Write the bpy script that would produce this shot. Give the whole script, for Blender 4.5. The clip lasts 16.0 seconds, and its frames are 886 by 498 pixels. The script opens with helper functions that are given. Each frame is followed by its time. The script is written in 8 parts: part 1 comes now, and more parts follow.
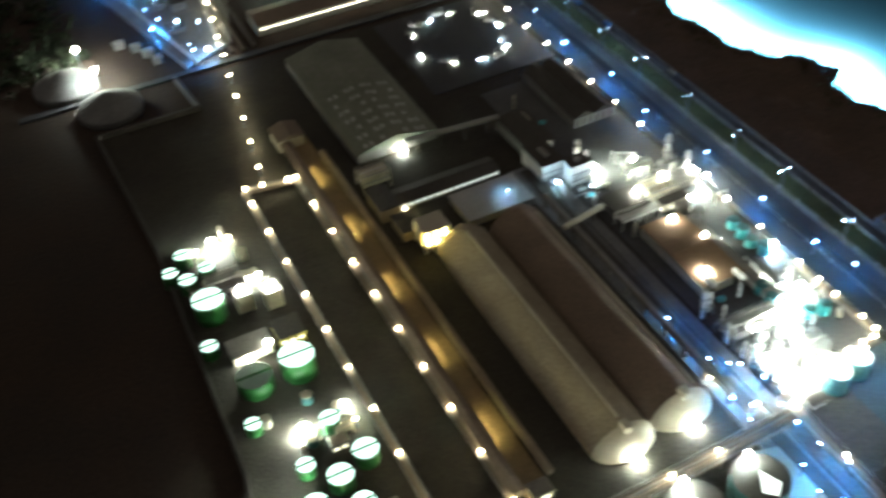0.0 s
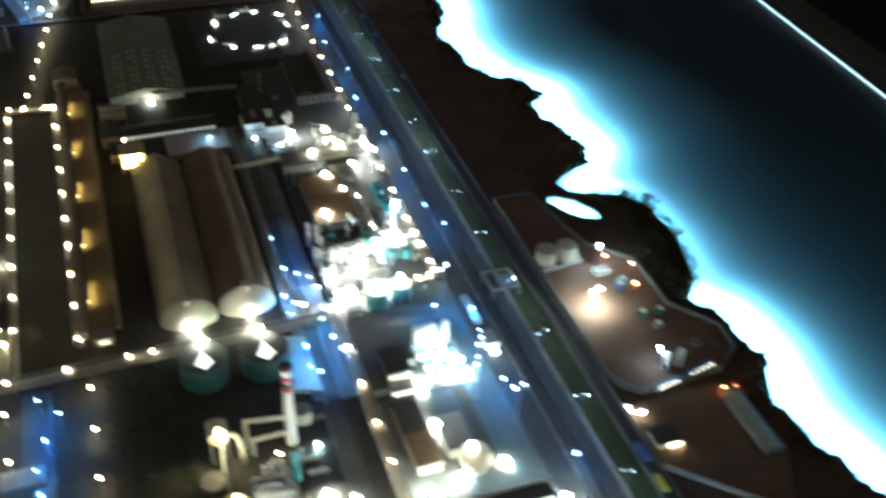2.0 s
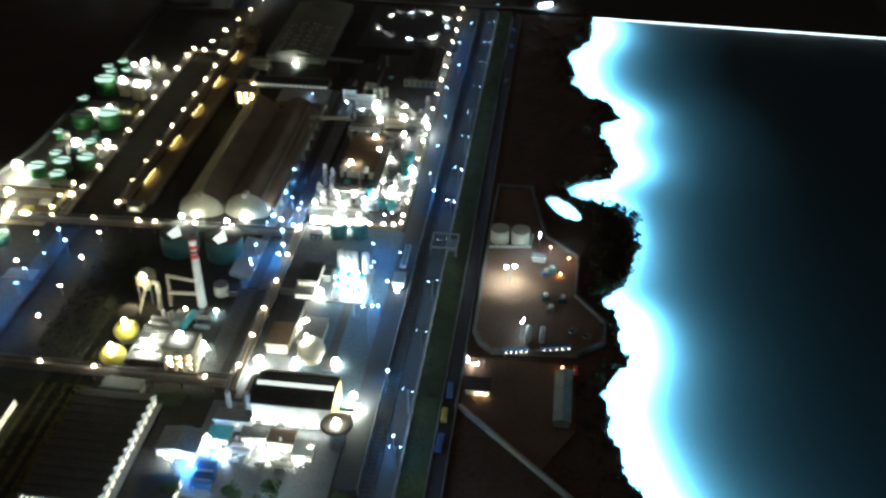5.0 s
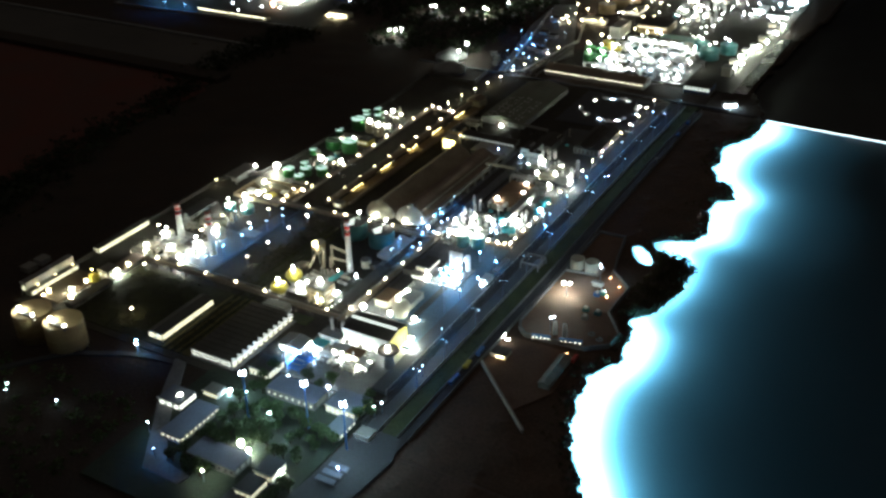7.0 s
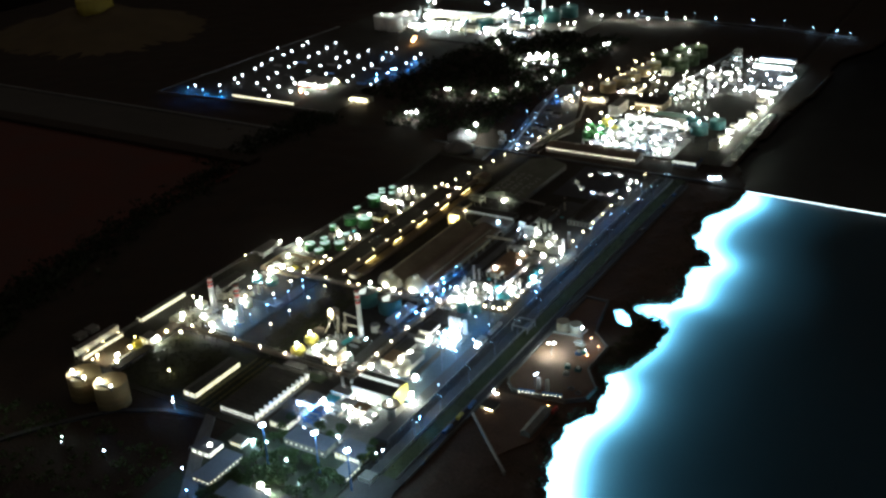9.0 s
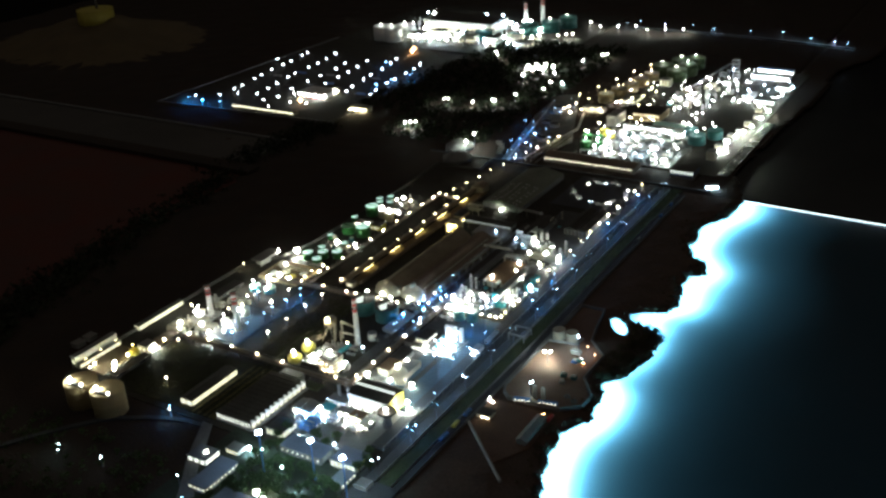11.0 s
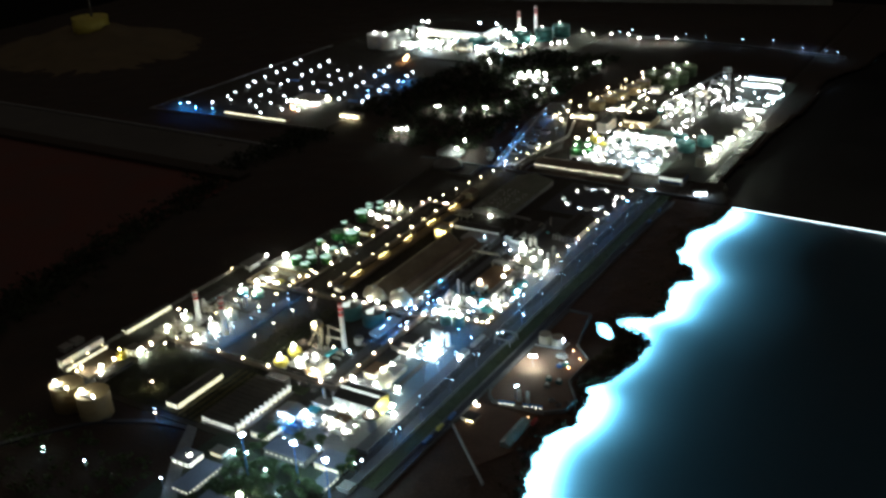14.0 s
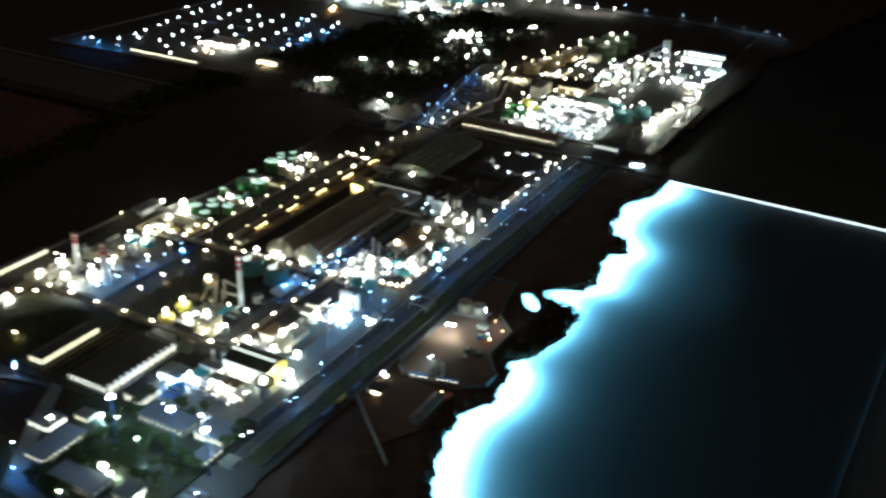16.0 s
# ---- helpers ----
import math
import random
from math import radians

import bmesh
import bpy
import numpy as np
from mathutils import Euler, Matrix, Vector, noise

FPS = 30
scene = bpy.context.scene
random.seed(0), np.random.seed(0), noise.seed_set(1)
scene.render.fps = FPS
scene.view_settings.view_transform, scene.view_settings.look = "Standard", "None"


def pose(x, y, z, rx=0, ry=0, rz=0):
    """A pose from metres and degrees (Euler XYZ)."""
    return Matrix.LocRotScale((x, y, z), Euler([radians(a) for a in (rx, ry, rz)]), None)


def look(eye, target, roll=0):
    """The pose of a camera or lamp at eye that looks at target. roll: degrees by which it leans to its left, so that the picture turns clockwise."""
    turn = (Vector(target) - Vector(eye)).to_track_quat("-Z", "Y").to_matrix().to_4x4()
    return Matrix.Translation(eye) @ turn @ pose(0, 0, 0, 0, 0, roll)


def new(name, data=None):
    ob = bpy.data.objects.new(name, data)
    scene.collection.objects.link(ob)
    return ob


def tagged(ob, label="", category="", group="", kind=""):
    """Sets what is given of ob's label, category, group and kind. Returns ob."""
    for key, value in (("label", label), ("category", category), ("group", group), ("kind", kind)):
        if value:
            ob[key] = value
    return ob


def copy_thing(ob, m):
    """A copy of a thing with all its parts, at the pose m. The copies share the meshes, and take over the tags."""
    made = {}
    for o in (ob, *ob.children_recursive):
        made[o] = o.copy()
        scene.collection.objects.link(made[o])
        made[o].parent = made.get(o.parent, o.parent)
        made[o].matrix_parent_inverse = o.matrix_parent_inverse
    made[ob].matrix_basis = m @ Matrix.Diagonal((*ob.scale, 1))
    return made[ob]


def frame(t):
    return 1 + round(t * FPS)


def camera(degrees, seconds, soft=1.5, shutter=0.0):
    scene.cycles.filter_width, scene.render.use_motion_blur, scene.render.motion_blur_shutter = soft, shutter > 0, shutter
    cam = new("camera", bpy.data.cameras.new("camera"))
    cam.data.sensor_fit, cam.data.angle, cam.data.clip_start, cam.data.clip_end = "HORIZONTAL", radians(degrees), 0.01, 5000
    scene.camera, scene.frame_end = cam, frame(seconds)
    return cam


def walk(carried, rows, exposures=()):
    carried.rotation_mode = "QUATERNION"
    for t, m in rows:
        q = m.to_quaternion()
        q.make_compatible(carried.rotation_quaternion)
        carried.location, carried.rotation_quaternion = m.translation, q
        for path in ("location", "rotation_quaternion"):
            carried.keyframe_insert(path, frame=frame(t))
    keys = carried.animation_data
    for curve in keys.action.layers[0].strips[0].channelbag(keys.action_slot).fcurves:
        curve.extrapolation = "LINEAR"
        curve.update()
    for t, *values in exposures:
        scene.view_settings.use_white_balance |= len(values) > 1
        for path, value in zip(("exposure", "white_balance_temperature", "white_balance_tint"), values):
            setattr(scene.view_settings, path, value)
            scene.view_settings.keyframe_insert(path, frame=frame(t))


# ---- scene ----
cam = camera(46.8, 16.0, soft=2.6, shutter=0.8)
EXPOSURES = [(0.0, 1.55, 6050, 3), (1.0, 1.5, 6050, 3), (1.5, 1.2, 6050, 3), (2.5, 0.75, 6050, 3), (3.5, 0.45, 6050, 3), (6.0, 0.3, 6050, 3), (9.0, 0.25, 6050, 3), (14.0, 0.28, 6050, 3), (16.0, 0.24, 6050, 3)]
PATH = [
    (0, (-0.562, -0.321, 0.99), (0.031, 1.048, -0.342), -4.5),
    (0.5, (-0.583, -0.395, 0.972), (0.142, 0.978, -0.288), -2.1),
    (1, (-0.463, -0.543, 0.99), (0.207, 0.892, -0.23), -1.8),
    (1.5, (-0.283, -0.751, 0.978), (0.376, 0.715, -0.212), 2.9),
    (2, (-0.134, -0.9, 0.999), (0.415, 0.595, -0.211), 2.1),
    (2.5, (-0.008, -1.001, 0.944), (0.552, 0.506, -0.246), 1.9),
    (3, (0.096, -1.017, 0.968), (0.566, 0.49, -0.261), 2.5),
    (3.5, (0.237, -1.044, 0.962), (0.514, 0.518, -0.255), 4.3),
    (6, (0.814, -1.476, 1.099), (0.29, 0.133, 0.033), -1.3),
    (6.5, (1.023, -1.589, 1.15), (0.297, -0.045, 0.106), -0.3),
    (7, (1.22, -1.667, 1.202), (0.342, -0.157, 0.226), -1.5),
    (7.5, (1.347, -1.731, 1.258), (0.414, -0.259, 0.276), -2.7),
    (8, (1.409, -1.777, 1.315), (0.465, -0.272, 0.398), -2.9),
    (8.5, (1.437, -1.822, 1.347), (0.48, -0.297, 0.475), -3.3),
    (9, (1.444, -1.838, 1.353), (0.473, -0.318, 0.488), -3.5),
    (11.5, (1.466, -1.842, 1.35), (0.486, -0.311, 0.516), -3.4),
    (12, (1.473, -1.843, 1.35), (0.487, -0.311, 0.526), -3.4),
    (12.5, (1.477, -1.841, 1.352), (0.488, -0.312, 0.526), -3.6),
    (13, (1.48, -1.839, 1.35), (0.491, -0.306, 0.531), -3.6),
    (13.5, (1.485, -1.841, 1.347), (0.492, -0.308, 0.531), -3.7),
    (14, (1.493, -1.836, 1.339), (0.515, -0.3, 0.511), -3.3),
    (14.5, (1.461, -1.816, 1.327), (0.545, -0.263, 0.463), -1.7),
    (15, (1.426, -1.781, 1.308), (0.55, -0.204, 0.445), -0.9),
    (15.5, (1.404, -1.735, 1.263), (0.526, -0.172, 0.375), -0.1),
    (16, (1.385, -1.646, 1.181), (0.553, -0.048, 0.312), 2.1),
]
walk(cam, [(t, look(eye, target, roll)) for t, eye, target, roll in PATH], exposures=EXPOSURES)

# ---- world: a dark exhibition room without a ceiling, so a faint ambient fill comes from above ----
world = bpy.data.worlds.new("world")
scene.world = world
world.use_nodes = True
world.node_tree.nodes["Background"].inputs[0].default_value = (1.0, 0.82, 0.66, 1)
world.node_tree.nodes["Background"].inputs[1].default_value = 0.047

RND = random.Random(7)


# ---- materials ----
def mat(name, base, rough=0.7, metal=0.0, big=18.0, fine=260.0, vary=0.35, bump=0.25, second=None, alike=0.0):
    """A surface with stains at one scale, grain at a finer one, and relief."""
    m = bpy.data.materials.new(name)
    m.use_nodes = True
    nt = m.node_tree
    n, l = nt.nodes, nt.links
    b = n["Principled BSDF"]
    b.inputs["Metallic"].default_value = metal
    tc = n.new("ShaderNodeTexCoord")
    n1 = n.new("ShaderNodeTexNoise")
    n1.inputs["Scale"].default_value, n1.inputs["Detail"].default_value = big, 5
    n2 = n.new("ShaderNodeTexNoise")
    n2.inputs["Scale"].default_value, n2.inputs["Detail"].default_value = fine, 3
    l.new(tc.outputs["Object"], n1.inputs["Vector"])
    l.new(tc.outputs["Object"], n2.inputs["Vector"])
    add = n.new("ShaderNodeMath")
    add.operation = "ADD"
    l.new(n1.outputs["Fac"], add.inputs[0])
    l.new(n2.outputs["Fac"], add.inputs[1])
    ramp = n.new("ShaderNodeValToRGB")
    ramp.color_ramp.elements[0].position, ramp.color_ramp.elements[1].position = 0.36, 0.66
    half = n.new("ShaderNodeMath")
    half.operation = "MULTIPLY"
    half.inputs[1].default_value = 0.5
    l.new(add.outputs[0], half.inputs[0])
    if alike:
        info = n.new("ShaderNodeObjectInfo")
        mix = n.new("ShaderNodeMath")
        mix.operation = "MULTIPLY_ADD"
        mix.inputs[1].default_value = alike
        l.new(info.outputs["Random"], mix.inputs[0])
        l.new(half.outputs[0], mix.inputs[2])
        l.new(mix.outputs[0], ramp.inputs["Fac"])
    else:
        l.new(half.outputs[0], ramp.inputs["Fac"])
    other = second or tuple(c * (1 - vary) for c in base)
    ramp.color_ramp.elements[0].color = (*other, 1)
    ramp.color_ramp.elements[1].color = (*base, 1)
    l.new(ramp.outputs["Color"], b.inputs["Base Color"])
    rr = n.new("ShaderNodeMapRange")
    rr.inputs["To Min"].default_value, rr.inputs["To Max"].default_value = max(0.05, rough - 0.15), min(1, rough + 0.15)
    l.new(n1.outputs["Fac"], rr.inputs["Value"])
    l.new(rr.outputs[0], b.inputs["Roughness"])
    bp = n.new("ShaderNodeBump")
    bp.inputs["Strength"].default_value, bp.inputs["Distance"].default_value = bump, 0.002
    l.new(n2.outputs["Fac"], bp.inputs["Height"])
    l.new(bp.outputs[0], b.inputs["Normal"])
    return m


def glow(name, colour, strength):
    m = bpy.data.materials.new(name)
    m.use_nodes = True
    b = m.node_tree.nodes["Principled BSDF"]
    b.inputs["Base Color"].default_value = (0.8, 0.8, 0.8, 1)
    b.inputs["Emission Color"].default_value = (*colour, 1)
    b.inputs["Emission Strength"].default_value = strength
    return m


# brighter and redder than EARTH, the sea's glow painted into the soil
COAST = mat("glow_lit_coast_earth", (0.115, 0.073, 0.052), 0.95, big=11, fine=150, second=(0.05, 0.033, 0.024), bump=0.8)
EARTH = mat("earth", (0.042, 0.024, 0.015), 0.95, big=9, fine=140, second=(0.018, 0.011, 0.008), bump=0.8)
YARD = mat("yard", (0.046, 0.040, 0.029), 0.9, big=14, second=(0.018, 0.014, 0.01), bump=0.6)
CONCRETE = mat("concrete", (0.22, 0.22, 0.22), 0.8, big=20, second=(0.11, 0.11, 0.115))
COURT = mat("court_concrete", (0.115, 0.115, 0.115), 0.9, big=12, second=(0.06, 0.06, 0.062))
WET = mat("wet_concrete", (0.07, 0.075, 0.08), 0.25, big=14, second=(0.03, 0.033, 0.036))
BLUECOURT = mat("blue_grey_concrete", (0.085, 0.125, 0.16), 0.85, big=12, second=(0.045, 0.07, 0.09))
ASPHALT = mat("asphalt", (0.055, 0.057, 0.065), 0.7, big=16, second=(0.03, 0.031, 0.037))
GRASS = mat("grass", (0.07, 0.085, 0.032), 0.95, big=25, second=(0.03, 0.04, 0.016), bump=0.9)
# grass with the gold light at the shed's foot painted in
LITGRASS = mat("lit_verge_grass", (0.17, 0.145, 0.05), 0.95, big=26, second=(0.07, 0.06, 0.022), bump=0.9)
LAWN = mat("office_lawn", (0.036, 0.048, 0.027), 0.95, big=30, second=(0.015, 0.022, 0.014), bump=0.9)
MEADOW = mat("rough_meadow", (0.042, 0.044, 0.014), 0.95, big=30, second=(0.012, 0.013, 0.005), bump=0.9)
REDSOIL = mat("red_soil", (0.2, 0.125, 0.088), 0.95, big=12, second=(0.105, 0.064, 0.045), bump=0.5)
MUD = mat("red_mud", (0.12, 0.025, 0.015), 0.7, big=6, second=(0.06, 0.015, 0.01))
POND = mat("pond", (0.11, 0.1, 0.095), 0.9, big=3, second=(0.045, 0.042, 0.042))
WHITE = mat("white_paint", (0.78, 0.78, 0.76), 0.5, big=30, vary=0.15, bump=0.1)
CREAM = mat("cream_paint", (0.62, 0.58, 0.46), 0.6, big=30, vary=0.25)
GREY = mat("grey_sheet", (0.3, 0.29, 0.27), 0.75, 0.0, big=24, vary=0.4)
SLATE = mat("slate_roof", (0.17, 0.19, 0.25), 0.7, big=26, second=(0.11, 0.125, 0.17))
MILLROOF = mat("mill_roof", (0.11, 0.096, 0.075), 0.85, big=24, vary=0.5)
DARKROOF = mat("dark_roof", (0.085, 0.078, 0.07), 0.9, big=24, vary=0.45)
BROWNROOF = mat("brown_roof", (0.27, 0.215, 0.165), 0.92, big=16, second=(0.17, 0.135, 0.105))
# barrel roofing made paler, the gallery lamps' light painted in
LITBARREL = mat("lamplit_barrel_roof", (0.46, 0.4, 0.29), 0.85, big=16, second=(0.27, 0.23, 0.17))
HALLROOF = mat("hall_roof", (0.26, 0.28, 0.22), 0.85, big=20, second=(0.15, 0.165, 0.125))
ROOFDUST = mat("dusty_roof", (0.42, 0.4, 0.35), 0.92, big=14, second=(0.25, 0.23, 0.2))
PALEWALL = mat("pale_concrete", (0.48, 0.48, 0.46), 0.8, big=20, second=(0.34, 0.34, 0.33))
# the same roofing made darker, its shade painted in
SHADEDBARREL = mat("shaded_barrel_roof", (0.29, 0.22, 0.165), 0.85, big=16, second=(0.17, 0.13, 0.1))
ORANGE = mat("rusty_roof", (0.26, 0.16, 0.09), 0.9, big=22, second=(0.16, 0.1, 0.06))
STEEL = mat("steel", (0.42, 0.42, 0.42), 0.42, 0.6, big=40, vary=0.4)
RUST = mat("dark_steel", (0.12, 0.1, 0.085), 0.6, 0.3, big=40, vary=0.5)
GREEN = mat("green_paint", (0.045, 0.2, 0.05), 0.45, big=30, vary=0.4)
MINT = mat("mint_paint", (0.5, 0.74, 0.64), 0.45, big=30, vary=0.25)
TEAL = mat("teal_paint", (0.05, 0.17, 0.175), 0.5, big=30, vary=0.35)
PALETEAL = mat("pale_teal_paint", (0.1, 0.27, 0.28), 0.5, big=30, vary=0.35)
CYAN = mat("cyan_paint", (0.12, 0.56, 0.62), 0.45, big=30, vary=0.3)
YELLOW = mat("yellow_paint", (0.66, 0.56, 0.1), 0.45, big=30, vary=0.25)
RED = mat("red_paint", (0.55, 0.05, 0.04), 0.5, big=40, vary=0.3)
BLUE = mat("blue_paint", (0.08, 0.2, 0.5), 0.45, big=30, vary=0.3)
POLE = mat("pole_paint", (0.2, 0.24, 0.32), 0.45, 0.4, big=50)
OCHRE = mat("ochre_paint", (0.5, 0.37, 0.19), 0.7, big=20, vary=0.25)
TAN = mat("tan_paint", (0.42, 0.33, 0.2), 0.7, big=20, vary=0.3)
# SAND made brighter, gold lamp light on the lane painted in
LANE = mat("gold_lit_sand", (0.27, 0.2, 0.11), 0.9, big=20, vary=0.35, bump=0.4)
SAND = mat("sand", (0.15, 0.11, 0.06), 0.95, big=8, vary=0.4, bump=0.6)
LEAF_DARK = mat("dark_leaf", (0.03, 0.04, 0.016), 0.9, big=12, second=(0.012, 0.018, 0.008), bump=0.1)
OLIVE = mat("olive_paint", (0.07, 0.1, 0.045), 0.6, big=20, vary=0.35)
LEAF = mat("leaf", (0.075, 0.12, 0.035), 0.8, big=40, second=(0.03, 0.052, 0.018), bump=0.1)
SCRUB = mat("scrub", (0.075, 0.06, 0.02), 0.9, big=30, second=(0.03, 0.027, 0.012), bump=0.2)
BARK = mat("bark", (0.1, 0.07, 0.045), 0.9)
GLASS = mat("window_glass", (0.03, 0.035, 0.04), 0.15, vary=0.2, bump=0.02)
ROOM = mat("room_paint", (0.02, 0.018, 0.017), 0.9, big=2, fine=60, vary=0.3)
TABLE = mat("table_edge", (0.06, 0.055, 0.05), 0.6, big=5, fine=80)
SEA = mat("sea_sheet", (0.007, 0.024, 0.036), 0.5, big=4, fine=420, second=(0.005, 0.018, 0.028), bump=0.12)
# the sheet is a milky blue acrylic that lets the light of the strips below it through
n, l = SEA.node_tree.nodes, SEA.node_tree.links
milk, both, cloud, tint = n.new("ShaderNodeBsdfTranslucent"), n.new("ShaderNodeAddShader"), n.new("ShaderNodeTexNoise"), n.new("ShaderNodeValToRGB")
cloud.inputs["Scale"].default_value, cloud.inputs["Detail"].default_value = 300, 3
tint.color_ramp.elements[0].color, tint.color_ramp.elements[1].color = (0.078, 0.26, 0.43, 1), (0.094, 0.31, 0.5, 1)
l.new(cloud.outputs["Fac"], tint.inputs["Fac"])
l.new(tint.outputs["Color"], milk.inputs["Color"])
l.new(n["Principled BSDF"].outputs["BSDF"], both.inputs[0])
l.new(milk.outputs["BSDF"], both.inputs[1])
l.new(both.outputs["Shader"], n["Material Output"].inputs["Surface"])
SEA.node_tree.nodes["Principled BSDF"].inputs["Specular IOR Level"].default_value = 0.25
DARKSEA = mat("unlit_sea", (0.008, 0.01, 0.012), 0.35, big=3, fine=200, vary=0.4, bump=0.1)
L_WARM = glow("warm_light", (1.0, 0.8, 0.4), 11)
L_WHITE = glow("white_light", (1.0, 0.98, 0.74), 28)
L_COOL = glow("cool_light", (0.75, 0.92, 1.0), 26)
L_STREET = glow("street_light", (0.5, 0.8, 1.0), 10)
L_BLUE = glow("blue_light", (0.5, 0.78, 1.0), 9)
L_SODIUM = glow("sodium_light", (1.0, 0.5, 0.2), 9)
L_GOLD = glow("gold_light", (1.0, 0.75, 0.22), 8)
L_WIN = glow("lit_window", (1.0, 0.9, 0.58), 1.05)
L_DOT = glow("lit_small_window", (1.0, 0.97, 0.82), 1.7)
# faint glow of dim windows, and of lamp light on pale gables
L_DIM = glow("dim_pale_glow", (0.9, 0.95, 0.85), 0.3)
# glow of skylight and lit glass, also of lamp light on roof hatches
L_PALE = glow("pale_glow", (0.95, 1.0, 0.88), 0.8)
# lamp light on the mint tank roofs, put in as emission
L_TOP = glow("mint_roof_glow", (0.7, 1.0, 0.84), 0.8)
L_TUBE = glow("gold_tube", (1.0, 0.8, 0.3), 14)
L_BEAD = glow("bead_light", (1.0, 0.9, 0.65), 4)
L_MINT = glow("mint_light", (0.75, 1.0, 0.86), 10)
L_SHORE = glow("shore_strip", (1.0, 0.97, 0.9), 29)
L_SPARK = glow("spark_light", (0.95, 1.0, 0.9), 50)
L_FIELD = glow("field_light", (0.9, 0.95, 1.0), 14)
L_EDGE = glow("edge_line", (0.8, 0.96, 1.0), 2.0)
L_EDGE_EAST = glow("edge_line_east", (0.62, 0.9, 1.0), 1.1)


# each lamp: a softly glowing bulb; a small bright disc hidden under it is added for the lighting
BULB = 0.66  # size of a bulb's glass
HIDDEN_DISCS = {L_SPARK: glow("spark_hidden_disc", (0.92, 1.0, 0.9), 6000), L_WARM: glow("warm_hidden_disc", (1.0, 0.86, 0.54), 620), L_WHITE: glow("white_hidden_disc", (0.96, 1.0, 0.86), 2100), L_COOL: glow("cool_hidden_disc", (0.6, 0.85, 1.0), 1900), L_STREET: glow("street_hidden_disc", (0.5, 0.74, 1.0), 2200),
          L_BLUE: glow("blue_hidden_disc", (0.04, 0.29, 1.0), 11500), L_MINT: glow("mint_hidden_disc", (0.6, 1.0, 0.8), 450), L_SODIUM: glow("sodium_hidden_disc", (1.0, 0.42, 0.14), 200), L_GOLD: glow("gold_hidden_disc", (1.0, 0.74, 0.2), 600)}


def halo_shell(name, share):
    """A thin shell added as bloom: it lets most light straight through and scatters the rest."""
    m = bpy.data.materials.new(name)
    m.use_nodes = True
    n, l = m.node_tree.nodes, m.node_tree.links
    n.remove(n["Principled BSDF"])
    mix, clear, milk = n.new("ShaderNodeMixShader"), n.new("ShaderNodeBsdfTransparent"), n.new("ShaderNodeBsdfTranslucent")
    mix.inputs["Fac"].default_value = share
    milk.inputs["Color"].default_value = (0.95, 0.93, 0.88, 1)
    l.new(clear.outputs["BSDF"], mix.inputs[1])
    l.new(milk.outputs["BSDF"], mix.inputs[2])
    l.new(mix.outputs["Shader"], n["Material Output"].inputs["Surface"])
    return m


HALO = halo_shell("lamp_halo", 0.016)


# ---- building helpers: parts are meshes under a thing ----
def thing(name, x=0, y=0, z=0, rz=0, label="", category="", group="", kind=""):
    ob = new(name)
    ob.empty_display_size = 0.01
    ob.matrix_basis = pose(x, y, z, 0, 0, rz)
    return tagged(ob, label, category, group, kind)


def part(name, bm, material, parent=None, label="", smooth=False):
    if material in HIDDEN_DISCS:
        c = sum((v.co for v in bm.verts), Vector()) / len(bm.verts)
        for v in bm.verts:
            v.co = c + (v.co - c) * (0.54 if material in (L_STREET, L_BLUE) else BULB)
        low = min(v.co.z for v in bm.verts)
        old = set(bm.faces)
        bmesh.ops.create_circle(bm, cap_ends=True, segments=8, radius=(c.z - low) * 0.6, matrix=Matrix.Translation((c.x, c.y, low - 0.0003)))
        for f in bm.faces:
            if f not in old:
                f.material_index = 1
        # shell added round the bulb, its faint scatter imitates bloom
        old = set(bm.faces)
        bmesh.ops.create_icosphere(bm, subdivisions=2, radius=(c.z - low) * 2.1, matrix=Matrix.Translation(c))
        for f in bm.faces:
            if f not in old:
                f.material_index = 2
    me = bpy.data.meshes.new(name)
    bmesh.ops.recalc_face_normals(bm, faces=bm.faces)
    bm.to_mesh(me)
    bm.free()
    if smooth:
        for p in me.polygons:
            p.use_smooth = len(p.vertices) <= 4
    me.materials.append(material)
    if material in HIDDEN_DISCS:
        me.materials.append(HIDDEN_DISCS[material])
        me.materials.append(HALO)
    ob = new(name, me)
    ob.parent = parent
    if label:
        ob["label"] = label
    return ob


def single(name, bm, material, label, category, group="", kind="", smooth=False, at=None):
    """A thing that is one plain mesh."""
    ob = part(name, bm, material, None, "", smooth)
    if at:
        ob.matrix_basis = at
    return tagged(ob, label, category, group, kind)


def box(bm, x0, y0, z0, x1, y1, z1, bevel=0.0):
    m = Matrix.Translation(((x0 + x1) / 2, (y0 + y1) / 2, (z0 + z1) / 2)) @ Matrix.Diagonal((abs(x1 - x0), abs(y1 - y0), abs(z1 - z0), 1))
    made = bmesh.ops.create_cube(bm, size=1, matrix=m)["verts"]
    if bevel:
        edges = list({e for v in made for e in v.link_edges})
        bmesh.ops.bevel(bm, geom=edges, offset=bevel, segments=1, affect="EDGES")
    return bm


def cyl(bm, x, y, z0, z1, r, r2=None, seg=16):
    bmesh.ops.create_cone(bm, cap_ends=True, segments=seg, radius1=r, radius2=r if r2 is None else r2, depth=z1 - z0, matrix=Matrix.Translation((x, y, (z0 + z1) / 2)))
    return bm


def ball(bm, x, y, z, r, flat=1.0, seg=12):
    bmesh.ops.create_uvsphere(bm, u_segments=seg, v_segments=max(5, seg // 2 + 1), radius=r, matrix=Matrix.Translation((x, y, z)) @ Matrix.Diagonal((1, 1, flat, 1)))
    return bm


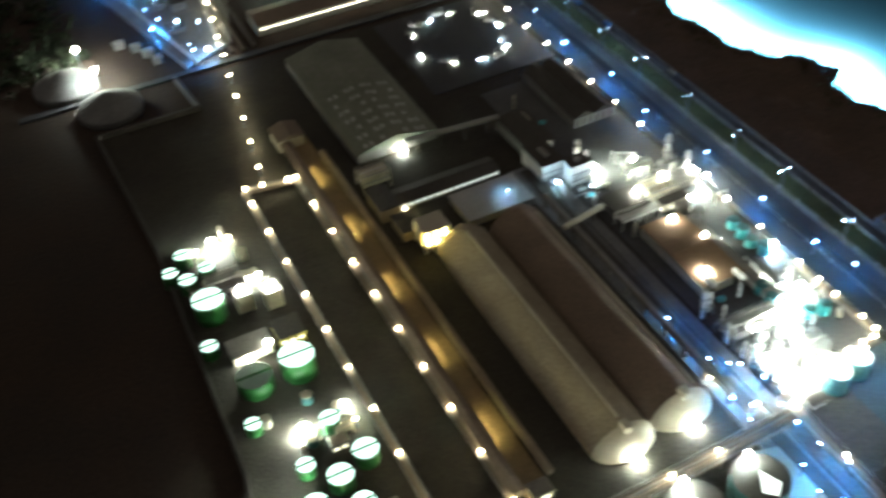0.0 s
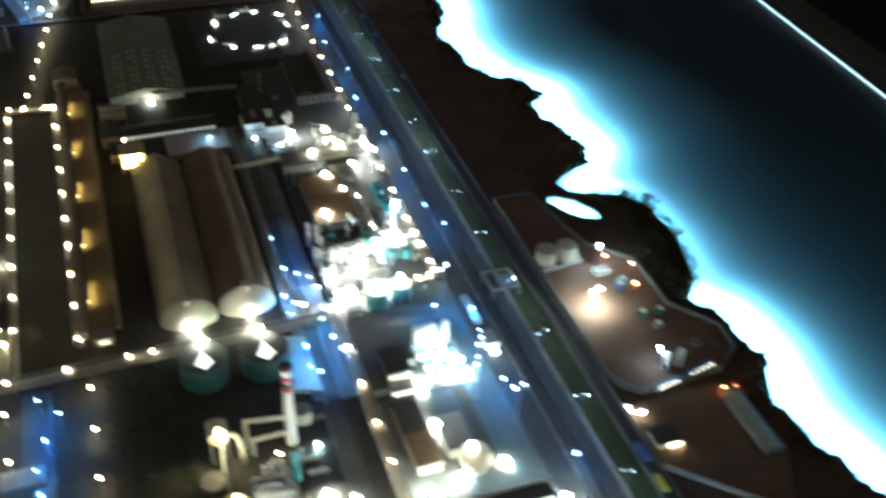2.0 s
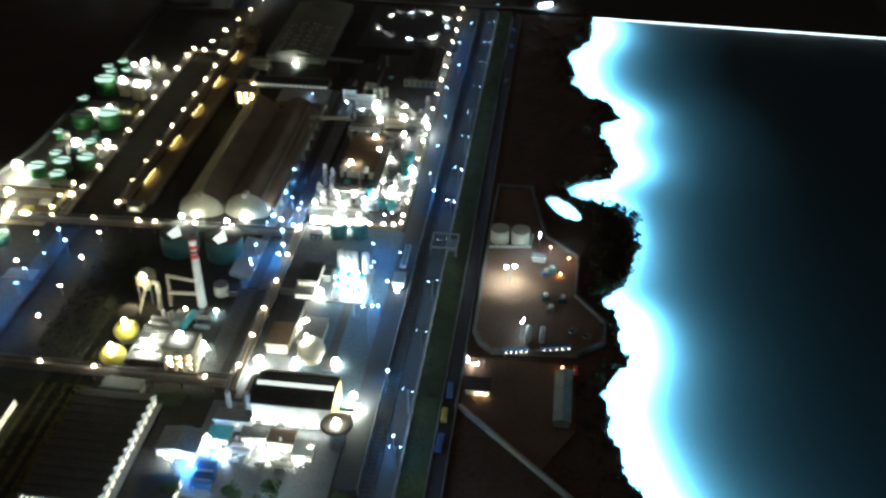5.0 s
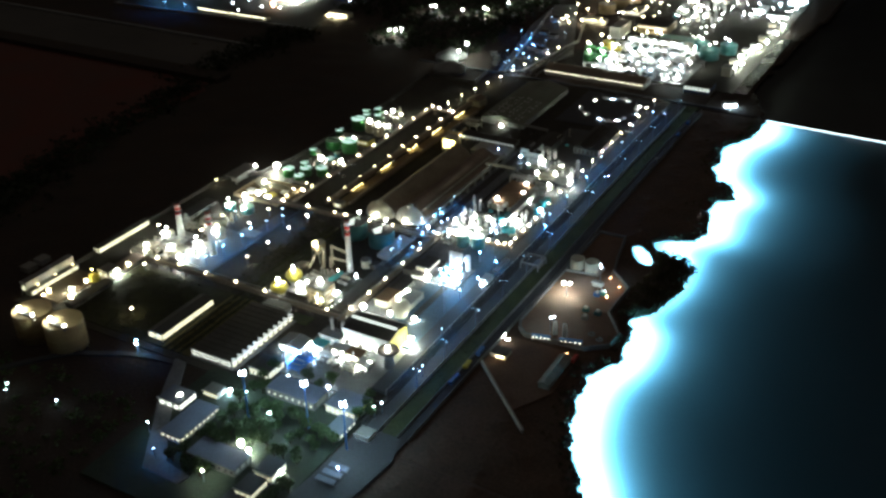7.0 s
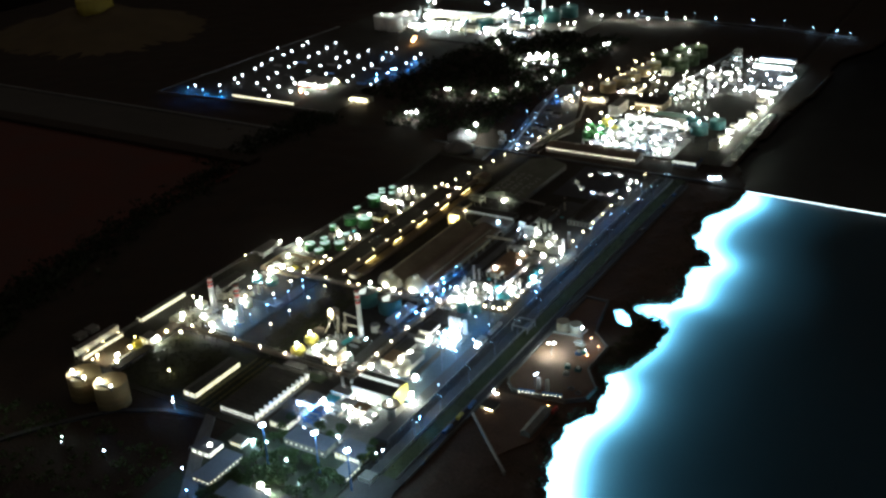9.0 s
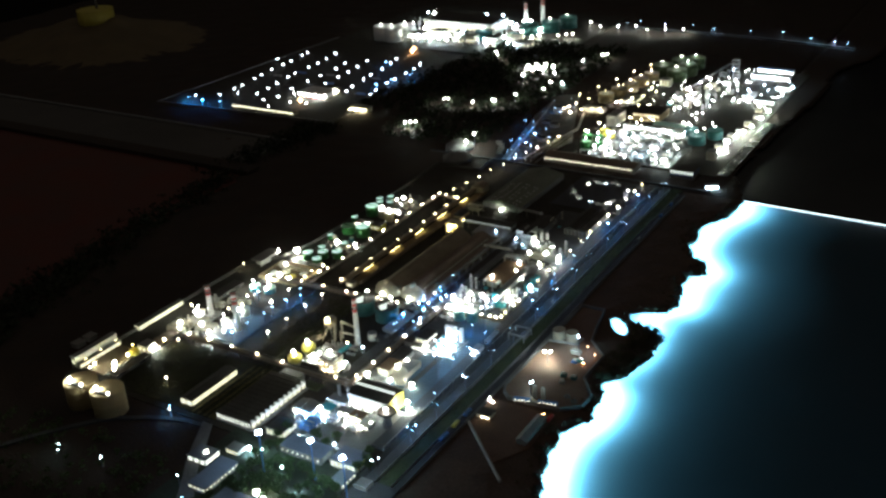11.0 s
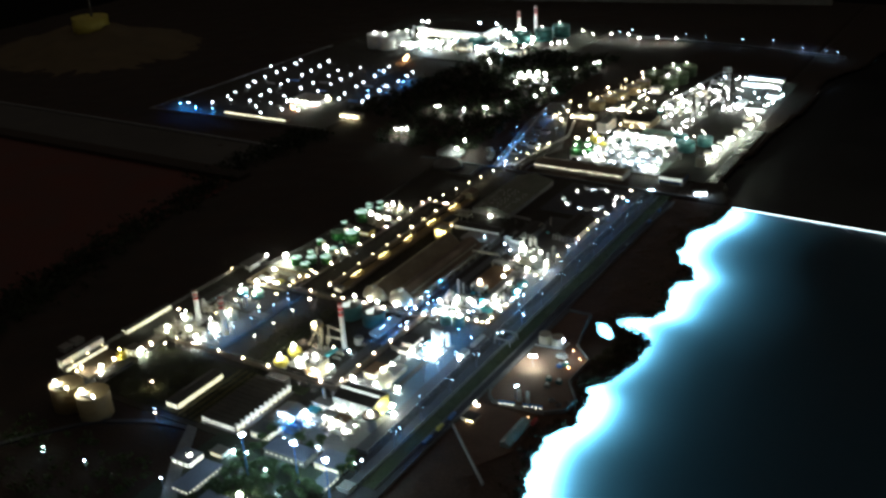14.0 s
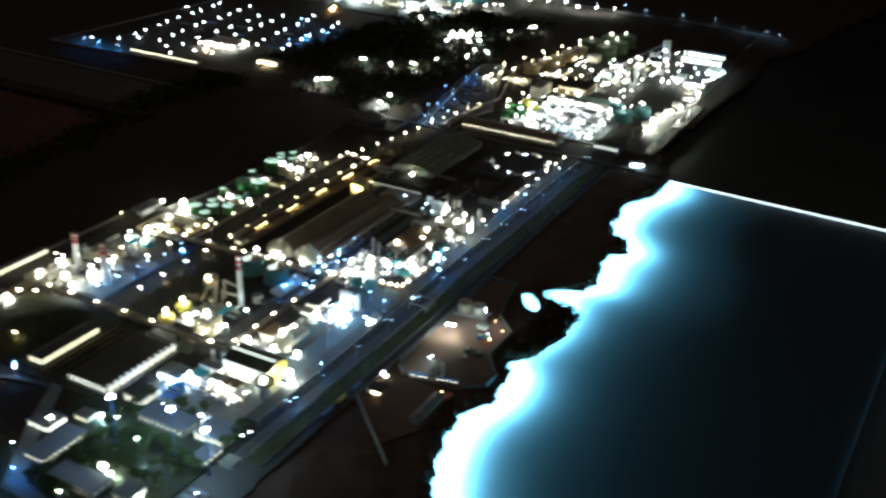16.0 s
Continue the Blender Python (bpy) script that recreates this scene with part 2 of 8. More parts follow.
def bar(bm, p, q, r, seg=6):
    p, q = Vector(p), Vector(q)
    turn = (q - p).to_track_quat("Z", "Y").to_matrix().to_4x4()
    bmesh.ops.create_cone(bm, cap_ends=True, segments=seg, radius1=r, radius2=r, depth=(q - p).length, matrix=Matrix.Translation((p + q) / 2) @ turn)
    return bm


def gable(bm, x0, y0, x1, y1, z0, z1, along="y"):
    """A gable roof prism over a rectangle."""
    if along == "y":
        c = (x0 + x1) / 2
        pts = [(x0, y0, z0), (x1, y0, z0), (c, y0, z1), (x0, y1, z0), (x1, y1, z0), (c, y1, z1)]
    else:
        c = (y0 + y1) / 2
        pts = [(x0, y0, z0), (x0, y1, z0), (x0, c, z1), (x1, y0, z0), (x1, y1, z0), (x1, c, z1)]
    v = [bm.verts.new(p) for p in pts]
    for f in ((0, 1, 2), (3, 5, 4), (0, 3, 4, 1), (1, 4, 5, 2), (2, 5, 3, 0)):
        bm.faces.new([v[i] for i in f])
    return bm


def prism(bm, outline, z0, z1):
    low = [bm.verts.new((x, y, z0)) for x, y in outline]
    high = [bm.verts.new((x, y, z1)) for x, y in outline]
    bm.faces.new(list(reversed(low)))
    bm.faces.new(high)
    for i in range(len(low)):
        j = (i + 1) % len(low)
        bm.faces.new((low[i], low[j], high[j], high[i]))
    return bm


B = bmesh.new


# ---- the room and the table under the model ----
bm = box(B(), -6.5, -4.5, -0.95, 4.5, 6.5, -0.9)
single("floor", bm, ROOM, "dark plain floor of the exhibition room", "floor", kind="structure")
for nm, c in (("wall_west", (-6.6, -4.5, -0.9, -6.5, 6.5, 2.4)), ("wall_east", (4.5, -4.5, -0.9, 4.6, 6.5, 2.4)),
              ("wall_north", (-6.5, 6.5, -0.9, 4.5, 6.6, 2.4)), ("wall_south", (-6.5, -4.6, -0.9, 4.5, -4.5, 2.4))):
    single(nm, box(B(), *c), ROOM, "dark painted wall of the exhibition room", "wall", kind="structure")
bm = box(B(), -4.6, -1.45, -0.9, 1.6, 4.75, -0.07)
single("model_table", bm, TABLE, "dark plinth that carries the whole model landscape", "table", kind="structure")
single("back_panel", box(B(), 0, 0, -0.069, 2.99, 0.03, 0.5), GREY, "plain pale panel that stands behind the model", "panel", kind="structure", at=pose(-2.7, 4.055, 0, 0, 0, 11.5))
single("table_border", box(B(), 0, -0.171, -0.0695, 3.0, -0.1, -0.05, 0.002), DARKROOF, "dull brown-grey border board beyond the sea", "border", kind="structure", at=pose(1.2957, -1.445, 0, 0, 0, 88.05))


# ---- shoreline: the east edge of the land ----
SHORE = [(-1.45, 1.02), (-0.95, 0.93), (-0.62, 0.84), (-0.43, 0.76), (-0.33, 0.695), (-0.25, 0.664), (-0.19, 0.652), (-0.13, 0.642),
         (-0.078, 0.658), (-0.045, 0.679), (0.0, 0.667), (0.06, 0.67), (0.103, 0.65), (0.145, 0.675), (0.215, 0.694), (0.29, 0.705),
         (0.36, 0.702), (0.392, 0.682), (0.406, 0.645), (0.418, 0.613), (0.432, 0.592), (0.455, 0.58), (0.475, 0.59), (0.49, 0.625), (0.503, 0.662), (0.56, 0.675), (0.615, 0.667),
         (0.68, 0.645), (0.73, 0.648), (0.775, 0.688), (0.81, 0.675), (0.87, 0.605), (0.95, 0.578), (1.03, 0.577), (1.09, 0.572),
         (1.15, 0.597), (1.22, 0.626), (1.338, 0.622), (1.6, 0.53), (2.1, 0.555), (2.6, 0.6), (2.96, 0.57), (3.4, 0.7), (4.75, 0.9)]


def shore(y):
    for (y0, a), (y1, b) in zip(SHORE, SHORE[1:]):
        if y <= y1:
            s = min(max((y - y0) / (y1 - y0), 0), 1)
            s = s * s * (3 - 2 * s)
            return a + (b - a) * s
    return SHORE[-1][1]


def ragged(x, y):
    return 0.012 * noise.noise((x * 22, y * 22, 0.3)) + 0.007 * noise.noise((x * 70, y * 70, 4.1))


def wet(x, y):
    """Whether a place is open water: seaward of the shore, or in the small lagoon behind its spit."""
    if x > shore(y) + ragged(x, y):
        return True
    u, v = x - 0.572, y - 0.383
    a, b = u * 0.61 - v * 0.79, u * 0.79 + v * 0.61
    return (a / 0.05) ** 2 + (b / 0.019) ** 2 < 1 + 30 * ragged(x, y)


def smooth(a, b, v):
    s = min(max((v - a) / (b - a), 0), 1)
    return s * s * (3 - 2 * s)


def ground(x, y):
    """Height of the land: flat yards, rough coast, a bank and hills to the west."""
    rough = smooth(0.44, 0.5, x) * (1 - smooth(1.25, 1.5, y)) if x > 0 else smooth(0.68, 0.8, -x)
    inside = 0.436 < x < 0.66 and -0.31 < y < 0.45
    h = 0.0 if inside else rough * 0.008 * noise.noise((x * 16, y * 16, 1.0)) + rough * 0.004 * noise.noise((x * 50, y * 50, 2.0))
    if 0.08 < y < 0.44 and x > 0.58:
        h -= 0.016 * smooth(0.05, 0.0, shore(y) - x) * smooth(0.1, 0.15, y) * (1 - smooth(0.405, 0.43, y))
    far = smooth(-1.0, -1.35, x) * (1 - smooth(0.6, 1.2, y))
    h -= 0.02 * far
    d = math.hypot(x + 3.5, (y - 2.25) * 1.2)
    if x > 0.3:
        h = max(h, -0.0005)
    h += 0.11 * smooth(0.75, 0.05, d) * (1 + 0.3 * noise.noise((x * 5, y * 5, 7)))
    return h


def land(name, xs, ys, label, soil=None):
    """A sheet of ground over a grid, cut off at the water, with a skirt down its cut edge."""
    bm = B()
    grid = {}
    for i, x in enumerate(xs):
        for j, y in enumerate(ys):
            if not wet(x, y):
                grid[i, j] = bm.verts.new((x, y, ground(x, y)))
    for i in range(len(xs) - 1):
        for j in range(len(ys) - 1):
            four = [grid.get(k) for k in ((i, j), (i + 1, j), (i + 1, j + 1), (i, j + 1))]
            four = [v for v in four if v]
            if len(four) > 2:
                bm.faces.new(four)
    bm.edges.ensure_lookup_table()
    for e in [e for e in bm.edges if len(e.link_faces) == 1]:
        a, b = e.verts
        c, d = (bm.verts.new((v.co.x, v.co.y, -0.0045)) for v in (a, b))
        bm.faces.new((a, b, d, c))
    return single(name, bm, soil or EARTH, label, "ground", kind="structure", smooth=True)


def steps(a, b, step):
    n = max(1, round((b - a) / step))
    return [a + (b - a) * k / n for k in range(n + 1)]


land("ground", steps(-4.6, -0.9, 0.045) + steps(-0.86, 0.42, 0.04), steps(-1.45, 4.75, 0.04), "dark brown bare model ground")
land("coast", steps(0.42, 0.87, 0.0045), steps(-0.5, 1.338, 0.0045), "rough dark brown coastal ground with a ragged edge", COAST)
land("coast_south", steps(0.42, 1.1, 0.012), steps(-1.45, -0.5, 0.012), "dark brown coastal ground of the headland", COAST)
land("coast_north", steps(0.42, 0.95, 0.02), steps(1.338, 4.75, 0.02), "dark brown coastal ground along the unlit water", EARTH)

# the sea: a milky blue sheet level with the shore, lit from below by strips along the coast
SEA_Z = -0.004


def north_edge(x):
    return 1.366 - 0.0404 * x


def east_edge(y):
    return 1.345 + 0.034 * y


bm = B()
bm.faces.new([bm.verts.new((x, y, SEA_Z)) for x, y in ((0.5, -1.449), (east_edge(-1.449), -1.449), (east_edge(1.31), 1.31), (0.5, north_edge(0.5)))])
single("sea", bm, SEA, "milky blue sea sheet lit from below along the shore", "water", kind="structure")
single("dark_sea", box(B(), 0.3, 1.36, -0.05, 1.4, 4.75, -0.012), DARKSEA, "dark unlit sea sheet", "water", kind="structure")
# edge-lit rims glow by emission; a dark cap is added to shield them
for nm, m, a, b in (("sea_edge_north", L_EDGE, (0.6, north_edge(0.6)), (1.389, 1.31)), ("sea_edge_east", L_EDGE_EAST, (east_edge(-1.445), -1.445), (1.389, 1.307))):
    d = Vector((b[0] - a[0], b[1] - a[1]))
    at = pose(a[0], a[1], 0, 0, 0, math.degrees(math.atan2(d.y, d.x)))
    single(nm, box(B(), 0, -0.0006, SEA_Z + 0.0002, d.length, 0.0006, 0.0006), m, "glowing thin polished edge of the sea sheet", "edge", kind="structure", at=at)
    single("edge_trim", box(B(), 0, -0.0012, 0.00065, d.length, 0.0012, 0.0012), RUST, "added dark cap that hides the edge glow from above", "trim", kind="structure", at=at)


def strip(name, material, offset, width, z, label):
    """A ribbon of light below the sea sheet, along the coast."""
    bm, last = B(), None
    for y in steps(-1.2, 1.33, 0.02):
        x = sum(shore(y + 0.02 * k) for k in range(-2, 3)) / 5 + offset - 0.062 * smooth(0.07, 0.15, y) * (1 - smooth(0.37, 0.41, y))
        up = smooth(0.4, 0.6, y)
        half, zz = width / 2, z - 0.007 * up
        pair = [bm.verts.new((x - half, y, zz)), bm.verts.new((x + half, y, zz))]
        if last:
            bm.faces.new((last[0], last[1], pair[1], pair[0]))
        last = pair
    return single(name, bm, material, label, "light strip", kind="structure")


# dark ribbon added out of view so the strip lights only upwards
strip("strip_tray", ROOM, 0.022, 0.16, -0.0315, "added dark ribbon that blocks the strip's downward light")
# unseen baffle added to keep grazing strip light off the far sea
bm, last = B(), None
for y in steps(0.2, 1.33, 0.03):
    x = sum(shore(y + 0.04 * k) for k in range(-2, 3)) / 5 + 0.165
    pair = [bm.verts.new((x, y, -0.069)), bm.verts.new((x, y, -0.022)), bm.verts.new((x + 0.004, y, -0.022)), bm.verts.new((x + 0.004, y, -0.069))]
    if last:
        for i in range(3):
            bm.faces.new((last[i], pair[i], pair[i + 1], last[i + 1]))
    last = pair
single("tray_wall", bm, ROOM, "added unseen baffle that shortens the reach of the sea's glow", "wall", kind="structure")
strip("shore_light_strip", L_SHORE, 0.022, 0.06, -0.029, "broad white light strip below the sea sheet")
bm = B()
for k in range(5):
    cyl(bm, 0.552 + 0.011 * k, 0.411 - 0.0142 * k, -0.0165, -0.0155, 0.011, seg=10)
single("lagoon_light", bm, L_SHORE, "row of small white lights under the lagoon", "light")


# ---- yards, roads and strips ----
def slab(name, x0, y0, x1, y1, top, material, label, category, low=-0.02):
    return single(name, box(B(), x0, y0, low, x1, y1, top), material, label, category, kind="structure")


single("plant_yard", prism(B(), [(-0.6, -0.46), (0.322, -0.46), (0.322, 1.345), (-0.3, 1.345), (-0.33, 1.24), (-0.505, 1.24), (-0.49, 0.9), (-0.5, 0.45), (-0.52, 0.33), (-0.595, 0.25)], -0.02, 0.002), YARD, "dark packed ground of the factory yard", "yard", kind="structure")
slab("service_lane", 0.05, -0.16, 0.078, 0.05, 0.006, COURT, "grey lane beside the boiler plant", "road")
slab("lane_track", 0.078, -0.16, 0.102, 0.05, 0.0055, DARKROOF, "dark track bed beside the boiler plant", "track")
slab("service_road", 0.044, 0.05, 0.102, 0.80, 0.006, CONCRETE, "worn grey service road in blue light", "road")
slab("rail_bed", 0.06, 0.05, 0.079, 0.79, 0.0075, DARKROOF, "dark sunken rail bed along the service road", "track")
slab("side_walk", 0.086, 0.05, 0.1035, 0.78, 0.0085, CONCRETE, "pale concrete walk along the service road", "pavement")
slab("works_court", 0.088, -0.395, 0.288, -0.214, 0.0036, CONCRETE, "grey concrete court round the service sheds", "pavement")
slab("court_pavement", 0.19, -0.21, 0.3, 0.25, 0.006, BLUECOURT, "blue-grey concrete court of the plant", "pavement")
slab("court_apron", 0.116, -0.21, 0.19, 0.25, 0.006, COURT, "dull grey concrete apron between the houses", "pavement")
single("pale_pad", prism(B(), [(0.02, 0.085), (0.0585, 0.072), (0.0585, 0.185), (0.02, 0.195)], -0.02, 0.0098), PALEWALL, "raised pale pad beside the teal tanks", "pavement", kind="structure")
slab("east_road", 0.292, -0.36, 0.326, 1.34, 0.008, ASPHALT, "dark road along the fence", "road")
slab("coast_road", 0.347, -0.46, 0.371, 1.34, 0.005, ASPHALT, "dark road beside the railway", "road")
slab("grass_strip", 0.377, -0.46, 0.411, 1.34, 0.005, GRASS, "strip of dull green grass beside the road", "grass")
slab("track_road", 0.415, -0.5, 0.433, 1.30, 0.004, ASPHALT, "dark asphalt coast road", "road")
slab("office_lawn", -0.03, -0.8, 0.33, -0.445, 0.004, LAWN, "dark rough lawn round the offices", "grass")
bm = prism(B(), [(-0.118, -0.46), (-0.09, -0.46), (-0.02, -0.57), (0.018, -0.628), (0.085, -0.706), (0.15, -0.718), (0.142, -0.742), (0.058, -0.738), (-0.012, -0.636), (-0.046, -0.59)], -0.02, 0.0055)
single("west_pavement", bm, CONCRETE, "pale paved lane that bends round the offices", "pavement", kind="structure")
for k in range(3):
    slab("site_rail", -0.222 + 0.022 * k, 1.39, -0.216 + 0.022 * k, 1.72, 0.0065, RUST, "dark rail line beside the blue-lit site", "rail")
slab("north_road", -0.62, 1.36, 0.5, 1.375, 0.004, ASPHALT, "dark road north of the long shed", "road")
bm = prism(B(), [(-0.31, 1.378), (-0.21, 1.43), (-0.15, 1.66), (-0.38, 2.25), (-0.46, 2.2), (-0.43, 1.9)], -0.02, 0.0045)
single("blue_site_pavement", bm, CONCRETE, "grey paved site in blue lamp light", "pavement", kind="structure")
slab("meadow", -0.45, -0.44, -0.105, -0.205, 0.0035, MEADOW, "dark rough grass between the sheds", "grass")
# lamp light on the northern floor put in as a pale slab
slab("north_apron", -0.03, 1.515, 0.3, 1.89, 0.0045, CONCRETE, "added pale concrete slab for the northern plant's lit floor", "pavement")
slab("works_pavement", 0.112, 0.252, 0.285, 1.02, 0.0034, COURT, "dull grey concrete between the process towers", "pavement")
slab("round_yard_pavement", 0.045, 1.06, 0.287, 1.335, 0.0036, ASPHALT, "dark grey surface of the round yard", "pavement")
slab("inner_road", -0.325, -0.18, -0.288, 0.185, 0.0042, ASPHALT, "narrow concrete road in blue light", "road")
def ribbon(name, pts, w, top, material, label):
    """A road of even width along a bending line."""
    bm, rows = B(), []
    for k, (x, y) in enumerate(pts):
        a, b = pts[max(0, k - 1)], pts[min(len(pts) - 1, k + 1)]
        n = Vector((a[1] - b[1], b[0] - a[0])).normalized() * w / 2
        rows.append([bm.verts.new((x + sx * n.x, y + sx * n.y, zz)) for sx, zz in ((1, -0.03), (1, top), (-1, top), (-1, -0.03))])
    for a, b in zip(rows, rows[1:]):
        for i in range(3):
            bm.faces.new((a[i], a[i + 1], b[i + 1], b[i]))
    return single(name, bm, material, label, "road", kind="structure")


ribbon("bend_road", [(-0.1 - 0.02 * k, -0.47 - 0.02 * (k / 9) ** 2 - 0.0004 * k * k) for k in range(10)] + [(-0.3 - 0.022 * k, -0.522 - 0.018 * k - 0.0012 * k * k) for k in range(1, 10)], 0.014, 0.0046, ASPHALT, "narrow dark road that bends away to the south-west")
slab("mill_verge", -0.174, -0.44, -0.1, -0.21, 0.0039, LITGRASS, "grass between shed and mill with gold light painted in", "grass")
slab("wet_apron", 0.472, 1.53, 0.512, 2.15, 0.0034, WET, "wet shining concrete apron along the dark water", "pavement")
slab("far_yard", -0.145, 1.51, 0.47, 2.9, 0.003, YARD, "dark yard of the northern plant", "yard")
bm = prism(B(), [(-2.19, 1.45), (-1.2, 1.5), (-1.2, 2.5), (-1.55, 2.78), (-2.12, 2.78)], -0.02, 0.004)
single("lamp_field", bm, YARD, "dark paved field with many lamps", "yard", kind="structure")
slab("distant_yard", -2.1, 2.72, -0.75, 3.75, 0.003, YARD, "yard of the most distant plant", "yard")
slab("red_pond", -4.5, -0.6, -1.13, 0.86, -0.005, MUD, "dark red mud pond", "pond", -0.05)
slab("grey_pond", -4.5, 0.93, -1.24, 1.21, 0.004, POND, "dark grey settling pond", "pond", -0.05)
for nm, x0, y0, x1, y1 in (("pond_bank", -4.5, 0.86, -1.13, 0.93), ("pond_wall", -4.5, 1.21, -1.22, 1.225)):
    slab(nm, x0, y0, x1, y1, 0.012, CONCRETE if nm == "pond_wall" else EARTH, "low bank between the settling ponds", "bank", -0.05)

for k, (x0, x1) in enumerate(((-0.168, -0.158), (-0.15, -0.138), (-0.13, -0.122))):
    slab("grass_track", x0, -0.44, x1, 0.16, 0.0042, MEADOW, "narrow grassy strip along a siding", "grass")
# railway: two dark rails on sleepers between the roads
rail = thing("railway", 0.336, 0, 0.0, label="dark railway track on closely laid sleepers", category="railway")
part("track_bed", box(B(), -0.0095, -0.46, -0.004, 0.0095, 1.34, 0.003), COURT, rail)
for dx in (-0.004, 0.004):
    part("rail", box(B(), dx - 0.0013, -0.46, 0.0045, dx + 0.0013, 1.34, 0.0062), DARKROOF, rail)
bm = B()
for k in range(220):
    y = -0.455 + k * 0.00815
    box(bm, -0.0075, y - 0.0014, 0.003, 0.0075, y + 0.0014, 0.0046)
tagged(part("sleeper_bed", bm, ASPHALT, rail), kind="stuff")


# ---- fences and low walls ----
def fence(name, pts, h, label, gap=0.03, material=STEEL):
    f = thing(name, label=label, category="fence")
    for (x0, y0), (x1, y1) in zip(pts, pts[1:]):
        n = max(1, round(math.hypot(x1 - x0, y1 - y0) / gap))
        bm = B()
        for zz in (h * 0.55, h):
            bar(bm, (x0, y0, zz), (x1, y1, zz), 0.0006, 4)
        part("rail", bm, material, f)
        for k in range(n):
            s = k / n
            part("post", cyl(B(), x0 + (x1 - x0) * s, y0 + (y1 - y0) * s, -0.002, h + 0.002, 0.0009, seg=5), material, f)
    return f


def low_wall(name, pts, h, w, material, label):
    f = thing(name, label=label, category="wall")
    for (x0, y0), (x1, y1) in zip(pts, pts[1:]):
        d = Vector((x1 - x0, y1 - y0))
        m = pose(x0, y0, 0, 0, 0, math.degrees(math.atan2(d.y, d.x)))
        bm = box(B(), -w / 2, -w / 2, -0.012, d.length + w / 2, w / 2, h, 0.0006)
        bmesh.ops.transform(bm, matrix=m, verts=bm.verts)
        part("wall_length", bm, material, f)
    return f


fence("coast_fence", [(0.3745, -0.44), (0.3745, 1.32)], 0.01, "thin grey wire fence along the coast road", 0.04)
fence("rail_fence", [(0.3255, -0.36), (0.3255, 1.3)], 0.012, "thin grey wire fence beside the railway", 0.05)
low_wall("west_wall", [(-0.60, -0.43), (-0.597, 0.25), (-0.525, 0.33), (-0.502, 0.45), (-0.492, 0.9), (-0.508, 1.238), (-0.33, 1.235)], 0.012, 0.006, DARKROOF, "low dusty boundary wall of the factory")
for x, nm in ((0.3722, "road_kerb"), (0.4126, "road_kerb"), (0.4345, "road_kerb")):
    single(nm, box(B(), x - 0.0011, -0.46, -0.004, x + 0.0011, 1.3, 0.0075, 0.0004), CONCRETE, "thin pale kerb along the coast road", "kerb", "kerbs of the coast road", kind="structure")
low_wall("site_wall", [(-0.287, 1.385), (-0.395, 1.896), (-0.44, 2.1)], 0.008, 0.006, PALEWALL, "low pale wall along the blue-lit site")
low_wall("site_wall", [(-0.235, 1.42), (-0.192, 1.81), (-0.25, 2.0)], 0.007, 0.006, PALEWALL, "low pale kerb beside the blue-lit site")
# pale slab added as a reflector under the clearing's lamps
slab("clearing_pavement", -0.86, 2.47, -0.6, 2.62, 0.006, CONCRETE, "added pale slab that brightens the lamp cluster in the woods", "pavement")
low_wall("north_wall", [(-0.33, 1.2425), (-0.341, 1.352)], 0.01, 0.006, CONCRETE, "low pale wall beyond the cone tanks")


# ---- lamps ----
def post_lamp(name, h, r, light, label, group, twin=False):
    p = thing(name, label=label, category="lamp", group=group)
    bm = cyl(B(), 0, 0, -0.004, h, 0.0009, 0.0006, 6)
    if twin:
        bar(bm, (-0.007, 0, h), (0.007, 0, h), 0.0005, 5)
    part("pole", bm, POLE, p)
    for dx in ((-0.007, 0.007) if twin else (0,)):
        part("bulb", ball(B(), dx, 0, h, r, 0.85, 10), light, p, smooth=True)
    return p


def spread(master, places):
    """The master stands at the first place, copies at the others."""
    for k, (x, y, *rest) in enumerate(places):
        z = rest[0] if rest else 0.002
        rz = rest[1] if len(rest) > 1 else 0
        m = pose(x, y, z, 0, 0, rz)
        if k:
            copy_thing(master, m)
        else:
            master.matrix_basis = m


twin_master = post_lamp("street_lamp", 0.048, 0.0014, L_STREET, "tall twin street lamp with cool white heads", "lamps along the coast road", True)
spread(twin_master, [(0.3685, y, 0.0, 25 * math.sin(y * 40)) for y in (-0.316, -0.206, -0.074, 0.055, 0.176, 0.301, 0.419, 0.55, 0.66, 0.781, 0.915, 1.03, 1.15, 1.27)])
warm = post_lamp("yard_lamp", 0.02, 0.0036, L_WARM, "short yard lamp with a warm bulb", "warm lamps of the yard")
places = [(0.281, 0.27 + 0.0736 * k) for k in range(3, 15)]
places += [(-0.298 + 0.0107 * k, 0.998 + 0.0721 * k) for k in range(10)]
places += [(-0.235, y) for y in (-0.083, -0.004, 0.079, 0.155)]
places += [(-0.338, 0.054), (-0.343, 0.138), (-0.581, 0.214), (-0.538, -0.058), (-0.424, -0.029), (-0.426, 0.055), (-0.428, -0.221), (-0.354, -0.185),
           (-0.533, -0.428), (-0.35, 0.311), (-0.357, 0.264), (-0.359, 0.453), (-0.316, -0.377), (-0.206, -0.476), (0.07, 0.24), (0.05, 0.3)]
spread(warm, places)

